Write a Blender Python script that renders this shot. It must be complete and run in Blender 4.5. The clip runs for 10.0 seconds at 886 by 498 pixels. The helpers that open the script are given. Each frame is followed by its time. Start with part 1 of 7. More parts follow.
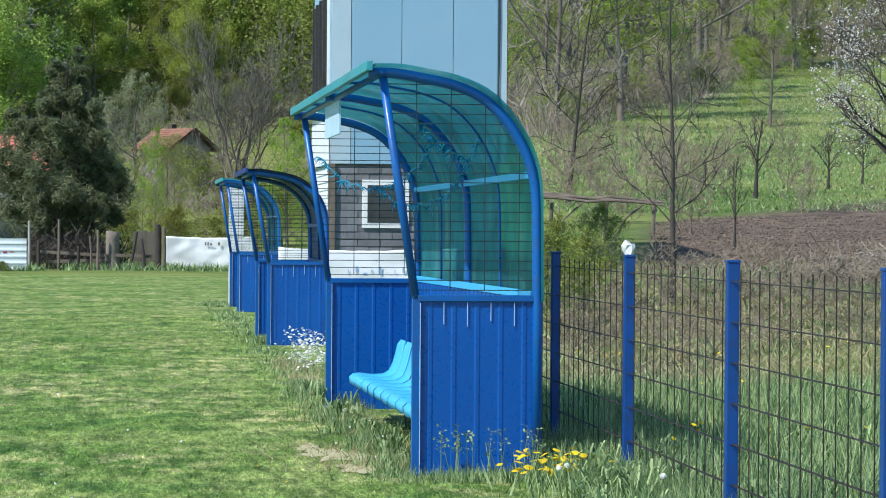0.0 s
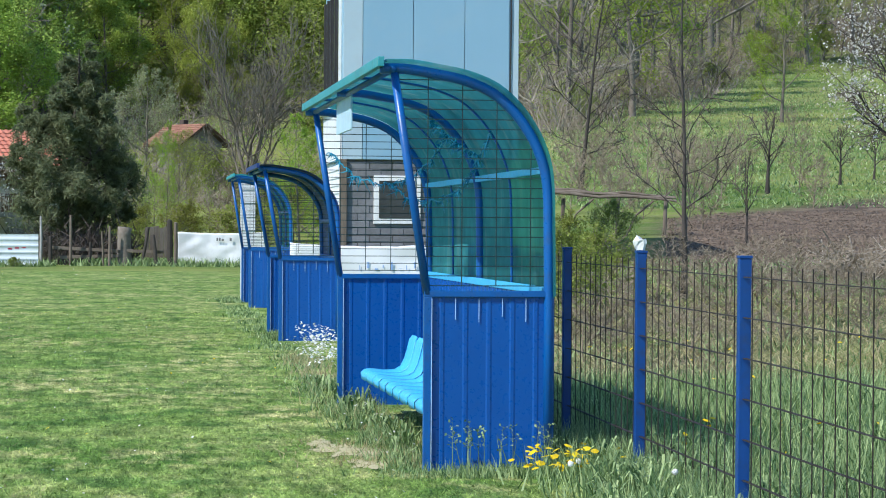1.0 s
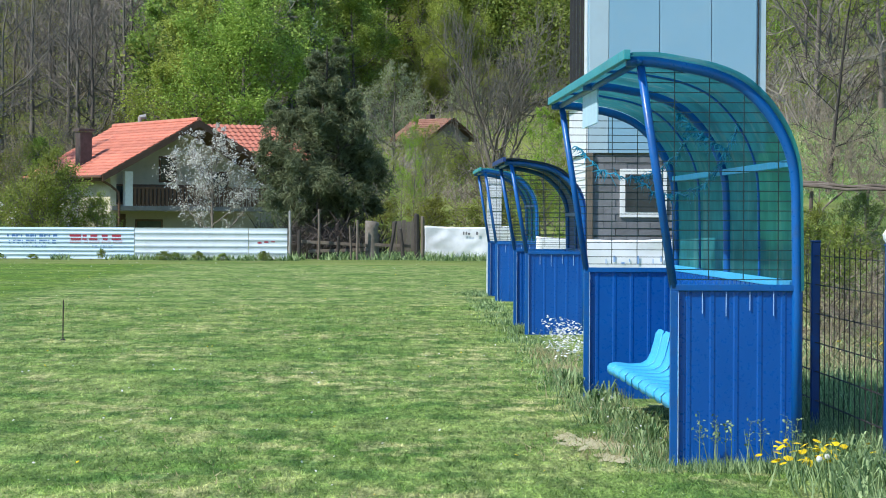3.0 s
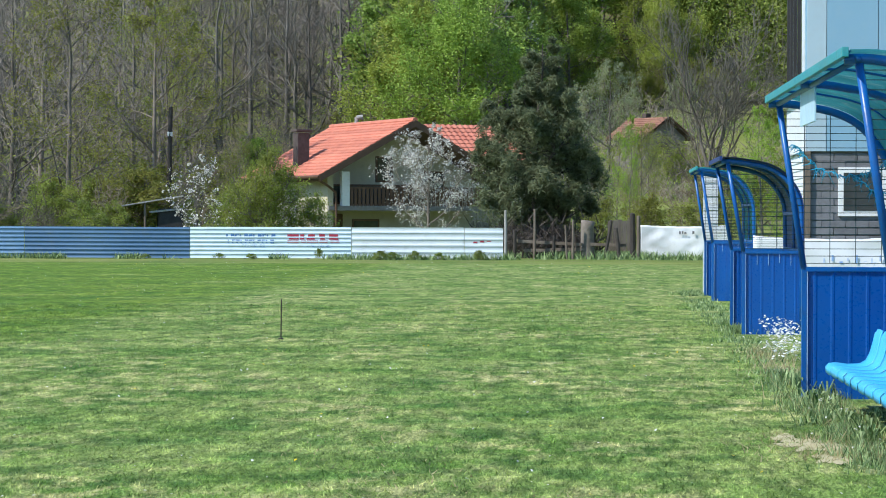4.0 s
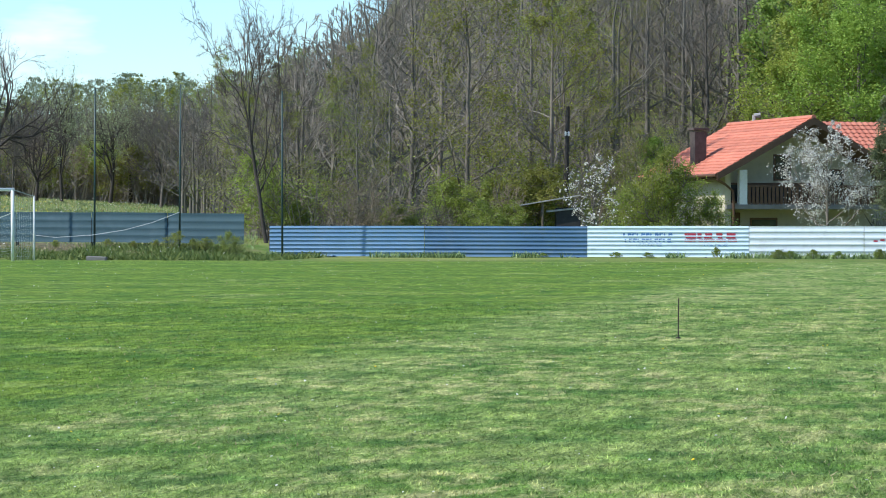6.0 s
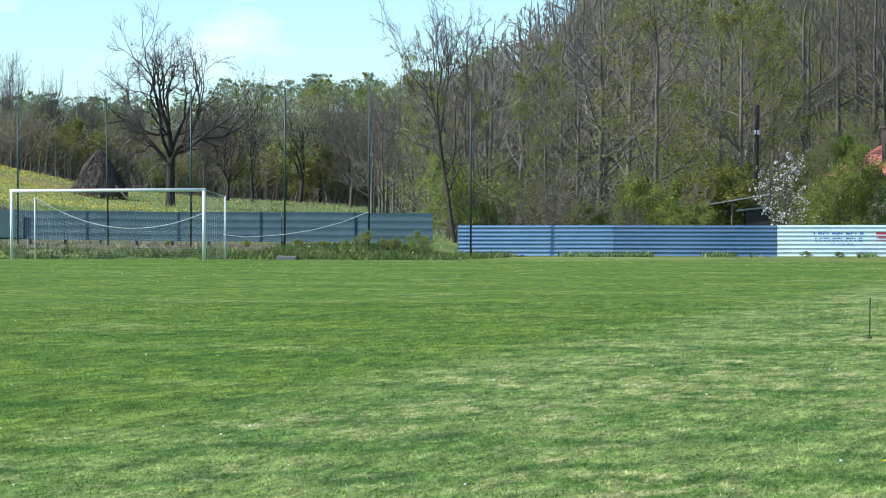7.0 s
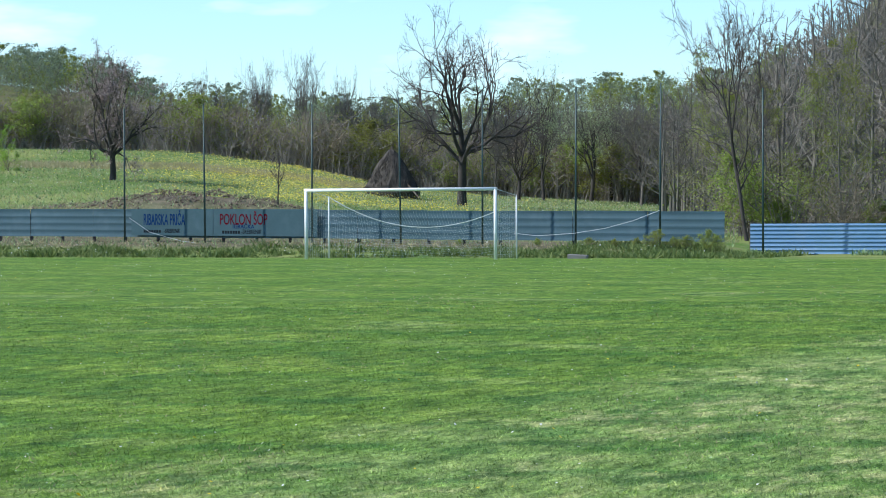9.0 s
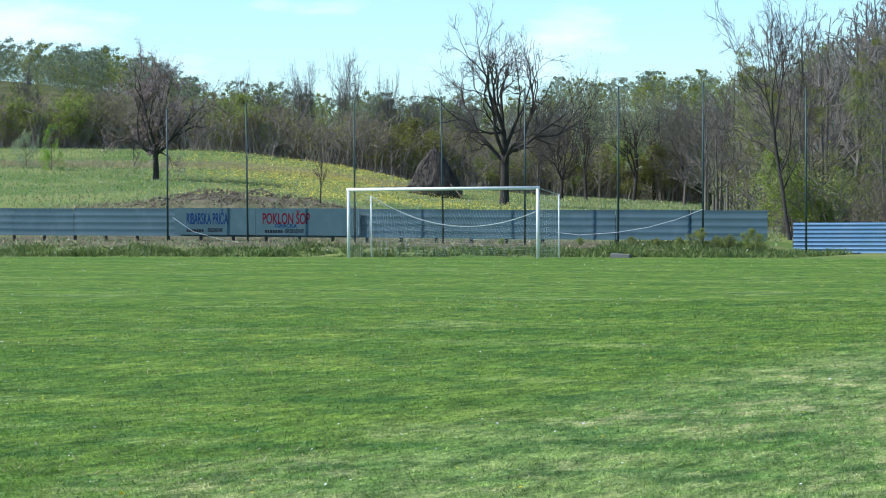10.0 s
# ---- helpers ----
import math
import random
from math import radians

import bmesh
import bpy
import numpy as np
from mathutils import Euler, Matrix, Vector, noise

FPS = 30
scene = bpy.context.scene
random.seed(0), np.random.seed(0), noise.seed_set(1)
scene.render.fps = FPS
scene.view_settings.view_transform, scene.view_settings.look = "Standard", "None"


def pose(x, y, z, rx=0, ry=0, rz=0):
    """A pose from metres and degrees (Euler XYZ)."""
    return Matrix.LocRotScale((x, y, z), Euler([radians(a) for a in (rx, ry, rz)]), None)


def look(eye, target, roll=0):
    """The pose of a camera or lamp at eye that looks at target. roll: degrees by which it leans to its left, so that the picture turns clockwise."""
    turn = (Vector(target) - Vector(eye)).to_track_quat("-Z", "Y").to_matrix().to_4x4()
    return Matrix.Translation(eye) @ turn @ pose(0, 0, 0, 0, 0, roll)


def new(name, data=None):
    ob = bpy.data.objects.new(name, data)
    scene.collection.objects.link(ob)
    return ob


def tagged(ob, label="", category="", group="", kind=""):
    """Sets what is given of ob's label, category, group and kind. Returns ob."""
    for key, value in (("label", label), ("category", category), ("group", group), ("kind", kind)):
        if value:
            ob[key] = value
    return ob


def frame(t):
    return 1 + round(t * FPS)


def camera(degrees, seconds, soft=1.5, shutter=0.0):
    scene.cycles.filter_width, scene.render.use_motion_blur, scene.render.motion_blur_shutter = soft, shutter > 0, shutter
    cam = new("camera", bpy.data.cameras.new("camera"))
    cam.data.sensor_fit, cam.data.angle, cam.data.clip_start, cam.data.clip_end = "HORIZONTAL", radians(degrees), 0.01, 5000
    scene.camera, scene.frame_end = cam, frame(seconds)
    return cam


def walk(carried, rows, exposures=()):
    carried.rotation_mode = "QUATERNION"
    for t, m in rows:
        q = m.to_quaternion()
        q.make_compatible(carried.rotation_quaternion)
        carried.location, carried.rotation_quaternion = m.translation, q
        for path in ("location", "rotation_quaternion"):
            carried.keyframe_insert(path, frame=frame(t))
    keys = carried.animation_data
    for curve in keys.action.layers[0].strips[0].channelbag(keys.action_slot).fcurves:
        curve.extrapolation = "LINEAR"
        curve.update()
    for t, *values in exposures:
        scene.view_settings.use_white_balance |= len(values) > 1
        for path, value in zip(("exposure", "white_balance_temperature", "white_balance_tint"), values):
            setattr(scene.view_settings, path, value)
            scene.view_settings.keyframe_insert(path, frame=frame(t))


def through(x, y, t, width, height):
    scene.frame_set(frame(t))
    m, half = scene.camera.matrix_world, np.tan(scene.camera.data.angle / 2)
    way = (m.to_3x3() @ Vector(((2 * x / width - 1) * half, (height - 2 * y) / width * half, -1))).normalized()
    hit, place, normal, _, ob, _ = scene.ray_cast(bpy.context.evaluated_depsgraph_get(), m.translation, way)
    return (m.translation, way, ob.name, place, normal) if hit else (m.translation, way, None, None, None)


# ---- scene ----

# ---- the camera: it stands on a tripod at the touchline and pans to the left ----
EYE = 1.5
cam = camera(19.345, 10.0, soft=1.0)
ROWS = [  # seconds, yaw to the left of the touchline, pitch, roll
    (0.0, -6.752, -0.359, 0.382),
    (0.5, -6.714, -0.387, 0.381),
    (1.0, -6.498, -0.457, 0.376),
    (1.5, -5.746, -0.522, 0.36),
    (2.0, -4.168, -0.563, 0.326),
    (2.2, -3.561, -0.58, 0.312),
    (3.3, 0.289, -0.631, 0.229),
    (3.5, 1.385, -0.639, 0.205),
    (4.0, 3.675, -0.654, 0.156),
    (4.5, 5.612, -0.661, 0.114),
    (5.0, 7.762, -0.663, 0.067),
    (5.5, 10.097, -0.678, 0.016),
    (6.0, 12.411, -0.684, -0.034),
    (6.2, 13.241, -0.686, -0.052),
    (7.3, 17.792, -0.693, -0.151),
    (7.5, 18.59, -0.695, -0.168),
    (8.0, 20.39, -0.702, -0.207),
    (8.5, 21.854, -0.717, -0.239),
    (9.0, 22.971, -0.7, -0.263),
    (9.5, 23.778, -0.708, -0.28),
    (10.0, 23.906, -0.714, -0.283),
]
walk(cam, [(t, pose(0, 0, EYE, 90 + pitch, 0, yaw) @ pose(0, 0, 0, 0, 0, roll)) for t, yaw, pitch, roll in ROWS],
     exposures=[(0.0, 0.5, 6350, 10.0), (5.5, 0.48, 6350, 10.0), (8.0, 0.4, 6150, 10.0), (10.0, 0.42, 6020, 10.0)])

# ---- world, sun and exposure ----
SUN_TO = Vector((-0.62, -0.36, 0.72)).normalized()
world = bpy.data.worlds.new("sky")
scene.world = world
world.use_nodes = True
wn, wl = world.node_tree.nodes, world.node_tree.links
wn.clear()
sky = wn.new("ShaderNodeTexSky")
sky.sky_type = "NISHITA"
sky.sun_disc = False
sky.sun_elevation = math.asin(SUN_TO.z)
sky.sun_rotation = math.atan2(SUN_TO.x, SUN_TO.y)
sky.air_density, sky.dust_density, sky.ozone_density = 1.0, 0.15, 3.0
w_coord = wn.new("ShaderNodeTexCoord")
w_map = wn.new("ShaderNodeMapping")
w_map.inputs["Scale"].default_value = (9.0, 9.0, 34.0)
w_noise = wn.new("ShaderNodeTexNoise")
w_noise.inputs["Scale"].default_value, w_noise.inputs["Detail"].default_value = 1.0, 5.0
w_ramp = wn.new("ShaderNodeMapRange")
for key, value in (("From Min", 0.57), ("From Max", 0.85), ("To Min", 0.0), ("To Max", 0.42)):
    w_ramp.inputs[key].default_value = value
w_mix = wn.new("ShaderNodeMix")
w_mix.data_type = "RGBA"
w_mix.inputs[7].default_value = (15.0, 15.5, 16.0, 1)
w_back = wn.new("ShaderNodeBackground")
w_back.inputs["Strength"].default_value = 0.135
w_out = wn.new("ShaderNodeOutputWorld")
wl.new(w_coord.outputs["Generated"], w_map.inputs["Vector"])
wl.new(w_map.outputs["Vector"], w_noise.inputs["Vector"])
wl.new(w_noise.outputs["Fac"], w_ramp.inputs["Value"])
wl.new(w_ramp.outputs["Result"], w_mix.inputs[0])
w_tint = wn.new("ShaderNodeMix")
w_tint.data_type, w_tint.blend_type = "RGBA", "MULTIPLY"
w_tint.inputs[0].default_value = 1.0
w_tint.inputs[7].default_value = (0.84, 1.0, 1.08, 1)
wl.new(sky.outputs["Color"], w_tint.inputs[6])
wl.new(w_tint.outputs[2], w_mix.inputs[6])
wl.new(w_mix.outputs[2], w_back.inputs["Color"])
wl.new(w_back.outputs["Background"], w_out.inputs["Surface"])

sun = new("sun", bpy.data.lights.new("sun", "SUN"))
sun.data.energy, sun.data.angle, sun.data.color = 3.9, radians(0.53), (1.0, 0.96, 0.9)
sun.matrix_world = look(SUN_TO * 50, (0, 0, 0))


# ---- materials ----
def node_mat(name):
    m = bpy.data.materials.new(name)
    m.use_nodes = True
    n, l = m.node_tree.nodes, m.node_tree.links
    return m, n, l, n["Principled BSDF"]


def mixed(n, l, fac, a, b, mode="MIX"):
    """A colour mix; a and b are sockets or colours, fac a socket or a number."""
    x = n.new("ShaderNodeMix")
    x.data_type, x.blend_type = "RGBA", mode
    for i, v in ((0, fac), (6, a), (7, b)):
        if isinstance(v, (int, float)):
            x.inputs[i].default_value = v
        elif isinstance(v, tuple):
            x.inputs[i].default_value = (*v[:3], 1)
        else:
            l.new(v, x.inputs[i])
    return x.outputs[2]


def noisy(n, l, vec, scale, detail=4.0, lo=0.4, hi=0.6, rough=0.6):
    """A noise stretched to 0..1 between lo and hi."""
    t = n.new("ShaderNodeTexNoise")
    t.inputs["Scale"].default_value, t.inputs["Detail"].default_value, t.inputs["Roughness"].default_value = scale, detail, rough
    l.new(vec, t.inputs["Vector"])
    r = n.new("ShaderNodeMapRange")
    r.inputs["From Min"].default_value, r.inputs["From Max"].default_value = lo, hi
    l.new(t.outputs["Fac"], r.inputs["Value"])
    return r.outputs["Result"]


def place_of(n, l, stretch=None, local=False):
    """Metres of the world, or of the object's own space."""
    if local:
        v = n.new("ShaderNodeTexCoord").outputs["Object"]
    else:
        v = n.new("ShaderNodeNewGeometry").outputs["Position"]
    if stretch:
        m = n.new("ShaderNodeMapping")
        m.inputs["Scale"].default_value = stretch
        l.new(v, m.inputs["Vector"])
        v = m.outputs["Vector"]
    return v


def bumped(n, l, p, height, strength, distance):
    b = n.new("ShaderNodeBump")
    b.inputs["Strength"].default_value, b.inputs["Distance"].default_value = strength, distance
    l.new(height, b.inputs["Height"])
    l.new(b.outputs["Normal"], p.inputs["Normal"])


def surface(name, base, second, rough=0.6, metal=0.0, coarse=1.2, fine=25.0, dirt=None, dirt_amount=0.35, bump=0.2, bump_size=0.004,
            stretch=None, each=0.0, local=False, spec=0.5):
    """A surface of two tones in coarse patches, dirt in finer ones and a fine relief. each: how much the tone changes from object to object."""
    m, n, l, p = node_mat(name)
    v = place_of(n, l, stretch, local)
    c = mixed(n, l, noisy(n, l, v, coarse, 5, 0.36, 0.64), base, second)
    grain = noisy(n, l, v, fine, 4, 0.3, 0.7)
    if dirt:
        d = n.new("ShaderNodeMath")
        d.operation = "MULTIPLY"
        d.inputs[1].default_value = dirt_amount
        l.new(noisy(n, l, v, coarse * 4.3, 6, 0.5, 0.72), d.inputs[0])
        c = mixed(n, l, d.outputs[0], c, dirt)
    if each:
        info = n.new("ShaderNodeObjectInfo")
        h = n.new("ShaderNodeHueSaturation")
        r = n.new("ShaderNodeMapRange")
        r.inputs["To Min"].default_value, r.inputs["To Max"].default_value = 1 - each, 1 + each
        l.new(info.outputs["Random"], r.inputs["Value"])
        l.new(r.outputs["Result"], h.inputs["Value"])
        l.new(c, h.inputs["Color"])
        c = h.outputs["Color"]
    l.new(c, p.inputs["Base Color"])
    rr = n.new("ShaderNodeMapRange")
    rr.inputs["To Min"].default_value, rr.inputs["To Max"].default_value = max(0.02, rough - 0.1), min(1, rough + 0.12)
    l.new(grain, rr.inputs["Value"])
    l.new(rr.outputs["Result"], p.inputs["Roughness"])
    p.inputs["Metallic"].default_value = metal
    p.inputs["Specular IOR Level"].default_value = spec
    if bump:
        bumped(n, l, p, grain, bump, bump_size)
    return m


def leafy(name, low, high, through=0.35, each=0.25, hue=0.02, spec=0.25):
    """Leaves or blades: the tone differs from piece to piece and from plant to plant, and some light comes through."""
    m, n, l, p = node_mat(name)
    geo, info = n.new("ShaderNodeNewGeometry"), n.new("ShaderNodeObjectInfo")
    c = mixed(n, l, geo.outputs["Random Per Island"], low, high)
    h = n.new("ShaderNodeHueSaturation")
    for key, a in (("Value", each), ("Hue", hue)):
        r = n.new("ShaderNodeMapRange")
        mid = 1.0 if key == "Value" else 0.5
        r.inputs["To Min"].default_value, r.inputs["To Max"].default_value = mid - a, mid + a
        l.new(info.outputs["Random"], r.inputs["Value"])
        l.new(r.outputs["Result"], h.inputs[key])
    l.new(c, h.inputs["Color"])
    l.new(h.outputs["Color"], p.inputs["Base Color"])
    p.inputs["Roughness"].default_value = 0.6
    p.inputs["Specular IOR Level"].default_value = spec
    t = n.new("ShaderNodeBsdfTranslucent")
    l.new(h.outputs["Color"], t.inputs["Color"])
    x = n.new("ShaderNodeMixShader")
    x.inputs[0].default_value = through
    l.new(p.outputs[0], x.inputs[1])
    l.new(t.outputs[0], x.inputs[2])
    l.new(x.outputs[0], n["Material Output"].inputs["Surface"])
    return m


def sheet_plastic(name, tint, clear=0.35, diffuse=0.35):
    """Translucent corrugated roofing: part of the light goes straight through, part is scattered."""
    m, n, l, p = node_mat(name)
    v = place_of(n, l)
    c = mixed(n, l, noisy(n, l, v, 2.5, 5, 0.35, 0.7), tint, tuple(k * 0.6 for k in tint))
    run = n.new("ShaderNodeMath")
    run.operation = "MULTIPLY"
    run.inputs[1].default_value = 0.45
    l.new(noisy(n, l, place_of(n, l, (1, 1, 0.18)), 5.0, 5, 0.52, 0.68), run.inputs[0])
    c = mixed(n, l, run.outputs[0], c, (0.4, 0.58, 0.52))
    p.inputs["Roughness"].default_value = 0.25
    l.new(c, p.inputs["Base Color"])
    tr, tl = n.new("ShaderNodeBsdfTransparent"), n.new("ShaderNodeBsdfTranslucent")
    l.new(c, tr.inputs["Color"])
    l.new(c, tl.inputs["Color"])
    a, b = n.new("ShaderNodeMixShader"), n.new("ShaderNodeMixShader")
    a.inputs[0].default_value, b.inputs[0].default_value = diffuse, clear
    l.new(p.outputs[0], a.inputs[1])
    l.new(tl.outputs[0], a.inputs[2])
    l.new(a.outputs[0], b.inputs[1])
    l.new(tr.outputs[0], b.inputs[2])
    l.new(b.outputs[0], n["Material Output"].inputs["Surface"])
    return m


def glassy(name, tint=(0.02, 0.025, 0.03)):
    m, n, l, p = node_mat(name)
    v = place_of(n, l)
    l.new(mixed(n, l, noisy(n, l, v, 3, 3, 0.3, 0.7), tint, tuple(k * 1.8 for k in tint)), p.inputs["Base Color"])
    p.inputs["Roughness"].default_value = 0.05
    return m


BLUE = surface("blue_painted_steel", (0.0004, 0.072, 0.32), (0.0006, 0.084, 0.36), 0.32, 0.0, 1.2, 40, (0.01, 0.05, 0.2), 0.15, 0.08, 0.002)
BLUE_TUBE = surface("blue_tube_paint", (0.002, 0.1, 0.36), (0.003, 0.085, 0.31), 0.35, 0.0, 3.0, 50, (0.05, 0.07, 0.12), 0.3, 0.08, 0.001)
BLUE_DARK = surface("dark_blue_sheet", (0.008, 0.03, 0.14), (0.012, 0.04, 0.18), 0.45, 0.0, 2.0, 40, (0.03, 0.04, 0.08), 0.3, 0.08, 0.002)
POST_BLUE = surface("fence_post_paint", (0.002, 0.045, 0.2), (0.003, 0.055, 0.24), 0.4, 0.0, 4.0, 50, (0.03, 0.04, 0.08), 0.4, 0.08, 0.001)
# colour of the glints painted on the dugout walls
GLINT_PALE = surface("pale_bare_steel", (0.42, 0.62, 0.88), (0.36, 0.54, 0.8), 0.3, 0.0, 8, 60)
TEAL_SHEET = sheet_plastic("teal_roof_sheet", (0.09, 0.46, 0.48), 0.5, 0.6)
TEAL_EDGE = surface("weathered_teal_edge", (0.02, 0.25, 0.3), (0.04, 0.31, 0.34), 0.45, 0, 3, 40, (0.2, 0.2, 0.12), 0.4)
WIRE_BLACK = surface("dark_green_wire", (0.01, 0.03, 0.035), (0.015, 0.04, 0.04), 0.4, 0.0, 8, 60)
WIRE_BROWN = surface("rust_brown_wire", (0.02, 0.013, 0.01), (0.032, 0.021, 0.015), 0.6, 0.0, 8, 60)
SEAT_BLUE = surface("sky_blue_plastic", (0.05, 0.42, 0.75), (0.06, 0.46, 0.8), 0.4, 0, 2, 40, (0.15, 0.3, 0.4), 0.3)
SAND = surface("sandy_soil", (0.42, 0.37, 0.21), (0.52, 0.46, 0.28), 0.95, 0, 2, 30, (0.2, 0.22, 0.1), 0.5, 0.5, 0.01)
TINSEL = surface("teal_tinsel", (0.015, 0.2, 0.34), (0.03, 0.27, 0.42), 0.3, 0.2, 8, 60)
BANNER = surface("white_vinyl", (0.8, 0.81, 0.82), (0.74, 0.76, 0.78), 0.4, 0, 1, 20, (0.5, 0.5, 0.48), 0.3)
BOARD_PALE = surface("pale_blue_board", (0.5, 0.7, 0.8), (0.44, 0.64, 0.76), 0.4, 0, 2, 30, (0.4, 0.45, 0.45), 0.3)
CONCRETE = surface("grey_concrete", (0.3, 0.29, 0.27), (0.4, 0.39, 0.36), 0.9, 0, 2, 30, (0.2, 0.19, 0.17), 0.4)
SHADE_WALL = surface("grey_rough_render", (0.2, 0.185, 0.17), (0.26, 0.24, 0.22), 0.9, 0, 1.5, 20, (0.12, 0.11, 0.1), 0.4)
WHITE_PAINT = surface("white_paint", (0.8, 0.8, 0.78), (0.74, 0.74, 0.72), 0.45, 0, 2, 40, (0.4, 0.38, 0.33), 0.25)
PANEL = surface("pale_blue_panel", (0.25, 0.42, 0.54), (0.23, 0.40, 0.52), 0.4, 0, 0.6, 30, (0.4, 0.45, 0.45), 0.12, 0.05, 0.001)
PANEL_LIGHT = surface("pale_corner_panel", (0.42, 0.54, 0.6), (0.38, 0.5, 0.57), 0.45, 0, 0.8, 30, (0.4, 0.42, 0.42), 0.2)
SCRUB = surface("brown_scrub_twigs", (0.19, 0.15, 0.105), (0.3, 0.245, 0.175), 0.9, 0, 1.5, 10, bump=0, each=0.25, local=True)
SIDING = surface("white_siding", (0.75, 0.77, 0.78), (0.68, 0.7, 0.72), 0.5, 0, 1.2, 30, (0.4, 0.4, 0.38), 0.3)
GREY_BRICK = surface("grey_block", (0.15, 0.155, 0.165), (0.2, 0.2, 0.21), 0.85, 0, 3, 40, (0.09, 0.09, 0.09), 0.4, 0.4, 0.004, each=0.2)
DARK = surface("dark_interior", (0.02, 0.02, 0.022), (0.03, 0.03, 0.03), 0.7, 0, 3, 30)
GLASS = glassy("dark_window_glass", (0.035, 0.04, 0.042))
FENCE_WHITE = surface("pale_blue_sheet", (0.62, 0.74, 0.84), (0.55, 0.69, 0.8), 0.4, 0.15, 0.5, 20, (0.4, 0.42, 0.42), 0.3, 0.06, 0.002)
FENCE_SILVER = surface("whitewashed_sheet", (0.74, 0.79, 0.82), (0.66, 0.73, 0.78), 0.4, 0.15, 0.5, 20, (0.45, 0.45, 0.42), 0.35, 0.06, 0.002)
FENCE_DEEP = surface("deep_blue_sheet", (0.055, 0.13, 0.235), (0.075, 0.16, 0.275), 0.45, 0.1, 0.4, 20, (0.12, 0.18, 0.24), 0.4, 0.06, 0.002)
FENCE_BLUE = surface("faded_blue_sheet", (0.095, 0.2, 0.325), (0.125, 0.24, 0.38), 0.4, 0.15, 0.4, 20, (0.22, 0.28, 0.34), 0.4, 0.06, 0.002)
FENCE_TEAL = surface("faded_blue_green_sheet", (0.048, 0.1, 0.118), (0.066, 0.128, 0.15), 0.7, 0.1, 0.25, 20, (0.13, 0.19, 0.22), 0.4, 0.06, 0.002)
SIGN_GREY = surface("grey_sign_sheet", (0.05, 0.1, 0.112), (0.062, 0.118, 0.132), 0.8, 0, 0.5, 20, (0.11, 0.17, 0.19), 0.3, spec=0.3)
RED_INK = surface("red_lettering", (0.14, 0.006, 0.016), (0.1, 0.005, 0.014), 0.9, 0, 2, 30, spec=0.1)
RED_PRINT = surface("red_fence_lettering", (0.4, 0.03, 0.06), (0.33, 0.025, 0.05), 0.6, 0, 2, 30)
BLUE_INK = surface("blue_lettering", (0.003, 0.026, 0.1), (0.004, 0.032, 0.12), 0.9, 0, 2, 30, spec=0.1)
DARK_INK = surface("dark_lettering", (0.008, 0.01, 0.014), (0.014, 0.017, 0.022), 0.9, 0, 2, 30, spec=0.1)
BLUE_PRINT = surface("faded_blue_print", (0.25, 0.4, 0.68), (0.32, 0.47, 0.72), 0.5, 0, 2, 30)
BLUE_PRINT_DARK = surface("blue_fence_lettering", (0.06, 0.15, 0.36), (0.08, 0.19, 0.42), 0.6, 0, 2, 30)
NET = surface("white_cord", (0.55, 0.6, 0.6), (0.45, 0.5, 0.5), 0.8, 0, 8, 40)
NET_GREEN = surface("green_net_pole", (0.02, 0.05, 0.045), (0.03, 0.06, 0.055), 0.5, 0, 3, 40)
WOOD_OLD = surface("weathered_wood", (0.13, 0.1, 0.075), (0.2, 0.165, 0.13), 0.85, 0, 3, 40, (0.05, 0.04, 0.03), 0.5, 0.5, 0.006, stretch=(1, 1, 0.2))
PLASTER = surface("cream_plaster", (0.55, 0.5, 0.36), (0.5, 0.45, 0.33), 0.85, 0, 0.8, 20, (0.3, 0.27, 0.2), 0.3, 0.3, 0.004)
TILE = surface("orange_roof_tile", (0.5, 0.165, 0.105), (0.6, 0.22, 0.14), 0.75, 0, 1.5, 30, (0.3, 0.12, 0.08), 0.4, 0.3, 0.004, each=0.12)
TILE_OLD = surface("old_roof_tile", (0.25, 0.12, 0.085), (0.34, 0.18, 0.12), 0.85, 0, 1.5, 30, (0.14, 0.1, 0.08), 0.5, 0.3, 0.004, each=0.15)
BRICK_CHIM = surface("chimney_brick", (0.07, 0.054, 0.048), (0.1, 0.078, 0.068), 0.85, 0, 4, 40)
BROWN_WOOD = surface("brown_stained_wood", (0.09, 0.045, 0.025), (0.13, 0.065, 0.035), 0.6, 0, 3, 40)
HAY = surface("old_hay", (0.05, 0.043, 0.034), (0.09, 0.076, 0.06), 0.95, 0, 2, 30, (0.07, 0.056, 0.042), 0.5, 0.8, 0.02)
SOIL = surface("ploughed_soil", (0.13, 0.095, 0.07), (0.2, 0.15, 0.11), 0.95, 0, 0.6, 8, (0.11, 0.07, 0.05), 0.6, 0.9, 0.05)
BARK = surface("grey_brown_bark", (0.12, 0.10, 0.08), (0.19, 0.165, 0.135), 0.9, 0, 2, 20, (0.05, 0.045, 0.035), 0.4, 0.5, 0.01, each=0.3, local=True)
BARK_DARK = surface("dark_bark", (0.038, 0.032, 0.027), (0.065, 0.054, 0.045), 0.9, 0, 2, 20, (0.03, 0.026, 0.02), 0.4, 0.5, 0.01, each=0.2, local=True)
TWIG = surface("grey_twigs", (0.19, 0.16, 0.13), (0.27, 0.235, 0.19), 0.9, 0, 1.5, 10, bump=0, each=0.35, local=True)
TWIG_MID = surface("grey_brown_twigs", (0.11, 0.1, 0.08), (0.17, 0.155, 0.125), 0.9, 0, 1.5, 10, bump=0, each=0.2, local=True)
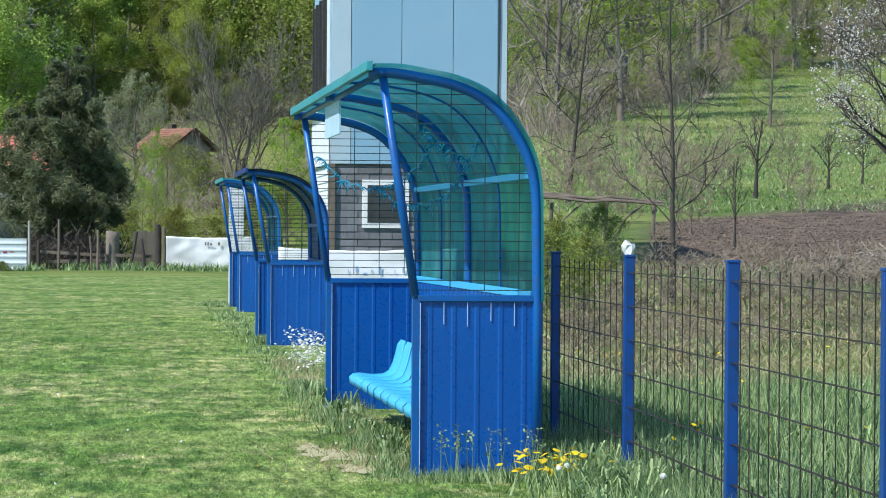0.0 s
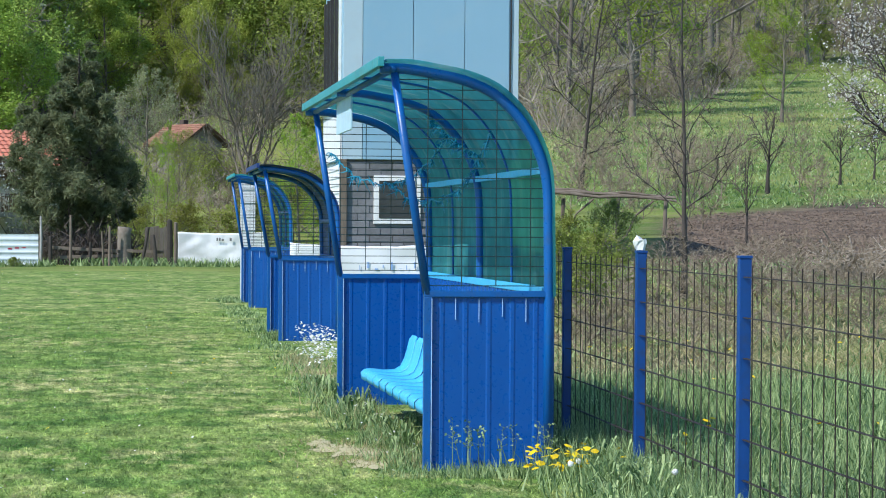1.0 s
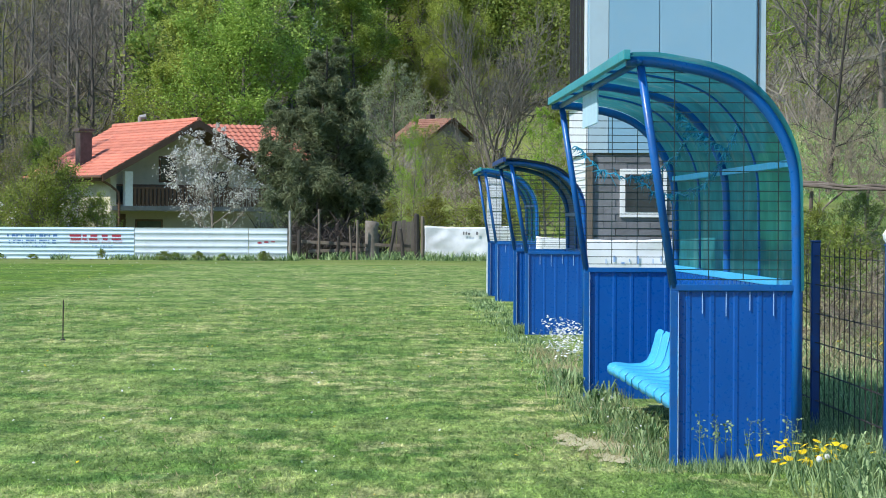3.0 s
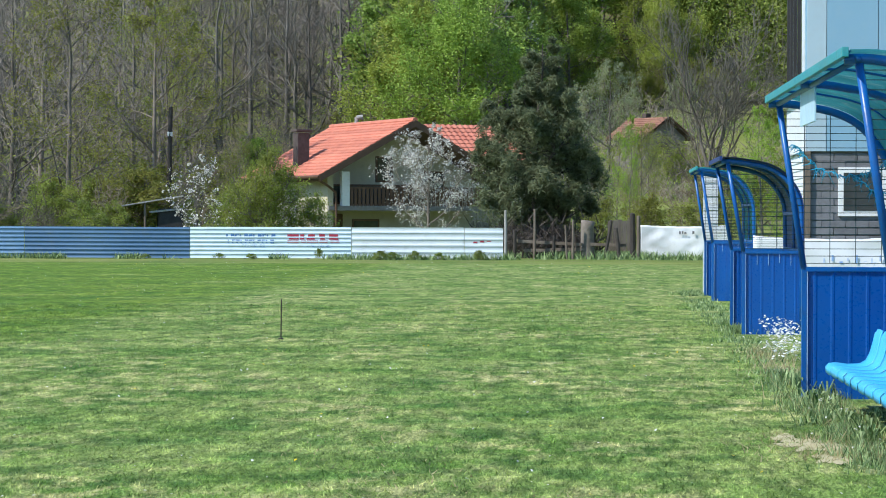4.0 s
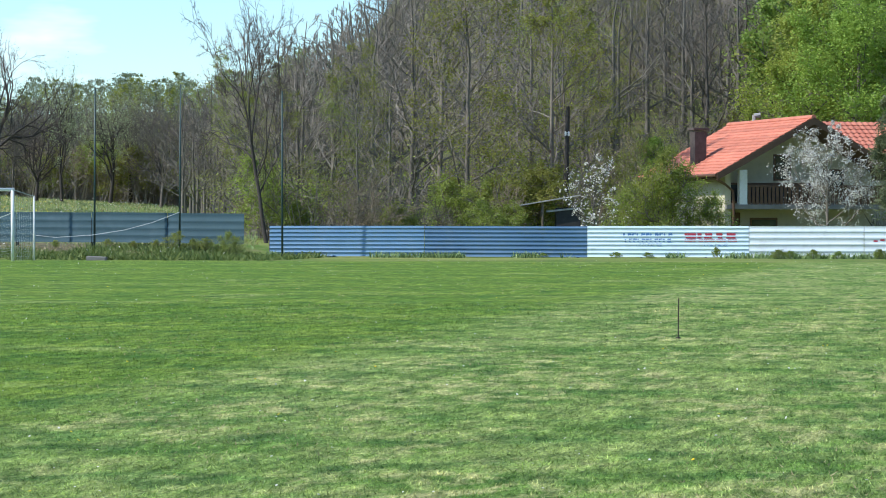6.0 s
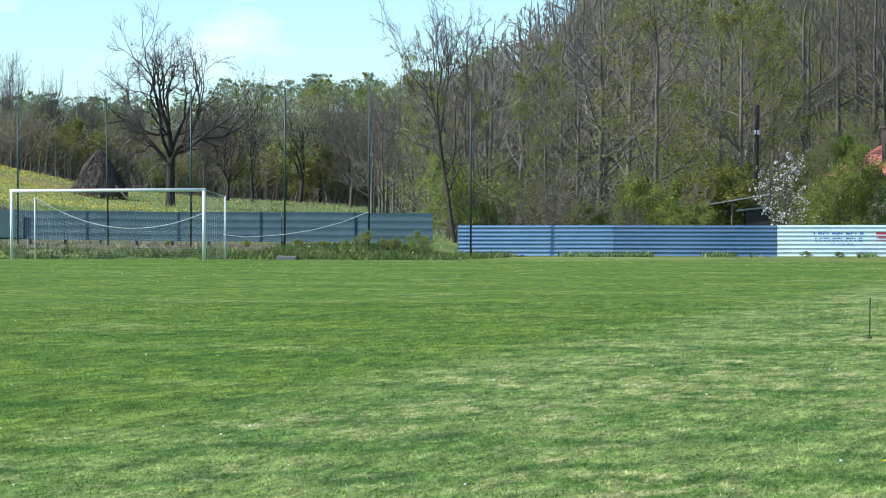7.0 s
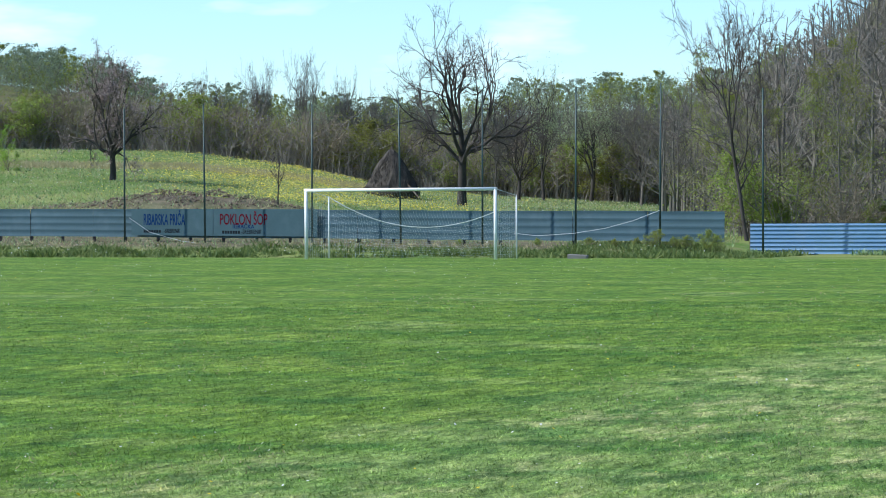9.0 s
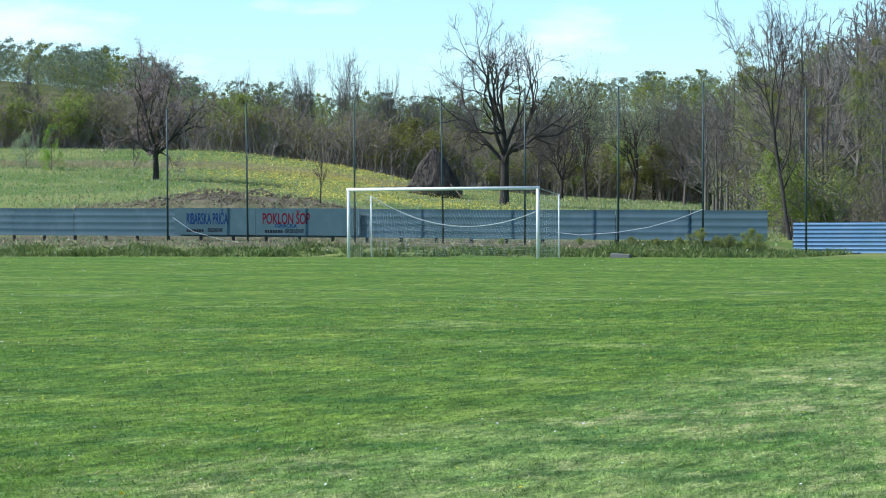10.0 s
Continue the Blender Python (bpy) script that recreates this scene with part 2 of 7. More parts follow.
TWIG_DARK = surface("dark_twigs", (0.07, 0.055, 0.045), (0.1, 0.08, 0.065), 0.9, 0, 1.5, 10, bump=0, each=0.25, local=True)
LEAF_SPRING = leafy("spring_leaves", (0.19, 0.28, 0.035), (0.34, 0.43, 0.07), 0.45)
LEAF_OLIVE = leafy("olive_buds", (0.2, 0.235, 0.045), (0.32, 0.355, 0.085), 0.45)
LEAF_GREEN = leafy("fresh_green_leaves", (0.17, 0.26, 0.05), (0.32, 0.42, 0.09), 0.42, 0.2)
LEAF_FRESH = leafy("bright_beech_leaves", (0.22, 0.32, 0.05), (0.4, 0.5, 0.1), 0.4, 0.08)
LEAF_PALE = leafy("pale_grey_green_leaves", (0.3, 0.36, 0.19), (0.44, 0.5, 0.29), 0.45, 0.1)
# lighter and greyer leaves, the haze of distance put into their colour
LEAF_HAZED = leafy("distant_grey_green_leaves", (0.17, 0.22, 0.135), (0.26, 0.31, 0.19), 0.45, 0.1)
NEEDLE = leafy("dark_needles", (0.13, 0.16, 0.085), (0.25, 0.285, 0.155), 0.4, 0.1, 0.005, 0.1)
BLOSSOM = leafy("white_blossom", (0.5, 0.48, 0.43), (0.88, 0.86, 0.8), 0.4, 0.05, 0.005)
BLOSSOM_PINK = leafy("dull_pink_blossom", (0.3, 0.23, 0.21), (0.5, 0.4, 0.37), 0.3, 0.05, 0.005)


def turf(n, l):
    """The tone of the mown ground at a place: a yellowish verge, the greener pitch with its mowing bands, straw-coloured patches."""
    v = place_of(n, l)
    sep = n.new("ShaderNodeSeparateXYZ")
    l.new(v, sep.inputs[0])
    verge = mixed(n, l, noisy(n, l, v, 0.5, 6, 0.38, 0.62), (0.118, 0.21, 0.05), (0.22, 0.295, 0.096))
    clump = mixed(n, l, 1.0, noisy(n, l, place_of(n, l, (1, 0.5, 1)), 4.0, 6, 0.46, 0.58, 0.65), noisy(n, l, place_of(n, l, (1, 0.5, 1)), 0.55, 4, 0.42, 0.6), "MULTIPLY")
    verge = mixed(n, l, clump, verge, (0.4, 0.395, 0.2))
    pitch = mixed(n, l, noisy(n, l, v, 0.35, 5, 0.36, 0.66), (0.112, 0.2, 0.032), (0.185, 0.262, 0.05))
    band = n.new("ShaderNodeTexWave")
    band.bands_direction = "Y"
    band.inputs["Scale"].default_value, band.inputs["Distortion"].default_value, band.inputs["Detail"].default_value = 0.055, 1.2, 3.0
    l.new(v, band.inputs["Vector"])
    pitch = mixed(n, l, band.outputs["Fac"], pitch, mixed(n, l, 1.0, pitch, (0.82, 0.86, 0.9), "MULTIPLY"))
    w = n.new("ShaderNodeMath")
    w.operation = "ADD"
    l.new(sep.outputs["X"], w.inputs[0])
    l.new(noisy(n, l, v, 0.5, 3, 0.2, 0.8), w.inputs[1])
    r = n.new("ShaderNodeMapRange")
    r.inputs["From Min"].default_value, r.inputs["From Max"].default_value = -6.2, -7.6
    l.new(w.outputs[0], r.inputs["Value"])
    c = mixed(n, l, r.outputs["Result"], verge, pitch)
    patch = n.new("ShaderNodeMath")
    patch.operation = "MULTIPLY"
    patch.inputs[1].default_value = 0.6
    l.new(noisy(n, l, place_of(n, l, (0.25, 0.4, 1)), 1.0, 6, 0.56, 0.70), patch.inputs[0])
    c = mixed(n, l, patch.outputs[0], c, (0.3, 0.35, 0.145))
    deep = n.new("ShaderNodeMath")
    deep.operation = "MULTIPLY"
    deep.inputs[1].default_value = 0.65
    l.new(noisy(n, l, place_of(n, l, (0.8, 0.6, 1)), 1.7, 7, 0.5, 0.6, 0.68), deep.inputs[0])
    c = mixed(n, l, deep.outputs[0], c, (0.05, 0.135, 0.032))
    streak = noisy(n, l, place_of(n, l, (1, 0.3, 1)), 3.4, 6, 0.36, 0.64, 0.72)
    c = mixed(n, l, 0.85, c, mixed(n, l, streak, (0.52, 0.59, 0.52), (1.46, 1.4, 1.34)), "MULTIPLY")
    tuft = noisy(n, l, place_of(n, l, (1, 0.2, 1)), 11.0, 5, 0.38, 0.62, 0.75)
    c = mixed(n, l, 0.9, c, mixed(n, l, tuft, (0.56, 0.62, 0.54), (1.44, 1.4, 1.38)), "MULTIPLY")
    fleck = noisy(n, l, place_of(n, l, (1, 0.24, 1)), 42.0, 3, 0.36, 0.64, 0.7)
    return mixed(n, l, 0.85, c, mixed(n, l, fleck, (0.55, 0.6, 0.52), (1.5, 1.44, 1.44)), "MULTIPLY"), v


def blade_material():
    m, n, l, p = node_mat("mown_grass_blades")
    c, v = turf(n, l)
    geo = n.new("ShaderNodeNewGeometry")
    c = mixed(n, l, 1.0, c, mixed(n, l, geo.outputs["Random Per Island"], (0.7, 0.76, 0.62), (1.95, 1.85, 1.75)), "MULTIPLY")
    l.new(c, p.inputs["Base Color"])
    p.inputs["Roughness"].default_value, p.inputs["Specular IOR Level"].default_value = 0.5, 0.3
    t = n.new("ShaderNodeBsdfTranslucent")
    l.new(c, t.inputs["Color"])
    x = n.new("ShaderNodeMixShader")
    x.inputs[0].default_value = 0.35
    l.new(p.outputs[0], x.inputs[1])
    l.new(t.outputs[0], x.inputs[2])
    l.new(x.outputs[0], n["Material Output"].inputs["Surface"])
    return m


GRASS_BLADE = blade_material()
GRASS_TALL = leafy("tall_grass_blades", (0.025, 0.09, 0.018), (0.45, 0.57, 0.25), 0.3, 0.0, 0.0, 0.5)
GRASS_DRY = leafy("dry_grass_blades", (0.32, 0.28, 0.14), (0.48, 0.43, 0.23), 0.25, 0.0, 0.0)
WEED = leafy("olive_weeds", (0.07, 0.12, 0.03), (0.22, 0.27, 0.08), 0.3, 0.0, 0.0)
YELLOW = leafy("yellow_petals", (0.75, 0.52, 0.01), (0.85, 0.65, 0.02), 0.2, 0.05, 0.0)
YELLOW_PALE = leafy("pale_yellow_petals", (0.68, 0.57, 0.08), (0.8, 0.69, 0.14), 0.3, 0.05, 0.0)
FLUFF = leafy("white_flower_heads", (0.7, 0.7, 0.66), (0.85, 0.85, 0.82), 0.3, 0.05, 0.0)


# ---- mesh helpers ----
def to_mesh(name, bm):
    me = bpy.data.meshes.new(name)
    bm.normal_update()
    bm.to_mesh(me)
    bm.free()
    return me


def part(name, bm, material, parent=None, label="", smooth=False):
    """Links a bmesh as one mesh object under a thing or a part."""
    ob = new(name, to_mesh(name, bm) if isinstance(bm, bmesh.types.BMesh) else bm)
    ob.data.materials.append(material)
    if smooth:
        ob.data.shade_smooth()
    ob.parent = parent
    if label:
        ob["label"] = label
    return ob


def thing(name, m, label, category, group="", kind=""):
    ob = new(name)
    ob.empty_display_size = 0.2
    ob.matrix_world = m
    return tagged(ob, label, category, group, kind)


def raw(name, verts, faces):
    me = bpy.data.meshes.new(name)
    me.from_pydata(verts, [], faces)
    return me


def box(bm, lo, hi, bevel=0.0, m=None):
    """A box between two corners, its edges broken by bevel."""
    made = bmesh.ops.create_cube(bm, size=1.0)["verts"]
    lo, hi = Vector(lo), Vector(hi)
    for v in made:
        v.co = Vector([(lo[i] + hi[i]) / 2 + v.co[i] * (hi[i] - lo[i]) for i in range(3)])
    if m is not None:
        bmesh.ops.transform(bm, matrix=m, verts=made)
    if bevel:
        edges = {e for v in made for e in v.link_edges}
        bmesh.ops.bevel(bm, geom=list(edges), offset=bevel, segments=2, affect="EDGES", profile=0.6)
    return bm


def tube(bm, points, radii, sides=8, caps=True):
    """A round bar along points; radii: one, or one for each point."""
    points = [Vector(p) for p in points]
    if isinstance(radii, (int, float)):
        radii = [radii] * len(points)
    rings, side = [], None
    for i, p in enumerate(points):
        d = (points[min(i + 1, len(points) - 1)] - points[max(i - 1, 0)]).normalized()
        if side is None:
            side = d.orthogonal().normalized()
        side = (side - d * side.dot(d)).normalized()
        up = d.cross(side)
        rings.append([bm.verts.new(p + radii[i] * (side * math.cos(a) + up * math.sin(a))) for a in (2 * math.pi * k / sides for k in range(sides))])
    for a, b in zip(rings, rings[1:]):
        for k in range(sides):
            bm.faces.new((a[k], a[(k + 1) % sides], b[(k + 1) % sides], b[k]))
    if caps:
        bm.faces.new(rings[0][::-1])
        bm.faces.new(rings[-1])
    return bm


def slab(bm, profile, a, b, axis):
    """A thin sheet with a profile (pairs) swept from a to b along an axis: 0 x, 1 y, 2 z."""
    rows = []
    for s in (a, b):
        row = []
        for u, w in profile:
            co = [u, w]
            co.insert(axis, s)
            row.append(bm.verts.new(co))
        rows.append(row)
    for k in range(len(profile) - 1):
        bm.faces.new((rows[0][k], rows[0][k + 1], rows[1][k + 1], rows[1][k]))
    return bm


def thick(bm, depth):
    bmesh.ops.recalc_face_normals(bm, faces=bm.faces)
    bmesh.ops.solidify(bm, geom=bm.faces[:] + bm.edges[:] + bm.verts[:], thickness=depth)
    return bm


def smooth01(a, b, v):
    k = min(1.0, max(0.0, (v - a) / (b - a)))
    return k * k * (3 - 2 * k)


def rung(pairs, v):
    """Straight lines between pairs."""
    if v <= pairs[0][0]:
        return pairs[0][1]
    for (a, p), (b, q) in zip(pairs, pairs[1:]):
        if v <= b:
            return p + (q - p) * (v - a) / (b - a)
    return pairs[-1][1]


def spot(az, d, up=None):
    """The place at an angle to the left of the touchline and a distance from the tripod; on the ground unless up is given."""
    x, y = -d * math.sin(radians(az)), d * math.cos(radians(az))
    return Vector((x, y, ground_z(x, y) if up is None else up))


# ---- the lie of the land ----
def mound(x, y):
    """The dug soil thrown up behind the fence, 0 to 1."""
    return math.exp(-((x + 60.5) / 7.0) ** 2 - ((y - 112) / 4.0) ** 2)


def ground_z(x, y):
    d, az = math.hypot(x, y), math.degrees(math.atan2(-x, y))
    und = noise.noise((x * 0.05, y * 0.05, 3.1))
    left = 0.0
    if y > 86:
        bank = (0.3 + 0.0085 * max(0.0, -x - 29)) * smooth01(87.5, 94, y) * smooth01(-27.5, -31, x)
        edge = 97 / max(0.3, math.cos(radians(az)))
        k = rung(((14, 0.012), (19.3, 0.02), (22, 0.026), (24, 0.033), (26.2, 0.049), (28.7, 0.062), (33.5, 0.069), (50, 0.08)), az)
        left = bank + k * max(0.0, min(d, 205) - edge) * smooth01(14, 19, az)
        left += smooth01(330, 720, d) * rung(((14, 24), (18, 26.5), (21, 24.5), (23, 18.5), (25, 16.5), (29, 18), (31, 26), (36, 31)), az)
    wood = smooth01(18.2, 9.5, az) * smooth01(-13.0, -7.0, az)
    hill = rung(((0, 0), (112, 0), (135, 1.0), (160, 4.0), (200, 12), (300, 36), (420, 62), (5000, 62)), d)
    side = smooth01(-5.5, -9.0, az)
    slope = rung(((0, 0), (26, 0), (46, 0.9), (60, 1.9), (90, 4.2), (150, 9.6), (200, 16), (300, 40), (420, 62), (5000, 62)), d) * smooth01(4.0, 9.0, x)
    front = smooth01(-60, -40, az) * smooth01(75, 55, az)
    back = 0.09 * max(0.0, min(d, 900) - 350) * (1 - front)
    z = (left * (1 - wood) + hill * wood * (1 - side) + slope * side) * front + back
    rough = smooth01(97, 130, d) if x < 4 else smooth01(4, 9, x) * smooth01(18, 40, d) if y > 0 else 0.0
    return z + und * (0.35 if x < 4 else 0.15) * rough * front + 1.15 * mound(x, y) * (1 + 0.3 * noise.noise((x * 0.9, y * 0.9, 1)))


def cover(x, y):
    """How much of the ground is meadow, bare soil and leaf litter."""
    d, az = math.hypot(x, y), math.degrees(math.atan2(-x, y))
    meadow = max(smooth01(86.5, 88.5, y), smooth01(2.6, 3.4, x) * smooth01(-2, 1, y))
    litter = smooth01(128, 150, d) * smooth01(18, 15, az) * smooth01(-8.5, -6.5, az)
    litter *= 1 - smooth01(-5.0, -3.5, az) * smooth01(2.2, 1.2, az) * smooth01(192, 178, d)
    litter = max(litter, smooth01(205, 225, d) * smooth01(14, 18, az))
    litter = max(litter, smooth01(-6.5, -8.5, az) * smooth01(rung(((-17, 190), (-13.5, 163), (-11.9, 131), (-9.25, 103)), az) - 5, rung(((-17, 190), (-13.5, 163), (-11.9, 131), (-9.25, 103)), az) + 5, d))
    far_side = rung(((-17, 70), (-9, 56)), az)
    soil = smooth01(-10.6, -12.0, az) * smooth01(43.5, 45.5, d) * smooth01(far_side, far_side - 4, d)
    mat = smooth01(3.0, 4.2, x) * smooth01(22.5, 26, d) * smooth01(40, 34, d) if y > 0 else 0.0
    soil = max(soil, mat * min(1.0, max(0.0, 0.55 + 0.7 * noise.noise((x * 0.5, y * 0.3, 8.0)))))
    soil = max(soil, smooth01(16.5, 18, az) * smooth01(40, 35, az) * smooth01(90.6, 92.4, y) * smooth01(103, 99, y) * 0.8, mound(x, y) ** 0.5 if mound(x, y) > 0.02 else 0.0)
    return meadow, soil, litter


def ground_material():
    m, n, l, p = node_mat("grass_ground")
    c, v = turf(n, l)
    # cover
    a = n.new("ShaderNodeVertexColor")
    a.layer_name = "cover"
    s = n.new("ShaderNodeSeparateColor")
    l.new(a.outputs["Color"], s.inputs[0])
    meadow = mixed(n, l, noisy(n, l, v, 0.12, 6, 0.4, 0.6), (0.115, 0.19, 0.04), (0.24, 0.28, 0.08))
    meadow = mixed(n, l, noisy(n, l, v, 1.3, 5, 0.5, 0.75), meadow, (0.26, 0.23, 0.12))
    soil = mixed(n, l, noisy(n, l, v, 1.6, 7, 0.4, 0.6, 0.7), (0.085, 0.066, 0.052), (0.2, 0.155, 0.12))
    litter = mixed(n, l, noisy(n, l, v, 0.25, 6, 0.4, 0.6), (0.15, 0.13, 0.075), (0.14, 0.165, 0.055))
    c = mixed(n, l, s.outputs[0], c, meadow)
    c = mixed(n, l, s.outputs[2], c, litter)
    c = mixed(n, l, s.outputs[1], c, soil)
    fine = noisy(n, l, v, 22, 5, 0.3, 0.7)
    c = mixed(n, l, 0.55, c, mixed(n, l, fine, (0.45, 0.45, 0.4), (1.35, 1.35, 1.3)), "MULTIPLY")
    l.new(c, p.inputs["Base Color"])
    p.inputs["Roughness"].default_value = 0.95
    p.inputs["Specular IOR Level"].default_value = 0.1
    bumped(n, l, p, noisy(n, l, v, 9, 6, 0.25, 0.75), 0.8, 0.05)
    return m


def build_ground():
    az = [-180 + 6 * k for k in range(25)] + [-30 + 0.5 * k for k in range(140)] + [40 + 4 * k for k in range(36)]
    az = [a for a in az if a < 180]
    r = [0.5, 2, 4, 6, 8, 10, 12]
    while r[-1] < 3000:
        d = r[-1]
        r.append(d + (0.8 if 82 <= d < 108 else 1.0 if d < 82 else max(2.0, d * 0.03)))
    verts = [(0, 0, ground_z(0, 0))]
    for d in r:
        for a in az:
            x, y = -d * math.sin(radians(a)), d * math.cos(radians(a))
            verts.append((x, y, ground_z(x, y)))
    n, faces = len(az), []
    for k in range(n):
        faces.append((0, 1 + k, 1 + (k + 1) % n))
    for i in range(len(r) - 1):
        for k in range(n):
            p, q = 1 + i * n + k, 1 + i * n + (k + 1) % n
            faces.append((p, p + n, q + n, q))
    me = raw("ground", verts, faces)
    layer = me.color_attributes.new("cover", "FLOAT_COLOR", "POINT")
    flat = np.ones((len(verts), 4), np.float32)
    for i, (x, y, _) in enumerate(verts):
        flat[i, :3] = cover(x, y)
    layer.data.foreach_set("color", flat.ravel())
    me.shade_smooth()
    me.validate()
    ob = part("ground", me, ground_material())
    return tagged(ob, "mown football pitch running into rough meadow and wooded hillside", "ground", kind="structure")


build_ground()


# ---- the dugouts ----
FULL_ARC = [(-0.30, 2.50), (-0.14, 2.50), (0.02, 2.475), (0.22, 2.435), (0.40, 2.36), (0.53, 2.25), (0.63, 2.12), (0.705, 1.97), (0.75, 1.78), (0.76, 1.46), (0.765, 1.05)]
ARC = FULL_ARC


def rounded(pts, steps=3):
    """A smooth line through the points."""
    out = []
    for i in range(len(pts) - 1):
        p = [Vector(pts[max(0, min(len(pts) - 1, i + k))]) for k in (-1, 0, 1, 2)]
        for j in range(steps):
            t = j / steps
            q = 0.5 * (2 * p[1] + (p[2] - p[0]) * t + (2 * p[0] - 5 * p[1] + 4 * p[2] - p[3]) * t * t + (3 * p[1] - p[0] - 3 * p[2] + p[3]) * t ** 3)
            out.append((q.x, q.y))
    return out + [tuple(pts[-1])]


def arc_x(z):
    """How far back the roof's arc reaches at a height."""
    for (xa, za), (xb, zb) in zip(ARC[2:], ARC[3:]):
        if zb <= z <= za:
            return xa + (xb - xa) * (za - z) / (za - zb)
    return 0.76


def arc_z(x):
    for (xa, za), (xb, zb) in zip(ARC, ARC[1:]):
        if xa <= x <= xb:
            return za + (zb - za) * (x - xa) / (xb - xa)
    return 2.5


def ribbed(bm, y, z0, z1, x0, x1, pitch=0.147):
    """An upright steel sheet across x with narrow pressed ribs."""
    profile, x = [], x0
    while x < x1 - 0.02:
        for dx, dy in ((0, 0), (0.045, 0), (0.055, -0.004), (0.073, -0.004), (0.083, 0)):
            if x + dx < x1:
                profile.append((x + dx, y + dy))
        x += pitch
    profile.append((x1, y))
    return thick(slab(bm, profile, z0, z1, 2), 0.0015)


def seat_shell():
    """One moulded seat: pan with a rolled front lip, back with a rounded top and two pressed flutes."""
    bm = bmesh.new()
    prof = [(-0.02, -0.055), (-0.025, -0.01), (0.0, 0.012), (0.06, 0.008), (0.18, -0.004), (0.29, 0.0), (0.35, 0.03), (0.385, 0.09), (0.41, 0.18), (0.43, 0.26), (0.44, 0.30)]
    cols = 9
    grid = []
    for i, (x, z) in enumerate(prof):
        row = []
        for k in range(cols):
            u = k / (cols - 1) * 2 - 1
            w = 0.195 * (1 - 0.18 * max(0, (i - 7)) / 3 * (abs(u) > 0.9))
            dish = 0.018 * (u * u) if 2 < i < 8 else 0.006 * u * u
            flute = -0.006 * math.cos(u * 9.4) if i > 2 else 0
            drop = -0.03 * (abs(u) ** 4) if i == len(prof) - 1 else 0
            row.append(bm.verts.new((x * 0.86 - flute, u * w, z + dish + drop)))
        grid.append(row)
    for a, b in zip(grid, grid[1:]):
        for k in range(cols - 1):
            bm.faces.new((a[k], a[k + 1], b[k + 1], b[k]))
    return to_mesh("seat_shell", thick(bm, 0.008))


def mesh_grid(bm, y, z0, step_z, step_x, wire=0.0042):
    """Welded wire in the open end over the wall, up to the arc."""
    z = z0
    while z < ARC[0][1] - 0.06:
        front = -0.006 - 0.21 * (z - 1.1) / (ARC[0][1] - 1.13)
        tube(bm, [(front, y, z), (arc_x(z) - 0.02, y, z)], wire, 4, False)
        z += step_z
    x = 0.0
    while x < 0.74:
        tube(bm, [(x, y, z0), (x, y, arc_z(x) - 0.03)], wire, 4, False)
        x += step_x


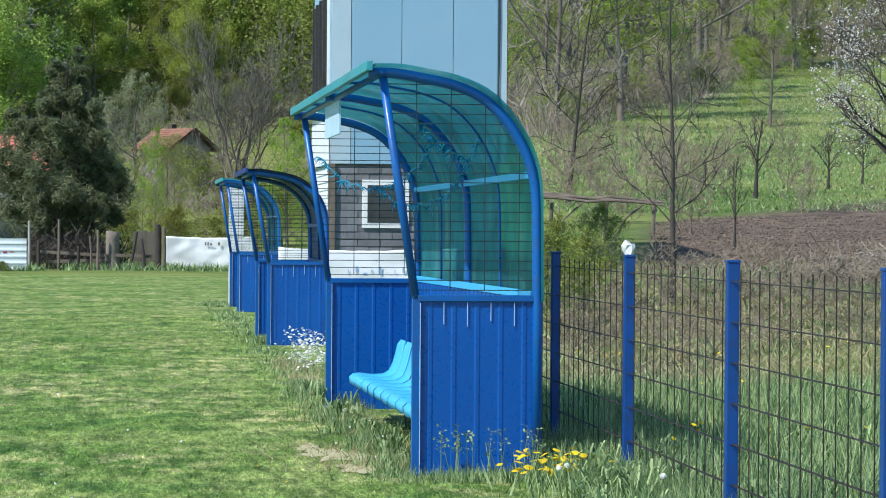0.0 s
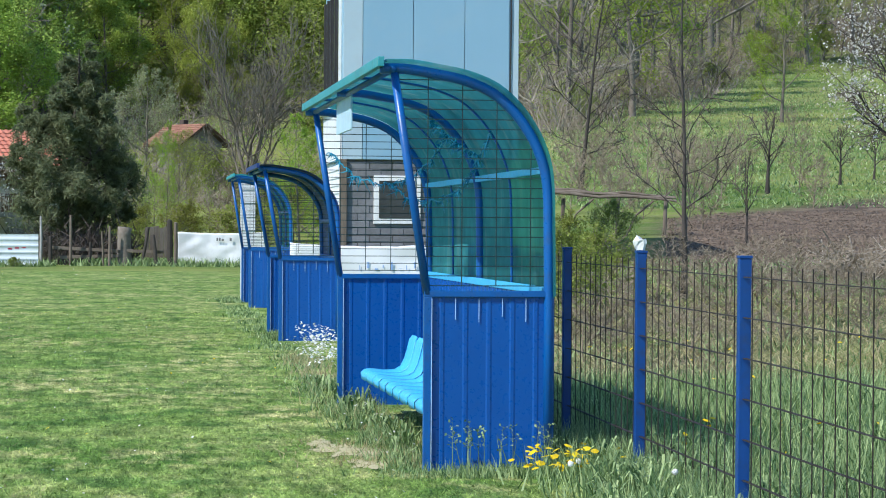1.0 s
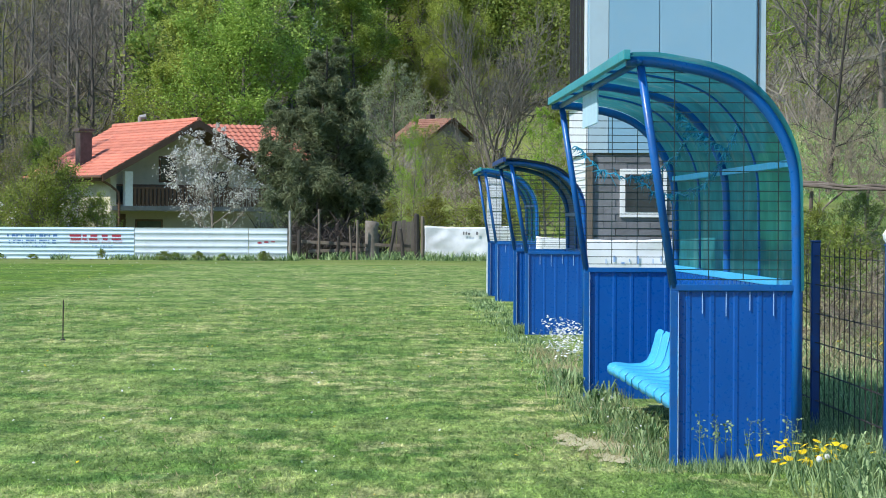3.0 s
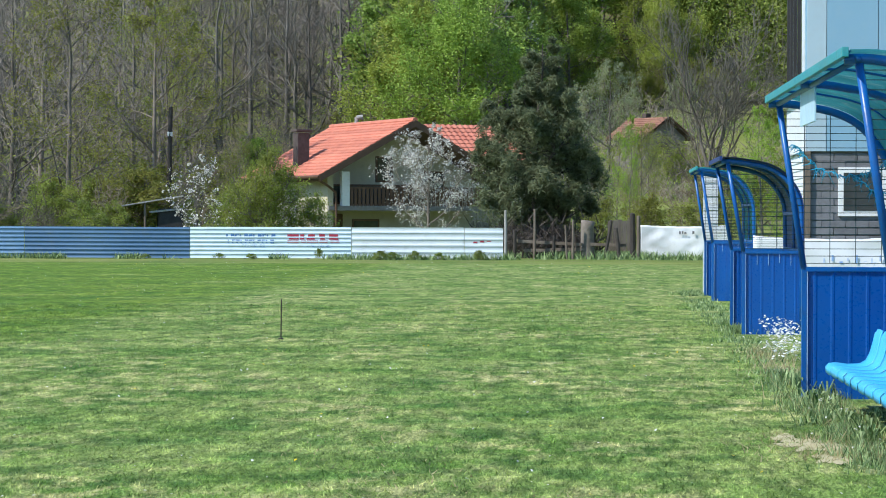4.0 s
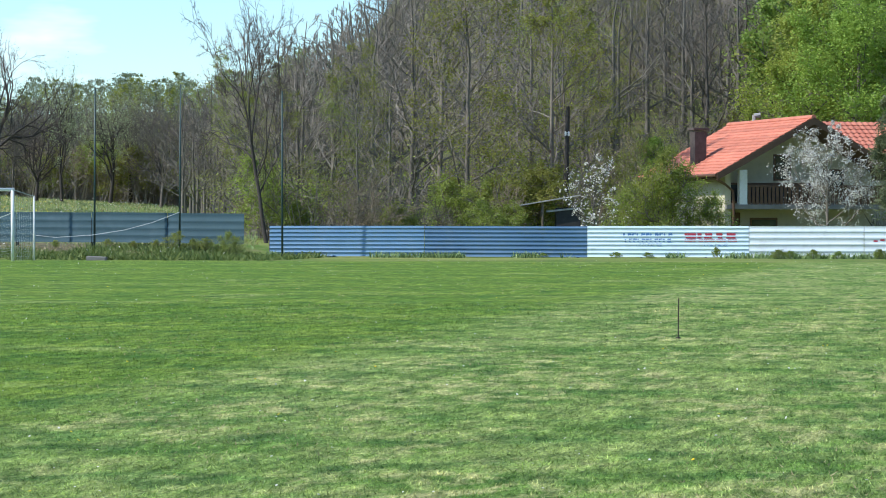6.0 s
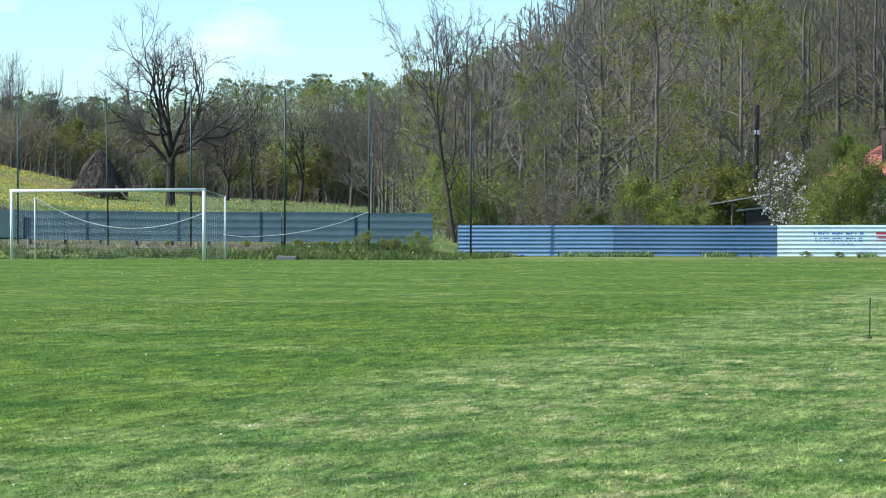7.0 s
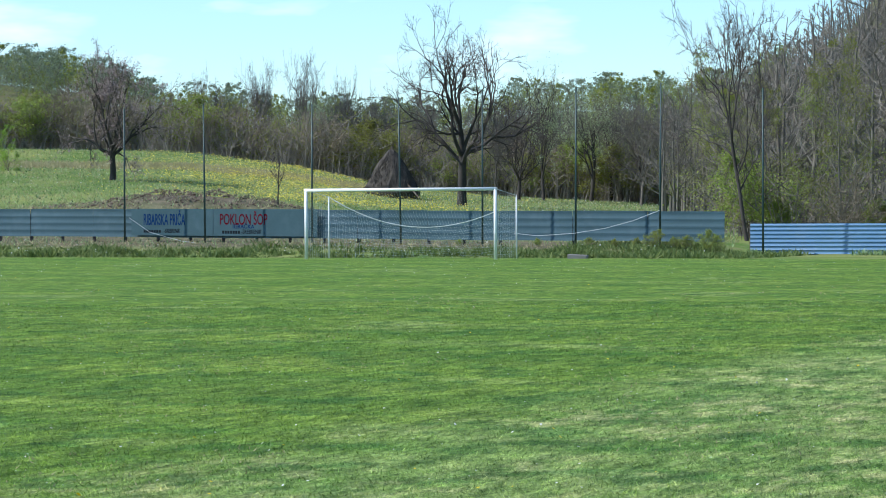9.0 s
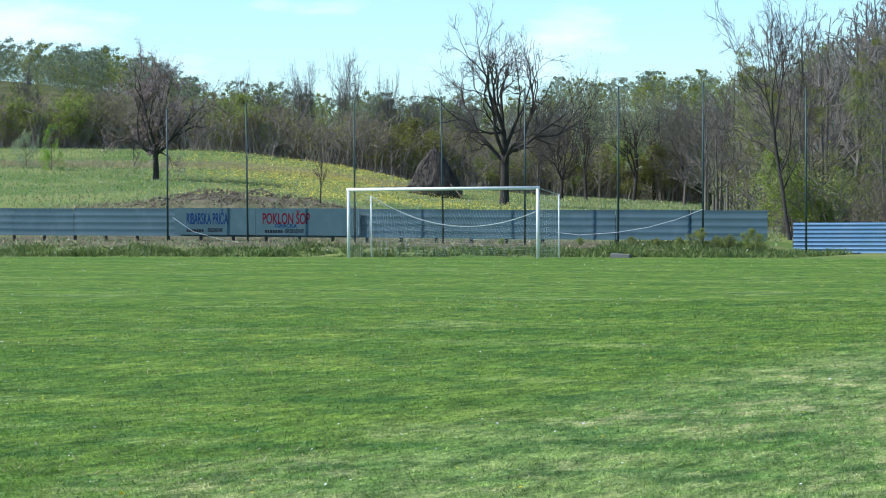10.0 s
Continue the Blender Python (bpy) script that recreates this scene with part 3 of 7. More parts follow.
def shelter(m, length, see_through, seats, label, near=True, rise=1.0):
    global ARC
    ARC = [(x, 1.1 + (z - 1.1) * rise) for x, z in FULL_ARC]
    brow = ARC[0][1]
    s = thing("dugout_shelter", m, label, "shelter", "team dugouts beside the pitch")
    steel = BLUE
    # end walls
    for y, out in ((0.0, -1), (length, 1)):
        w = part("end_wall", ribbed(bmesh.new(), y, -0.03, 1.06, 0.03, 0.76), steel, s)
        bm = bmesh.new()
        box(bm, (-0.02, y - 0.022, 1.06), (0.79, y + 0.022, 1.10), 0.004)
        part("top_rail", bm, BLUE_TUBE, w)
        bm = bmesh.new()
        box(bm, (0.03, y - 0.018, 0.16), (0.76, y + 0.0, 0.195), 0.003, pose(0, 0.02, 0))
        part("bottom_rail", bm, BLUE_TUBE, w)
        for x in (-0.02, 0.745):
            bm = bmesh.new()
            box(bm, (x, y - 0.025, -0.15), (x + 0.045, y + 0.025, 1.06), 0.004)
            part("corner_post", bm, BLUE_TUBE, w)
        # short pale strips stand for sun glints at the top of the ribs
        x, k = 0.03 + 0.147, 0
        while x < 0.75 and out < 0:
            bm = bmesh.new()
            box(bm, (x - 0.0022, y - 0.012, 0.92 - 0.02 * math.sin(k * 2.3)), (x + 0.0022, y - 0.008, 1.055))
            part("rib_clip", bm, GLINT_PALE, w, "narrow pale strip painted for a glint")
            x, k = x + 0.147, k + 1
        # full-height pale strip painted as the highlight along the corner
        bm = bmesh.new()
        box(bm, (0.026, y - 0.031, 0.0), (0.030, y - 0.0255, 1.05))
        part("edge_strip", bm, GLINT_PALE, w, "narrow pale strip painted for a glint")
        bm = bmesh.new()
        tube(bm, [(0.0, y, 1.08), (-0.215, y, brow - 0.03)], 0.027, 10)
        part("leaning_post", bm, BLUE_TUBE, s, smooth=True)
        bm = bmesh.new()
        mesh_grid(bm, y, 1.13, 0.0605, 0.215)
        part("wire_mesh", bm, WIRE_BLACK, s, "dark welded wire mesh")
    # arcs
    stations = ((0.0, 0.034), (length / 4, 0.009), (length / 2, 0.03), (length * 3 / 4, 0.009), (length, 0.034)) if near else ((0.0, 0.034), (length / 2, 0.02), (length, 0.034))
    for y, r in stations:
        bm = bmesh.new()
        pts = [(x, y, z - r) for x, z in rounded(ARC)] + ([(0.765, y, -0.1)] if r > 0.02 else [])
        tube(bm, pts, r, 10)
        part("roof_arc", bm, BLUE_TUBE, s, smooth=True)
    # rails along the back and the front
    for x, z, r in ((0.74, 1.85, 0.022), (0.75, 1.10, 0.024)):
        bm = bmesh.new()
        box(bm, (x - r, 0.04, z * (rise if z > 1.2 else 1) - r), (x + r * 0.4, length - 0.04, z * (rise if z > 1.2 else 1) + r), 0.004)
        part("back_rail", bm, SEAT_BLUE if near else BLUE_TUBE, s, "light blue rail" if near else "")
    bm = bmesh.new()
    tube(bm, [(-0.22, -0.05, brow - 0.035), (-0.22, length + 0.05, brow - 0.035)], 0.022, 8)
    part("front_rail", bm, BLUE_TUBE, s, smooth=True)
    # roof sheet
    bm = bmesh.new()
    fine = rounded(ARC)
    n = int(length / 0.05)
    rows = []
    for i in range(n + 1):
        y = -0.10 + (length + 0.2) * i / n
        lift = 0.008 * math.cos(i * math.pi)
        rows.append([bm.verts.new((x + 0.02 + lift * 0.6, y, z + 0.012 + lift)) for x, z in fine])
    for a, b in zip(rows, rows[1:]):
        for k in range(len(fine) - 1):
            bm.faces.new((a[k], a[k + 1], b[k + 1], b[k]))
    part("roof_sheet", bm, TEAL_SHEET if see_through else BLUE_DARK, s,
         "translucent teal corrugated plastic sheet" if see_through else "dark blue sheet", smooth=True)
    # eave trim
    bm = bmesh.new()
    box(bm, (-0.325, -0.11, brow - 0.025), (-0.285, length + 0.11, brow + 0.035), 0.004)
    part("eave_trim", bm, TEAL_EDGE if see_through else BLUE_DARK, s)
    if near:
        part("hanging_board", box(bmesh.new(), (-0.215, 2.85, 2.2), (-0.2, 4.0, 2.465), 0.003), BOARD_PALE, s, "pale blue board hanging under the eave")
    # back wall
    part("back_wall", ribbed_long(length), steel, s)
    if seats:
        # beam and legs take a dark colour for the shadow under the seats
        bench = part("bench_beam", box(bmesh.new(), (0.2, 0.3, 0.25), (0.61, length - 0.9, 0.30), 0.005), BLUE_DARK, s)
        for y in (0.5, length / 2, length - 1.0):
            part("bench_leg", box(bmesh.new(), (0.55, y - 0.025, -0.1), (0.6, y + 0.025, 0.27), 0.004), BLUE_DARK, s)
        for k in range(seats):
            ob = new("seat", SEAT_MESH)
            ob.parent = s
            ob.matrix_basis = pose(0.09, length - 1.45 - k * 0.455, 0.335, 0, 0, random.uniform(-1.5, 1.5))
            ob["label"] = "sky blue moulded plastic seat"
    return s


def ribbed_long(length):
    profile, y = [], 0.03
    while y < length - 0.03:
        for dy, dx in ((0, 0), (0.07, 0), (0.08, 0.014), (0.115, 0.014), (0.125, 0)):
            if y + dy < length - 0.03:
                profile.append((0.735 + dx, y + dy))
        y += 0.2
    profile.append((0.735, length - 0.03))
    return thick(slab(bmesh.new(), profile, 0.03, 1.08, 2), 0.0015)


SEAT_MESH = seat_shell()
SEAT_MESH.materials.append(SEAT_BLUE)
SEAT_MESH.shade_smooth()
first = shelter(pose(1.72, 15.96, 0.015, -0.05, 0, 0.9), 6.0, True, 9, "blue steel dugout with translucent teal arched roof and plastic seats")
shelter(pose(1.75, 34.3, 0, 0, 0, 0.3), 3.0, False, 0, "small blue steel dugout with a dark blue arched roof", False, 0.86)
shelter(pose(1.90, 48.4, 0, 0, 0, 0.2), 3.4, True, 0, "small blue steel dugout with a teal arched roof", False, 0.97)


# ---- the wire fence behind the dugouts ----
def mesh_panel_mesh():
    bm = bmesh.new()
    for k in range(1, 14):
        y = 2.7 * k / 14
        tube(bm, [(0, y, 0.04), (0, y, 1.33)], 0.0036, 4, False)
    for k in range(7):
        z = 0.07 + 0.2 * k
        for x in (-0.006, 0.006):
            tube(bm, [(x, 0.03, z), (x, 2.67, z)], 0.0032, 4, False)
    return to_mesh("mesh_panel", bm)


def wire_fence():
    f = thing("wire_fence", pose(2.92, 4.45, 0), "blue-posted welded wire fence beside the pitch", "fence")
    panel = mesh_panel_mesh()
    panel.materials.append(WIRE_BROWN)
    post = to_mesh("fence_post", box(bmesh.new(), (-0.03, -0.03, -0.3), (0.03, 0.03, 1.36), 0.005))
    post.materials.append(POST_BLUE)
    cap = to_mesh("post_cap", box(bmesh.new(), (-0.034, -0.034, 1.36), (0.034, 0.034, 1.375), 0.004))
    cap.materials.append(POST_BLUE)
    for k in range(8):
        lean = pose(0, 2.7 * k, 0, random.uniform(-0.3, 0.3), random.uniform(-0.3, 0.3), 0)
        o = new("post", post)
        o.parent, o.matrix_basis = f, lean
        c = new("post_cap", cap)
        c.parent = o
        if k < 7:
            o = new("mesh_panel", panel)
            o.parent, o.matrix_basis = f, pose(0, 2.7 * k, 0)
            o["label"] = "rusty brown welded wire mesh"


wire_fence()
cup = thing("plastic_cup", pose(2.92, 15.25, 1.376), "crumpled white plastic cup on a fence post", "cup")
bm = bmesh.new()
tube(bm, [(0, 0, 0), (0.004, 0, 0.035), (-0.006, 0.004, 0.06), (0.0, 0.0, 0.068)], [0.03, 0.036, 0.042, 0.03], 9)
for v in bm.verts:
    v.co += Vector((noise.noise(v.co * 40), noise.noise(v.co * 40 + Vector((3, 0, 0))), noise.noise(v.co * 40 + Vector((0, 5, 0))))) * 0.014
part("cup_body", bm, WHITE_PAINT, cup)


# ---- the sheet-metal boundary fences ----
def corrugated(width, height, wave=0.1, depth=0.022):
    """Sheet across x with level ribs."""
    n = int(height / wave * 6)
    prof = []
    for i in range(n + 1):
        z = height * i / n
        s = math.cos(2 * math.pi * z / wave)
        prof.append((-depth * max(-0.4, s) ** 1 if s > 0 else -depth * s * 0.3, z))
    return thick(slab(bmesh.new(), prof, 0.0, width, 0), 0.0012)


def letters(text, height, material, parent, m, name="lettering"):
    cu = bpy.data.curves.new(name, "FONT")
    cu.body, cu.size, cu.extrude, cu.align_x = text, height * 1.38, 0.002, "CENTER"
    cu.offset = height * 0.012
    tmp = bpy.data.objects.new(name, cu)
    me = bpy.data.meshes.new_from_object(tmp)
    bpy.data.objects.remove(tmp)
    o = part(name, me, material, parent)
    o.matrix_basis = m
    return o


def bar(parent, x0, x1, z0, z1, material, y=-0.03, name="printed_bar"):
    return part(name, box(bmesh.new(), (x0, y - 0.003, z0), (x1, y, z1)), material, parent)


front_fence = thing("sheet_fence", pose(-28.0, 96.2, 0), "corrugated metal boundary fence, faded blue turning whitewashed", "fence", "boundary fences")
for name, x0, x1, mat, wave in (("sheet", 0.0, 6.1, FENCE_BLUE, 0.155), ("sheet", 6.12, 12.35, FENCE_DEEP, 0.155), ("sheet", 12.37, 18.4, FENCE_WHITE, 0.155),
                                ("sheet", 18.42, 22.6, FENCE_SILVER, 0.24), ("sheet", 22.62, 24.05, FENCE_SILVER, 0.24)):
    o = part(name, corrugated(x1 - x0, 1.16 + 0.02 * math.sin(x0), wave), mat, front_fence)
    o.matrix_basis = pose(x0, 0.02 * math.sin(x0 * 3), 0.04, random.uniform(-1, 1), random.uniform(-0.15, 0.15), 0)
for k in range(11):
    part("post", box(bmesh.new(), (2.4 * k - 0.04, 0.04, -0.3), (2.4 * k + 0.04, 0.12, 1.15), 0.005), WOOD_OLD, front_fence)
# worn print that cannot be read any more
marks = random.Random(19)
for z, high, x0, n, pitch, mat in ((0.79, 0.15, 13.72, 11, 0.17, BLUE_PRINT_DARK), (0.6, 0.13, 13.78, 11, 0.16, BLUE_PRINT_DARK), (0.47, 0.07, 14.2, 9, 0.11, BLUE_PRINT_DARK), (0.46, 0.075, 16.75, 9, 0.1, BLUE_PRINT_DARK)):
    for k in range(n):
        x = x0 + pitch * k
        bar(front_fence, x, x + pitch * marks.uniform(0.25, 0.4), z, z + high * marks.uniform(0.85, 1.0), mat)
        if k % 3:
            bar(front_fence, x, x + pitch * 0.82, z + high * marks.choice((0.0, 0.42, 0.78)), z + high * 0.98, mat, -0.031)
for k, (w, cut) in enumerate(((0.42, 0.0), (0.22, 0.06), (0.42, 0.12), (0.34, 0.12), (0.4, 0.06))):
    x = 16.02 + (0.0, 0.47, 0.72, 1.18, 1.55)[k]
    for z0, z1, y in ((0.62, 0.7, -0.03), (0.735, 0.82, -0.031), (0.845, 0.93, -0.032)):
        shift = 0.06 * math.sin(k * 2.1 + z0 * 20)
        bar(front_fence, x + max(0.0, shift), x + w - cut * (z0 > 0.7), z0, z1, RED_PRINT, y)
for k in range(4):
    bar(front_fence, 22.95 + 0.25 * k, 23.1 + 0.25 * k, 0.62 + 0.03 * k, 0.68 + 0.04 * k, RED_PRINT)

rear_fence = thing("sheet_fence", pose(-28.95, 96.0, 0), "faded blue-green metal boundary fence behind the goal", "fence", "boundary fences")
x, k = 0.0, 0
while x > -42:
    w = 3.1
    o = part("sheet", corrugated(w - 0.015, 1.17, 0.29, 0.012), FENCE_TEAL, rear_fence)
    o.matrix_basis = pose(x - w, 0.01 * math.sin(k * 2.2), 0.53 - 0.0085 * x + 0.01 * math.sin(k * 1.7), random.uniform(-0.8, 0.8), 0.48, 0)
    part("post", box(bmesh.new(), (x - w - 0.06, 0.05, -0.1), (x - w + 0.06, 0.13, 1.5 - 0.0085 * x), 0.006), BARK_DARK, rear_fence)
    part("post", box(bmesh.new(), (x - w * 0.5 - 0.05, 0.05, -0.1), (x - w * 0.5 + 0.05, 0.13, 1.4 - 0.0085 * x), 0.006), BARK_DARK, rear_fence)
    x, k = x - w, k + 1


# ---- the goal ----
def goal():
    g = thing("football_goal", pose(-37.9, 85.4, 0), "white football goal with a sagging net", "goal")
    for x in (-3.72, 3.72):
        part("upright", tube(bmesh.new(), [(x, 0, -0.2), (x, 0, 2.5)], 0.06, 14), WHITE_PAINT, g, smooth=True)
    part("crossbar", tube(bmesh.new(), [(-3.78, 0, 2.5), (3.78, 0, 2.5)], 0.06, 14), WHITE_PAINT, g, smooth=True)
    for x in (-3.85, 3.66):
        part("net_pole", tube(bmesh.new(), [(x, 2.2, -0.2), (x, 2.2, 2.3)], 0.03, 8), WHITE_PAINT, g, smooth=True)
    bm = bmesh.new()
    pts = []
    for k in range(25):
        u = k / 24
        pts.append((-3.85 + 7.15 * u, 2.2 - u, 2.28 - 0.56 * u - 4 * 0.84 * u * (1 - u)))
    tube(bm, pts, 0.016, 5)
    tube(bm, [(-3.85, 2.2, 2.28), (-3.7, 0, 2.5)], 0.012, 5)
    tube(bm, [(3.66, 2.2, 2.28), (3.72, 0, 2.5)], 0.012, 5)
    tube(bm, [pts[-1], (3.72, 0.05, 1.78)], 0.012, 5)
    part("net_rope", bm, NET, g, "pale sagging rope")
    bm = bmesh.new()

    def hang(u):
        k = u * 24
        i = min(23, int(k))
        a, b = Vector(pts[i]), Vector(pts[i + 1])
        return a.lerp(b, k - i)
    cols = 62
    for k in range(cols + 1):
        u = k / cols
        top = hang(u)
        foot = Vector((-3.8 + 7.4 * u + 0.06 * math.sin(k * 1.9), 2.25 + 0.08 * math.sin(k), 0.02))
        mid = (top + foot) / 2 + Vector((0.05 * math.sin(k * 0.7), 0.1, 0))
        tube(bm, [top, mid, foot], 0.0024, 3, False)
        bar_top = Vector((-3.68 + 7.36 * u, 0.02, 2.47))
        dip = (bar_top + top) / 2 + Vector((0, 0, -0.22))
        tube(bm, [bar_top, dip, top], 0.0024, 3, False)
    for j in range(1, 14):
        v = j / 14
        line = []
        for k in range(0, 31):
            u = k / 30
            top = hang(u)
            line.append((top.x * (1 - v) + (-3.8 + 7.4 * u) * v, 2.22, top.z * (1 - v) + 0.02 + 0.02 * math.sin(k + j)))
        tube(bm, line, 0.0024, 3, False)
    for side in (-1, 1):
        a, b = (-3.7 if side < 0 else 3.7), (-3.85 if side < 0 else 3.66)
        for j in range(15):
            v = j / 14
            tube(bm, [(a, 0.05, 2.45 * v), ((a + b) / 2, 1.1, 2.36 * v * 0.92), (b, 2.2, 2.25 * v)], 0.0024, 3, False)
        for j in range(1, 12):
            w = j / 12
            tube(bm, [(a + (b - a) * w, 2.2 * w, 0.02), (a + (b - a) * w, 2.2 * w, 2.35)], 0.0024, 3, False)
    part("net", bm, NET, g, "white cord net")


goal()

# ---- ball-stop poles behind the goal ----
for az, top in ((29.95, 6.1), (28.2, 6.2), (25.85, 6.1), (23.9, 6.3), (22.1, 6.5), (20.05, 6.5), (18.2, 6.6), (15.95, 6.3)):
    y = 94.6
    x = -y * math.tan(radians(az))
    z = ground_z(x, y)
    p = thing("net_pole", pose(x, y, z, random.uniform(-0.6, 0.6), random.uniform(-0.6, 0.6)), "tall thin dark green ball-net pole", "pole", "ball-net poles behind the goal")
    part("pole", tube(bmesh.new(), [(0, 0, -0.4), (0, 0, top - z)], [0.045, 0.03], 8), NET_GREEN, p, smooth=True)


# ---- the commentary tower ----
def lapped(bm, along, y0, y1, z0, z1, step, x, out):
    """Lapped boards on a face square to x."""
    z = z0
    while z < z1:
        top = min(z + step, z1)
        vs = [bm.verts.new(c) for c in ((x + out * 0.022, y0, z), (x + out * 0.022, y1, z), (x + out * 0.004, y1, top), (x + out * 0.004, y0, top), (x, y0, z), (x, y1, z))]
        bm.faces.new((vs[0], vs[1], vs[2], vs[3]))
        bm.faces.new((vs[4], vs[5], vs[1], vs[0]))
        z += step


def tower():
    """A pale panel cabin on a grey block base with white siding towards the pitch."""
    t = thing("commentary_tower", pose(3.26, 44.0, 0), "pale blue panel commentary cabin on a grey block base", "building")
    W, D, F = 3.0, 4.2, 2.68
    base = part("base_wall", box(bmesh.new(), (0.06, 0.06, -0.3), (W - 0.1, D, F)), SHADE_WALL, t, "mortar core of the base")
    row, z = 0, 0.0
    block = to_mesh("block", box(bmesh.new(), (0, 0, 0), (0.385, 0.06, 0.115), 0.006))
    block.materials.append(GREY_BRICK)
    while z < F - 0.1:
        x = 0.10 - (0.2 if row % 2 else 0)
        while x < W - 0.1:
            wide = 1.0
            if x < 0.09:
                wide = 0.49
            if x + 0.385 > W - 0.1:
                wide = max(0.1, (W - 0.1 - x) / 0.385)
            if not (0.5 < x + 0.2 < 1.42 and 1.5 < z + 0.06 < 2.45):
                o = new("block", block)
                o.parent, o.matrix_basis = base, pose(max(x, 0.1), random.uniform(-0.004, 0.004), z) @ Matrix.Diagonal((wide, 1, 1, 1))
            x += 0.395
        row, z = row + 1, z + 0.125
    part("pillar", box(bmesh.new(), (-0.02, -0.06, -0.3), (0.1, 0.08, F - 0.02), 0.01), WOOD_OLD, t, "dark timber corner pillar")
    w = part("window_frame", box(bmesh.new(), (0.56, -0.03, 1.57), (1.36, 0.03, 2.39), 0.006), WHITE_PAINT, t, "white window frame")
    part("pane", box(bmesh.new(), (0.65, -0.036, 1.66), (1.27, -0.03, 2.30)), GLASS, w, "dark window pane")
    part("window_surround", box(bmesh.new(), (0.29, 0.012, 1.42), (1.64, 0.058, 2.52)), GREY_BRICK, w, "plain grey surround of the window")
    bm = bmesh.new()
    lapped(bm, 1, 0.1, D, -0.2, F, 0.135, 0.05, -1)
    part("siding", bm, SIDING, t, "white lapped siding")
    cabin = part("cabin", box(bmesh.new(), (0.02, 0.02, F), (W, D, 6.2)), PANEL, t, "pale blue insulated panel cabin")
    for k, (x0, x1) in enumerate(((0.03, 0.36), (0.365, 1.22), (1.225, 2.10), (2.105, 2.87), (2.9, 3.03))):
        part("wall_panel", box(bmesh.new(), (x0, -0.03, F - 0.02), (x1 - 0.006, 0.018, 6.22), 0.004), PANEL if 0 < k < 4 else PANEL_LIGHT, cabin)
    part("side_panel", box(bmesh.new(), (-0.02, 0.0, F - 0.02), (0.018, D, 3.55), 0.004), SIDING, cabin, "white panel under the window")
    side = part("side_window", box(bmesh.new(), (0.0, 0.35, 3.66), (0.016, D - 0.2, 5.6)), GLASS, cabin, "long dark window towards the pitch")
    part("sill", box(bmesh.new(), (-0.12, 0.1, 3.55), (0.02, D, 3.64), 0.006), WHITE_PAINT, side)
    for y in (0.3, 1.3, 2.3, 3.2, D - 0.2):
        part("mullion", box(bmesh.new(), (-0.03, y - 0.03, 3.64), (0.018, y + 0.03, 5.62), 0.004), DARK if y > 0.5 else WHITE_PAINT, side)
    bm = bmesh.new()
    tube(bm, [(2.885, -0.045, F - 0.1), (2.88, -0.045, 4.0), (2.895, -0.045, 5.1), (2.885, -0.045, 6.3)], 0.012, 6)
    part("cable", bm, DARK, t, "black cable down the wall")
    return t


tower()


# ---- the house under the hill ----
def tiled(bm, a, b, c, d, rows, cols, lift=0.05):
    """Courses of interlocking tiles on the quad a b c d: a b the eave, d c the ridge."""
    a, b, c, d = map(Vector, (a, b, c, d))
    nrm = (b - a).cross(d - a).normalized()
    for i in range(rows):
        v0, v1 = i / rows, (i + 1) / rows
        last = None
        for k in range(cols * 4 + 1):
            u = k / (cols * 4)
            wave = 0.022 * math.cos(k * math.pi / 2)
            lo = (a.lerp(b, u)).lerp(d.lerp(c, u), v0) + nrm * (lift + wave + 0.03)
            hi = (a.lerp(b, u)).lerp(d.lerp(c, u), v1) + nrm * (lift + wave - 0.005)
            foot = (a.lerp(b, u)).lerp(d.lerp(c, u), v0) + nrm * (lift + wave - 0.015)
            now = [bm.verts.new(q) for q in (foot, lo, hi)]
            if last:
                bm.faces.new((last[0], now[0], now[1], last[1]))
                bm.faces.new((last[1], now[1], now[2], last[2]))
            last = now
    return bm


def courses(parent, quad, rows, cols, mat):
    """Each course of tiles as a piece of its own."""
    a, b, c, d = map(Vector, quad)
    for i in range(rows):
        u, v = i / rows, (i + 1) / rows
        bm = tiled(bmesh.new(), a.lerp(d, u), b.lerp(c, u), b.lerp(c, v), a.lerp(d, v), 1, cols)
        part("tile_course", bm, mat, parent)


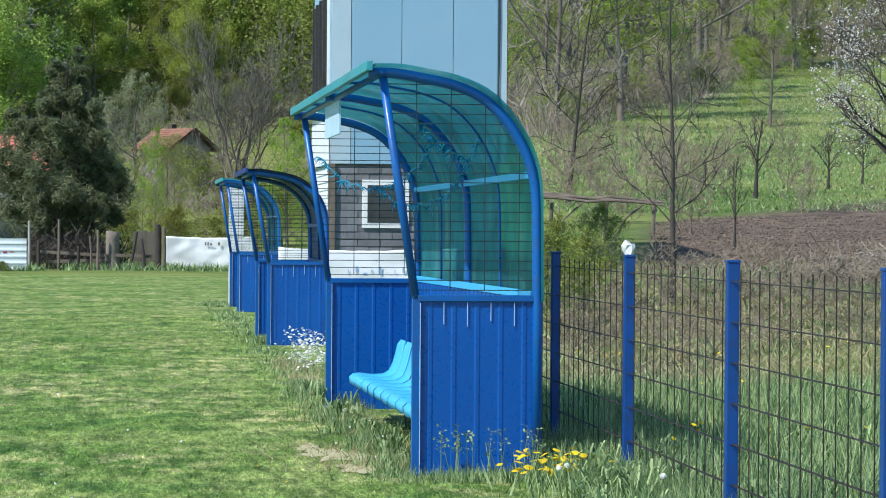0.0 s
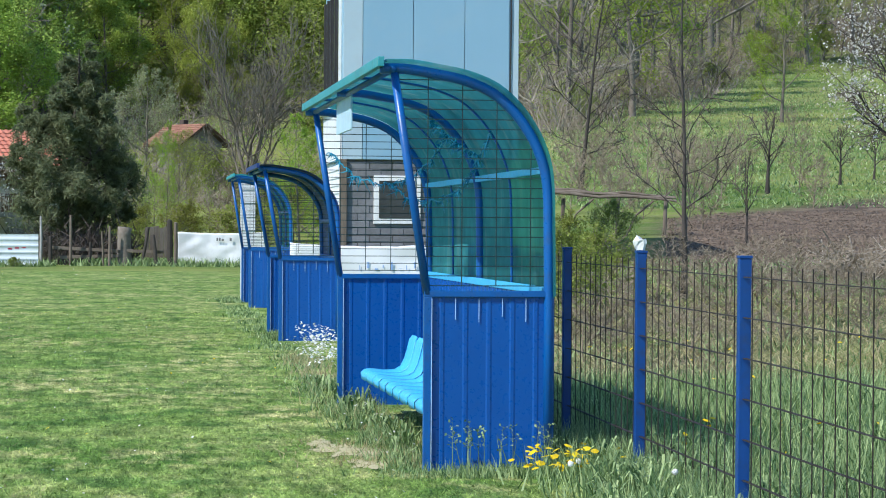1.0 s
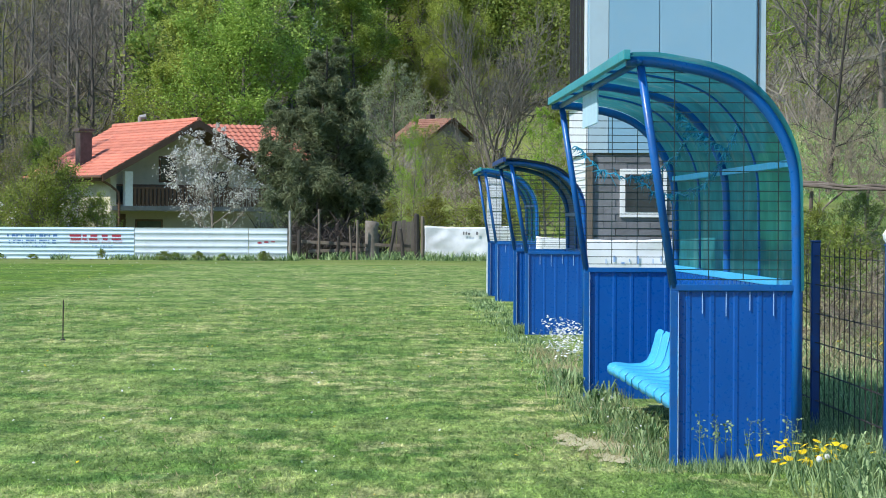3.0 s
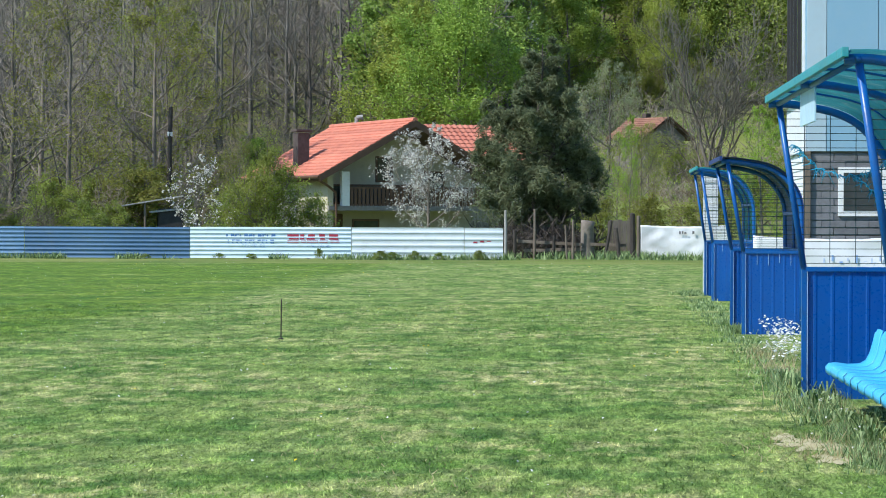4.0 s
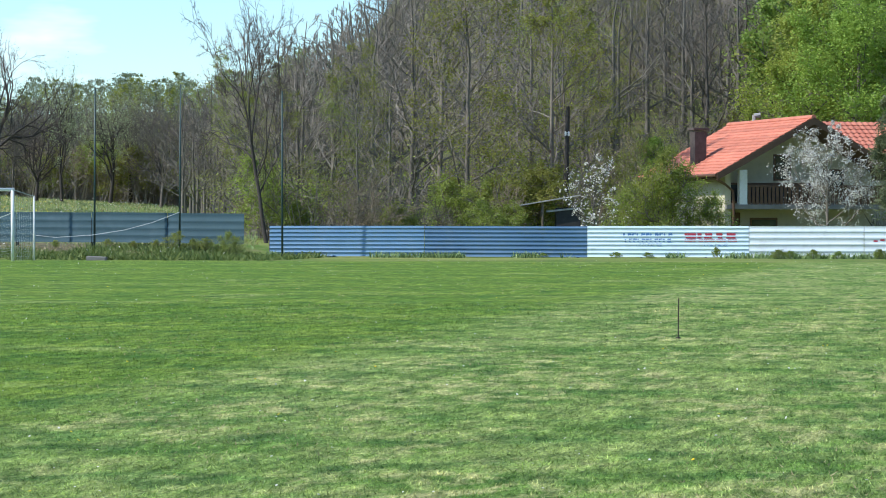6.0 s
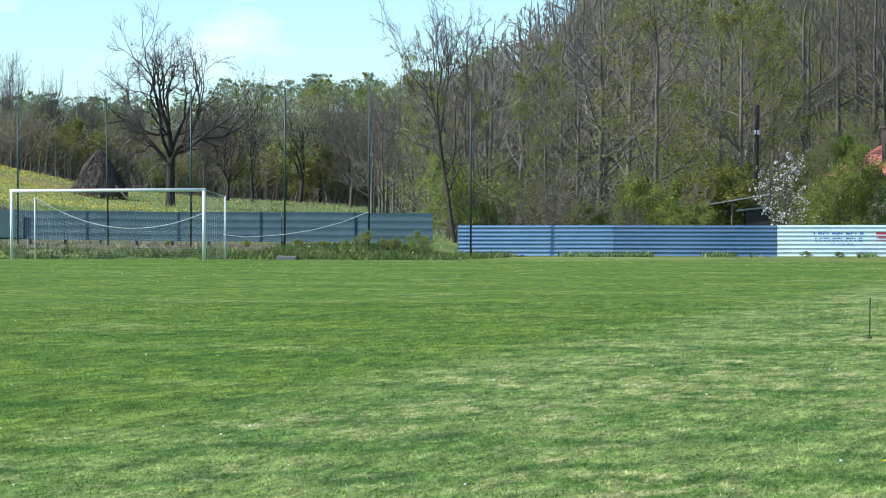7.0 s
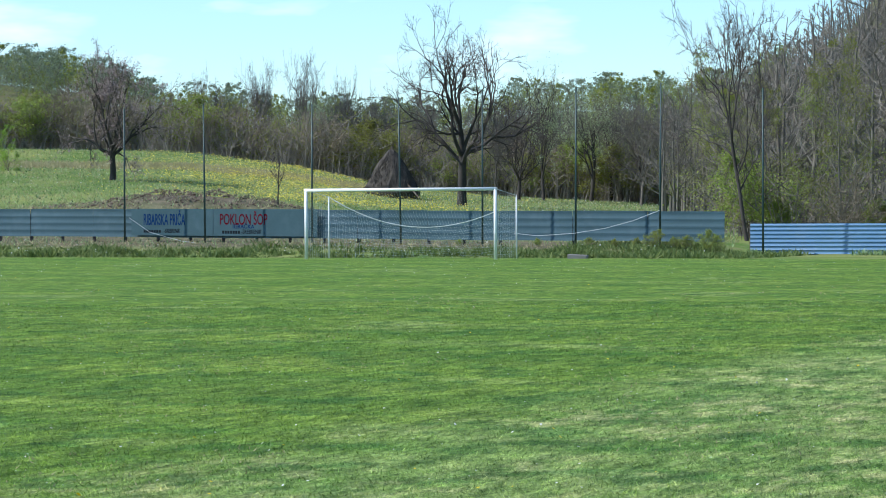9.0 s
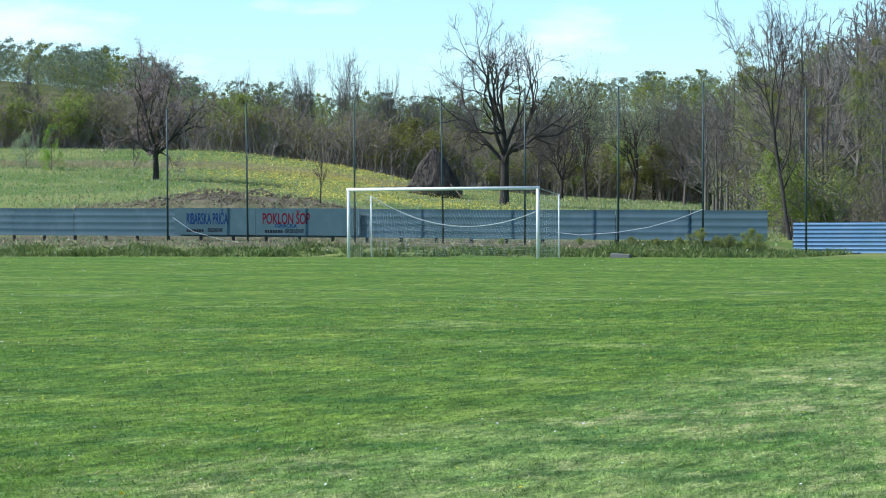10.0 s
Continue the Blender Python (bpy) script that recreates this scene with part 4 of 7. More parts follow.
def house():
    """Cream two-storey house, its gable half turned to the pitch."""
    h = thing("house", pose(-9.15, 121.7, 0.0, 0, 0, 28), "cream two-storey house with an orange tiled roof", "house")
    HW, D, E, R = 4.8, 10.5, 3.47, 6.1
    wx = HW - 0.75

    def at(x):
        return R - (R - E) * abs(x) / HW
    bm = bmesh.new()
    vs = [(-wx, 2.4, -1.5), (wx, 2.4, -1.5), (wx, 2.4, at(wx) - 0.2), (0, 2.4, R - 0.2), (-wx, 2.4, at(wx) - 0.2)]
    f = [bm.verts.new(v) for v in vs]
    g = [bm.verts.new((x, D - 0.6, z)) for x, _, z in vs]
    bm.faces.new(f[::-1])
    bm.faces.new(g)
    for k in range(5):
        bm.faces.new((f[k], f[(k + 1) % 5], g[(k + 1) % 5], g[k]))
    wall = part("wall", bm, PLASTER, h, "cream plastered wall")
    part("side_wall", box(bmesh.new(), (-wx - 0.004, 0.9, 2.15), (-wx + 0.3, 2.6, at(wx) - 0.15), 0.01), PLASTER, h)
    part("side_wall", box(bmesh.new(), (-wx - 0.004, 0.9, -1.5), (-wx + 0.3, 2.6, 2.15), 0.01), PLASTER, h)
    part("pillar", box(bmesh.new(), (-wx + 0.66, 0.72, 2.1), (-wx + 1.05, 1.0, 3.72), 0.01), WHITE_PAINT, h, "white plastered pillar")
    part("balcony_slab", box(bmesh.new(), (-wx, 0.7, 1.9), (wx, 2.5, 2.12), 0.01), SHADE_WALL, h)
    bal = part("balcony_rail", box(bmesh.new(), (-wx + 1.05, 0.74, 2.92), (wx, 0.82, 3.02), 0.01), BROWN_WOOD, h, "dark balcony railing")
    for k in range(34):
        x = -wx + 1.1 + k * 0.2
        part("baluster", box(bmesh.new(), (x, 0.75, 2.12), (x + 0.14, 0.80, 2.93)), BROWN_WOOD, bal)
    part("door", box(bmesh.new(), (-wx + 0.45, 2.33, -1.0), (-wx + 1.35, 2.41, 1.75), 0.01), BROWN_WOOD, h, "brown front door")
    # the second, widest pane is added to darken the shaded balcony recess
    for x0, x1, z0, z1 in ((-1.0, -0.1, 3.25, 4.5), (-3.4, 0.9, 2.2, 3.15), (1.4, 2.6, 2.6, 3.8), (-2.2, -0.8, 0.2, 1.5)):
        w = part("window", box(bmesh.new(), (x0, 2.36, z0), (x1, 2.41, z1), 0.01), BROWN_WOOD, h, "brown framed window, the widest drawn for balcony shade")
        part("pane", box(bmesh.new(), (x0 + 0.09, 2.345, z0 + 0.09), (x1 - 0.09, 2.36, z1 - 0.09)), GLASS, w)
    for s in (-1, 1):
        bm = bmesh.new()
        a, b = (s * HW, 0, E), (s * HW, D, E)
        q = [a, b, (0, D, R), (0, 0, R)] if s > 0 else [b, a, (0, 0, R), (0, D, R)]
        vv = [bm.verts.new(v) for v in ((s * HW, 0, E - 0.14), (s * HW, D, E - 0.14), (0, D, R - 0.14), (0, 0, R - 0.14))]
        bm.faces.new(vv)
        thick(bm, 0.1)
        courses(part("roof", bm, BROWN_WOOD, h, "boarded roof under orange tiles"), q, 17, 34, TILE)
        bm = bmesh.new()
        tube(bm, [(s * (HW + 0.05), -0.05, E - 0.02), (s * (HW + 0.05), D + 0.05, E - 0.02)], 0.075, 8)
        part("gutter", bm, BROWN_WOOD, h)
        bm = bmesh.new()
        vv = [bm.verts.new(v) for v in ((s * (HW + 0.03), -0.06, E - 0.24), (s * (HW + 0.03), -0.06, E + 0.06), (0, -0.06, R + 0.06), (0, -0.06, R - 0.26))]
        bm.faces.new(vv)
        thick(bm, 0.06)
        part("verge_board", bm, BROWN_WOOD, h, "dark brown verge board")
    bm = bmesh.new()
    tube(bm, [(0, -0.05, R + 0.06), (0, D + 0.05, R + 0.06)], 0.13, 8)
    part("ridge_tiles", bm, TILE, h)
    bm = bmesh.new()
    tube(bm, [(-HW - 0.02, 0.5, E - 0.08), (-wx - 0.1, 0.6, E - 0.42), (-wx + 0.3, 0.66, 2.75), (-wx + 0.34, 0.66, 2.3), (-wx + 0.34, 0.66, -0.8)], 0.06, 8)
    part("downpipe", bm, BROWN_WOOD, h)
    ch = part("chimney", box(bmesh.new(), (-3.95, 5.0, 3.8), (-3.35, 5.65, 5.65), 0.02), BRICK_CHIM, h, "brick chimney with a slab cap")
    part("cap", box(bmesh.new(), (-4.05, 4.9, 5.7), (-3.25, 5.75, 5.82), 0.02), BRICK_CHIM, ch)
    bm = bmesh.new()
    tube(bm, [(0.0, 7.2, R), (0, 7.2, R + 0.45)], 0.1, 8)
    tube(bm, [(0.0, 7.2, R + 0.4), (0.3, 7.1, R + 0.45)], 0.12, 8)
    part("vent_pipe", bm, CONCRETE, h)
    # the lower wing behind
    part("wing_wall", box(bmesh.new(), (3.2, 6.5, -1.5), (9.0, 11.0, 4.6)), PLASTER, h)
    wing = part("wing_eave", box(bmesh.new(), (2.4, 6.0, 4.3), (9.4, 6.15, 4.46), 0.01), BROWN_WOOD, h)
    courses(wing, ((2.4, 6.0, 4.45), (9.4, 6.0, 4.45), (9.4, 9.2, 6.3), (2.4, 9.2, 6.3)), 9, 22, TILE)
    return h


house()


def old_cottage():
    h = thing("cottage", spot_pose(-1.3, 163, 40), "old grey cottage with a worn tiled roof", "house")
    base = h.matrix_world.translation.z
    R, HW, D = 7.9 - base, 2.0, 3.8
    E = R - 1.3
    bm = bmesh.new()
    vs = [(-HW + 0.4, 0.4, -2), (HW - 0.4, 0.4, -2), (HW - 0.4, 0.4, E + 0.1), (0, 0.4, R - 0.15), (-HW + 0.4, 0.4, E + 0.1)]
    f = [bm.verts.new(v) for v in vs]
    g = [bm.verts.new((x, D - 0.4, z)) for x, _, z in vs]
    bm.faces.new(f[::-1])
    bm.faces.new(g)
    for k in range(5):
        bm.faces.new((f[k], f[(k + 1) % 5], g[(k + 1) % 5], g[k]))
    part("wall", bm, SHADE_WALL, h, "grey weathered wall")
    for s in (-1, 1):
        bm = bmesh.new()
        a, b = (s * HW, 0, E), (s * HW, D, E)
        q = [a, b, (0, D, R), (0, 0, R)] if s > 0 else [b, a, (0, 0, R), (0, D, R)]
        bm.faces.new([bm.verts.new(v) for v in ((s * HW, 0, E - 0.12), (s * HW, D, E - 0.12), (0, D, R - 0.12), (0, 0, R - 0.12))])
        courses(part("roof", thick(bm, 0.08), BROWN_WOOD, h, "boarded roof under faded tiles"), q, 10, 22, TILE_OLD)
    part("window", box(bmesh.new(), (-0.3, 0.36, E - 0.6), (0.3, 0.42, E + 0.2), 0.01), GLASS, h)
    part("chimney", box(bmesh.new(), (0.3, 2.6, R - 0.8), (0.7, 3.0, R + 0.35), 0.02), BRICK_CHIM, h)


def spot_pose(az, d, turn=0):
    p = spot(az, d)
    return pose(p.x, p.y, p.z, 0, 0, turn)


old_cottage()


# ---- trees ----
def bars_mesh(p0, p1, r0, r1, sides):
    """Tapered bars, one for each row; a bar that ends in a point is a cone."""
    p0, p1 = np.asarray(p0, float), np.asarray(p1, float)
    r0, r1 = np.asarray(r0, float), np.asarray(r1, float)
    n = len(p0)
    d = p1 - p0
    d /= np.linalg.norm(d, axis=1, keepdims=True) + 1e-9
    ref = np.where(np.abs(d[:, 2:3]) < 0.9, (0.0, 0.0, 1.0), (1.0, 0.0, 0.0))
    u = np.cross(d, ref)
    u /= np.linalg.norm(u, axis=1, keepdims=True) + 1e-9
    w = np.cross(d, u)
    a = np.arange(sides) * 2 * np.pi / sides
    ring = np.cos(a)[None, :, None] * u[:, None] + np.sin(a)[None, :, None] * w[:, None]
    if r1.max() <= 0:
        verts = np.concatenate([p0[:, None] + ring * r0[:, None, None], p1[:, None]], 1).reshape(-1, 3)
        k = np.arange(sides)
        face = np.stack([k, (k + 1) % sides, np.full(sides, sides)], 1)
        return verts, ((np.arange(n) * (sides + 1))[:, None, None] + face[None]).reshape(-1, 3)
    verts = np.concatenate([p0[:, None] + ring * r0[:, None, None], p1[:, None] + ring * r1[:, None, None]], 1).reshape(-1, 3)
    k = np.arange(sides)
    face = np.stack([k, (k + 1) % sides, sides + (k + 1) % sides, sides + k], 1)
    return verts, ((np.arange(n) * 2 * sides)[:, None, None] + face[None]).reshape(-1, 4)


def leaf_mesh(rng, places, size, long=1.5, spread=0.4):
    """Small pointed leaves, turned at random."""
    n = len(places)
    face = rng.normal(0, 0.55, (n, 3)) + np.array([0.0, 0.0, 0.75])
    a = np.cross(face, rng.normal(size=(n, 3)))
    a /= np.linalg.norm(a, axis=1, keepdims=True) + 1e-9
    b = np.cross(a, face)
    b /= np.linalg.norm(b, axis=1, keepdims=True) + 1e-9
    s = size * rng.uniform(1 - spread, 1 + spread, (n, 1))
    p = np.asarray(places)
    quad = np.stack([p - a * s * long * 0.5, p + b * s * 0.5, p + a * s * long * 0.5, p - b * s * 0.5], 1)
    return quad.reshape(-1, 3), np.arange(4 * n).reshape(-1, 4)


def join_arrays(items):
    vs, fs, k = [], [], 0
    for v, f in items:
        vs.append(v)
        fs.extend((f + k).tolist())
        k += len(v)
    return np.concatenate(vs), fs


def grow(seed, r0=0.16, first=0.25, limbs=14, reach=0.45, up=0.5, subs=6, twigs=5, fine=1, crook=0.03, lean=0.0, crown=0.7, twig_r=0.012, droop=0.0, cone=False, thickness=0.5, fork=1.0):
    """The wood of a tree 10 m high: the trunk's and limbs' arrays, the twigs' arrays and the places of its buds."""
    rng = np.random.default_rng(seed)
    H = 10.0
    nodes = 9
    t = np.linspace(0, 1, nodes)
    trunk = np.stack([np.cumsum(rng.normal(0, crook * H / 3, nodes)) * t + lean * H * t ** 1.5, np.cumsum(rng.normal(0, crook * H / 3, nodes)) * t, H * 0.95 * t], 1)
    rad = r0 * (1 - 0.88 * t) ** fork * (1 + 0.5 * np.exp(-t * 14))
    trunk[0, 2] = -0.4
    big = [[], [], [], []]
    mid = [[], [], [], []]
    thin = [[], [], [], []]
    buds = []

    def add(store, pts, ra, rb):
        k = len(pts) - 1
        for i in range(k):
            store[0].append(pts[i])
            store[1].append(pts[i + 1])
            store[2].append(ra + (rb - ra) * i / k)
            store[3].append(ra + (rb - ra) * (i + 1) / k)

    for i in range(nodes - 1):
        for store, v in zip(big, (trunk[i], trunk[i + 1], rad[i], rad[i + 1])):
            store.append(v)
    for i in range(limbs):
        f = first + (0.95 - first) * ((i + rng.uniform(0.1, 0.9)) / limbs)
        at = np.array([np.interp(f, t, trunk[:, k]) for k in range(3)])
        rr = np.interp(f, t, rad) * thickness
        turn = i * 2.4 + rng.uniform(-0.5, 0.5)
        rise = up * (0.35 + 0.75 * f) + rng.normal(0, 0.12)
        way = np.array([math.cos(turn) * math.cos(rise), math.sin(turn) * math.cos(rise), math.sin(rise)])
        g = (f - first) / (1 - first)
        size = H * reach * (math.sin(math.pi * min(1, (g * 0.75 + 0.25) ** crown)) * 0.8 + 0.2) * rng.uniform(0.7, 1.15)
        if cone:
            size = H * reach * ((1 - g) ** 0.75 * 0.95 + 0.12) * rng.uniform(0.75, 1.15)
        pts = [at]
        for k in range(4):
            way = way + rng.normal(0, 0.16, 3) + np.array([0, 0, 0.13 - droop])
            way /= np.linalg.norm(way)
            pts.append(pts[-1] + way * size / 4)
        pts = np.array(pts)
        add(big, pts, rr, rr * 0.25)
        own = max(2, round(subs * min(1.15, 1.15 * size / (H * reach))))
        for j in range(own):
            s = 0.22 + 0.78 * (j + rng.uniform(0, 1)) / own
            at2 = np.array([np.interp(s, np.linspace(0, 1, 5), pts[:, k]) for k in range(3)])
            base = pts[min(4, int(s * 4) + 1)] - pts[min(3, int(s * 4))]
            base = base / (np.linalg.norm(base) + 1e-9)
            w2 = base + rng.normal(0, 0.6, 3) + np.array([0, 0, 0.2 - droop])
            w2 /= np.linalg.norm(w2)
            l2 = size * 0.42 * (1.15 - 0.6 * s) * rng.uniform(0.6, 1.2)
            p2 = [at2]
            for k in range(2):
                p2.append(p2[-1] + w2 * l2 / 2)
                w2 = w2 + rng.normal(0, 0.22, 3) + np.array([0, 0, 0.08 - droop])
                w2 /= np.linalg.norm(w2)
            add(mid, np.array(p2), max(twig_r * 1.5, rr * 0.3), twig_r)
            for q in range(twigs):
                e = rng.uniform(0.15, 1.0)
                a3 = p2[0] + (p2[1] - p2[0]) * min(1, e * 2) if e < 0.5 else p2[1] + (p2[2] - p2[1]) * (e * 2 - 1)
                w3 = w2 + rng.normal(0, 0.65, 3) + np.array([0, 0, 0.1 - droop])
                w3 /= np.linalg.norm(w3)
                l3 = l2 * rng.uniform(0.35, 0.8)
                b3 = a3 + w3 * l3
                thin[0].append(a3)
                thin[1].append(b3)
                thin[2].append(twig_r)
                buds.append((b3, l3))
                for z in range(fine):
                    w4 = w3 + rng.normal(0, 0.6, 3)
                    w4 /= np.linalg.norm(w4)
                    a4 = a3 + (b3 - a3) * rng.uniform(0.3, 0.9)
                    thin[0].append(a4)
                    thin[1].append(a4 + w4 * l3 * rng.uniform(0.35, 0.7))
                    thin[2].append(twig_r * 0.75)
                    buds.append((thin[1][-1], l3))
    top = max(q[2] for q in thin[1])
    for store in (big, mid, thin):
        for k in (0, 1):
            store[k] = [np.array([q[0], q[1], q[2] if q[2] < 0 else q[2] * H / top]) for q in store[k]]
    buds = [(np.array([q[0], q[1], q[2] * H / top]), l) for q, l in buds]
    wood = bars_mesh(*big, 6)
    sprigs = join_arrays([bars_mesh(*mid, 3), bars_mesh(thin[0], thin[1], thin[2], np.zeros(len(thin[0])), 3)])
    return rng, wood, sprigs, buds


def forked(seed, trunk=2.6, r0=0.24, limbs=4, spread=0.7, levels=6, shrink=0.78, laterals=1, rise=0.1, crook=0.13, twig_r=0.012, limb=2.2, low=0.0, width=8.0):
    """The wood of a tree 10 m high that forks again and again: the same arrays as grow. width: across the crown; low: how far down the trunk side limbs begin."""
    rng = np.random.default_rng(seed)
    big, mid, thin, buds = [[], [], [], []], [[], [], [], []], [[], [], []], []

    def unit(v):
        return v / (np.linalg.norm(v) + 1e-9)

    def turned(way, angle):
        side = unit(np.cross(way, rng.normal(size=3)))
        return unit(way * math.cos(angle) + side * math.sin(angle))

    def branch(at, way, size, rad, level):
        if level >= levels:
            end = at + way * size
            thin[0].append(at), thin[1].append(end), thin[2].append(max(twig_r * 0.8, rad * 0.8))
            buds.append((end, size))
            for k in range(2):
                root = at + way * size * rng.uniform(0.2, 0.8)
                thin[0].append(root), thin[1].append(root + turned(way, rng.uniform(0.4, 0.9)) * size * rng.uniform(0.5, 0.9)), thin[2].append(twig_r * 0.7)
            return
        parts = 4 if level < 2 else 3 if level < 4 else 2
        store, pts, tip = (big if level < 3 else mid), [at], rad * 0.7
        for k in range(parts):
            way = unit(way + rng.normal(0, crook, 3) + np.array([0, 0, rise]))
            pts.append(pts[-1] + way * size / parts)
            for st, v in zip(store, (pts[-2], pts[-1], max(twig_r, rad + (tip - rad) * k / parts), max(twig_r, rad + (tip - rad) * (k + 1) / parts))):
                st.append(v)
        for k in range(2):
            branch(pts[-1], turned(way, rng.uniform(0.2, 0.6)), size * shrink * rng.uniform(0.75, 1.15), tip * rng.uniform(0.72, 0.95), level + 1)
        for k in range(laterals):
            i = rng.integers(1, parts + 1)
            branch(pts[i], turned(way, rng.uniform(0.6, 1.2)), size * shrink * rng.uniform(0.5, 0.85), rad * 0.5, min(levels, level + 1 + (rng.random() < 0.35)))

    stem = [np.array([0.0, 0.0, -0.4]), np.zeros(3)]
    way = np.array([0.0, 0.0, 1.0])
    for k in range(4):
        way = unit(way + rng.normal(0, crook * 0.5, 3))
        stem.append(stem[-1] + way * trunk / 4)
    for i in range(5):
        flare = [1.45, 1.2, 1.0, 0.95, 0.9, 0.88]
        for st, v in zip(big, (stem[i], stem[i + 1], r0 * flare[i], r0 * flare[i + 1])):
            st.append(v)
    for i in range(limbs):
        turn = i * 2.4 + rng.uniform(-0.4, 0.4)
        tilt = spread * math.sqrt((i + 0.25) / limbs) * rng.uniform(0.9, 1.1)
        d = np.array([math.cos(turn) * math.sin(tilt), math.sin(turn) * math.sin(tilt), math.cos(tilt)])
        f = 1.0 if i < 3 else 1.0 - low * rng.uniform(0.2, 1.0)
        at = np.array([np.interp(f * 4 + 1, np.arange(6), np.array(stem)[:, k]) for k in range(3)])
        branch(at, d, limb * rng.uniform(0.9, 1.1), r0 * (0.65 if not i else rng.uniform(0.42, 0.58)), 0 if i < 6 else 1)
    ends = np.array(thin[1])
    tall, wide = 10.0 / np.quantile(ends[:, 2], 0.998), width / (2 * np.quantile(np.hypot(ends[:, 0], ends[:, 1]), 0.97))
    fit = np.array([wide, wide, tall])
    for store in (big, mid, thin):
        for k in (0, 1):
            store[k] = [q * fit if q[2] >= 0 else q for q in store[k]]
    buds = [(b * fit, l) for b, l in buds]
    return rng, bars_mesh(*big, 7), join_arrays([bars_mesh(*mid, 4), bars_mesh(thin[0], thin[1], thin[2], np.zeros(len(thin[0])), 3)]), buds


def scatter(rng, buds, each, loose):
    """Leaf places round the ends of the twigs."""
    out = []
    for b, l in buds:
        out.append(b + np.clip(rng.normal(0, 1, (each, 3)), -1.7, 1.7) * min(l, 1.0) * loose)
    return np.concatenate(out)


def to_data(name, arrays, mat, smooth=False):
    v, f = arrays
    me = raw(name, v.tolist() if hasattr(v, "tolist") else v, f.tolist() if hasattr(f, "tolist") else f)
    me.materials.append(mat)
    if smooth:
        me.shade_smooth()
    return me


def array_mesh(name, verts, faces, slots):
    """A mesh from arrays: faces are (n, 3) or (n, 4) arrays of corners, slots the material of each array."""
    me = bpy.data.meshes.new(name)
    me.vertices.add(len(verts))
    me.vertices.foreach_set("co", np.ascontiguousarray(verts, np.float32).ravel())
    corners = np.concatenate([f.ravel() for f in faces]).astype(np.int32)
    sizes = np.concatenate([np.full(len(f), f.shape[1], np.int32) for f in faces])
    me.loops.add(len(corners))
    me.loops.foreach_set("vertex_index", corners)
    me.polygons.add(len(sizes))
    me.polygons.foreach_set("loop_start", np.concatenate([[0], np.cumsum(sizes)[:-1]]).astype(np.int32))
    me.polygons.foreach_set("material_index", np.concatenate([np.full(len(f), k, np.int32) for f, k in zip(faces, slots)]))
    me.update(calc_edges=True)
    me.validate()
    return me


KINDS = {}


def kind_of_tree(key, name, label, category, seeds, bark, twig, leaf=None, each=0, size=0.1, loose=0.25, long=1.5, shape=grow, **how):
    """A kind of tree with a few different builds: (trunk, twigs, foliage) meshes 10 m high."""
    builds = []
    for sd in seeds:
        rng, wood, sprigs, buds = shape(sd, **how)
        meshes = [to_data("trunk", wood, bark, True), to_data("crown", sprigs, twig)]
        arrays = [wood, sprigs]
        if leaf and each:
            lf = leaf_mesh(rng, scatter(rng, buds, each, loose), size, long)
            meshes.append(to_data("foliage", lf, leaf))
            arrays.append(lf)
        builds.append((meshes, arrays))
    KINDS[key] = (name, label, category, builds)


LOOSE = random.Random(7)


def plant(key, az, d, height, width=1.0, spin=None, group="", sink=0.0, lean=0.0, pick=None, label=""):
    """A tree of a kind at an angle and distance."""
    name, text, category, builds = KINDS[key]
    meshes = (builds[pick % len(builds)] if pick is not None else LOOSE.choice(builds))[0]
    p = spot(az, d)
    spin = LOOSE.uniform(0, 360) if spin is None else spin
    s = height / 10
    m = pose(p.x, p.y, p.z - sink, 0, lean, spin if not lean else 0) @ Matrix.Diagonal((s * width, s * width, s, 1))
    tr = new(name)
    tr.empty_display_size = 0.2
    tr.matrix_world = m
    tagged(tr, label or text, category, group)
    for me in meshes:
        o = new(me.name.split(".")[0], me)
        o.parent = tr
    return tr


def up_to(az, d, el):
    """The height of a tree whose top shows at an angle el over the horizon."""
    return EYE + d * math.tan(radians(el)) - spot(az, d).z


kind_of_tree("bare", "bare_tree", "leafless grey-brown tree on the hillside", "tree", (1, 2, 3, 4), BARK, TWIG,
             r0=0.12, first=0.1, limbs=20, reach=0.36, up=0.85, subs=8, twigs=6, twig_r=0.0105, thickness=0.4)
kind_of_tree("dead", "bare_tree", "dark leafless tree with fine upright twigs", "tree", (6, 7, 8), BARK, TWIG_MID,
             shape=forked, r0=0.13, trunk=2.4, limbs=6, spread=0.8, levels=5, limb=2.2, laterals=2, rise=0.06, low=0.5, width=6.6, twig_r=0.009)
kind_of_tree("slender", "bare_tree", "tall slender leafless tree behind the wire fence", "tree", (9, 10), BARK_DARK, TWIG_DARK,
             r0=0.105, first=0.16, limbs=26, reach=0.3, up=0.6, subs=6, twigs=4, twig_r=0.012, thickness=0.3, crook=0.035)
kind_of_tree("bud", "budding_tree", "slender tree with first yellow-green leaves", "tree", (11, 12, 13), BARK, TWIG, LEAF_OLIVE, 15, 0.052, 0.5,
             r0=0.1, first=0.07, limbs=16, reach=0.3, up=0.9, subs=6, twigs=4, twig_r=0.012)
kind_of_tree("spring", "spring_tree", "tree in bright yellow-green spring leaf", "tree", (21, 22), BARK, TWIG, LEAF_SPRING, 22, 0.065, 0.46,
             r0=0.12, first=0.12, limbs=14, reach=0.32, up=0.8, subs=6, twigs=4, twig_r=0.012)
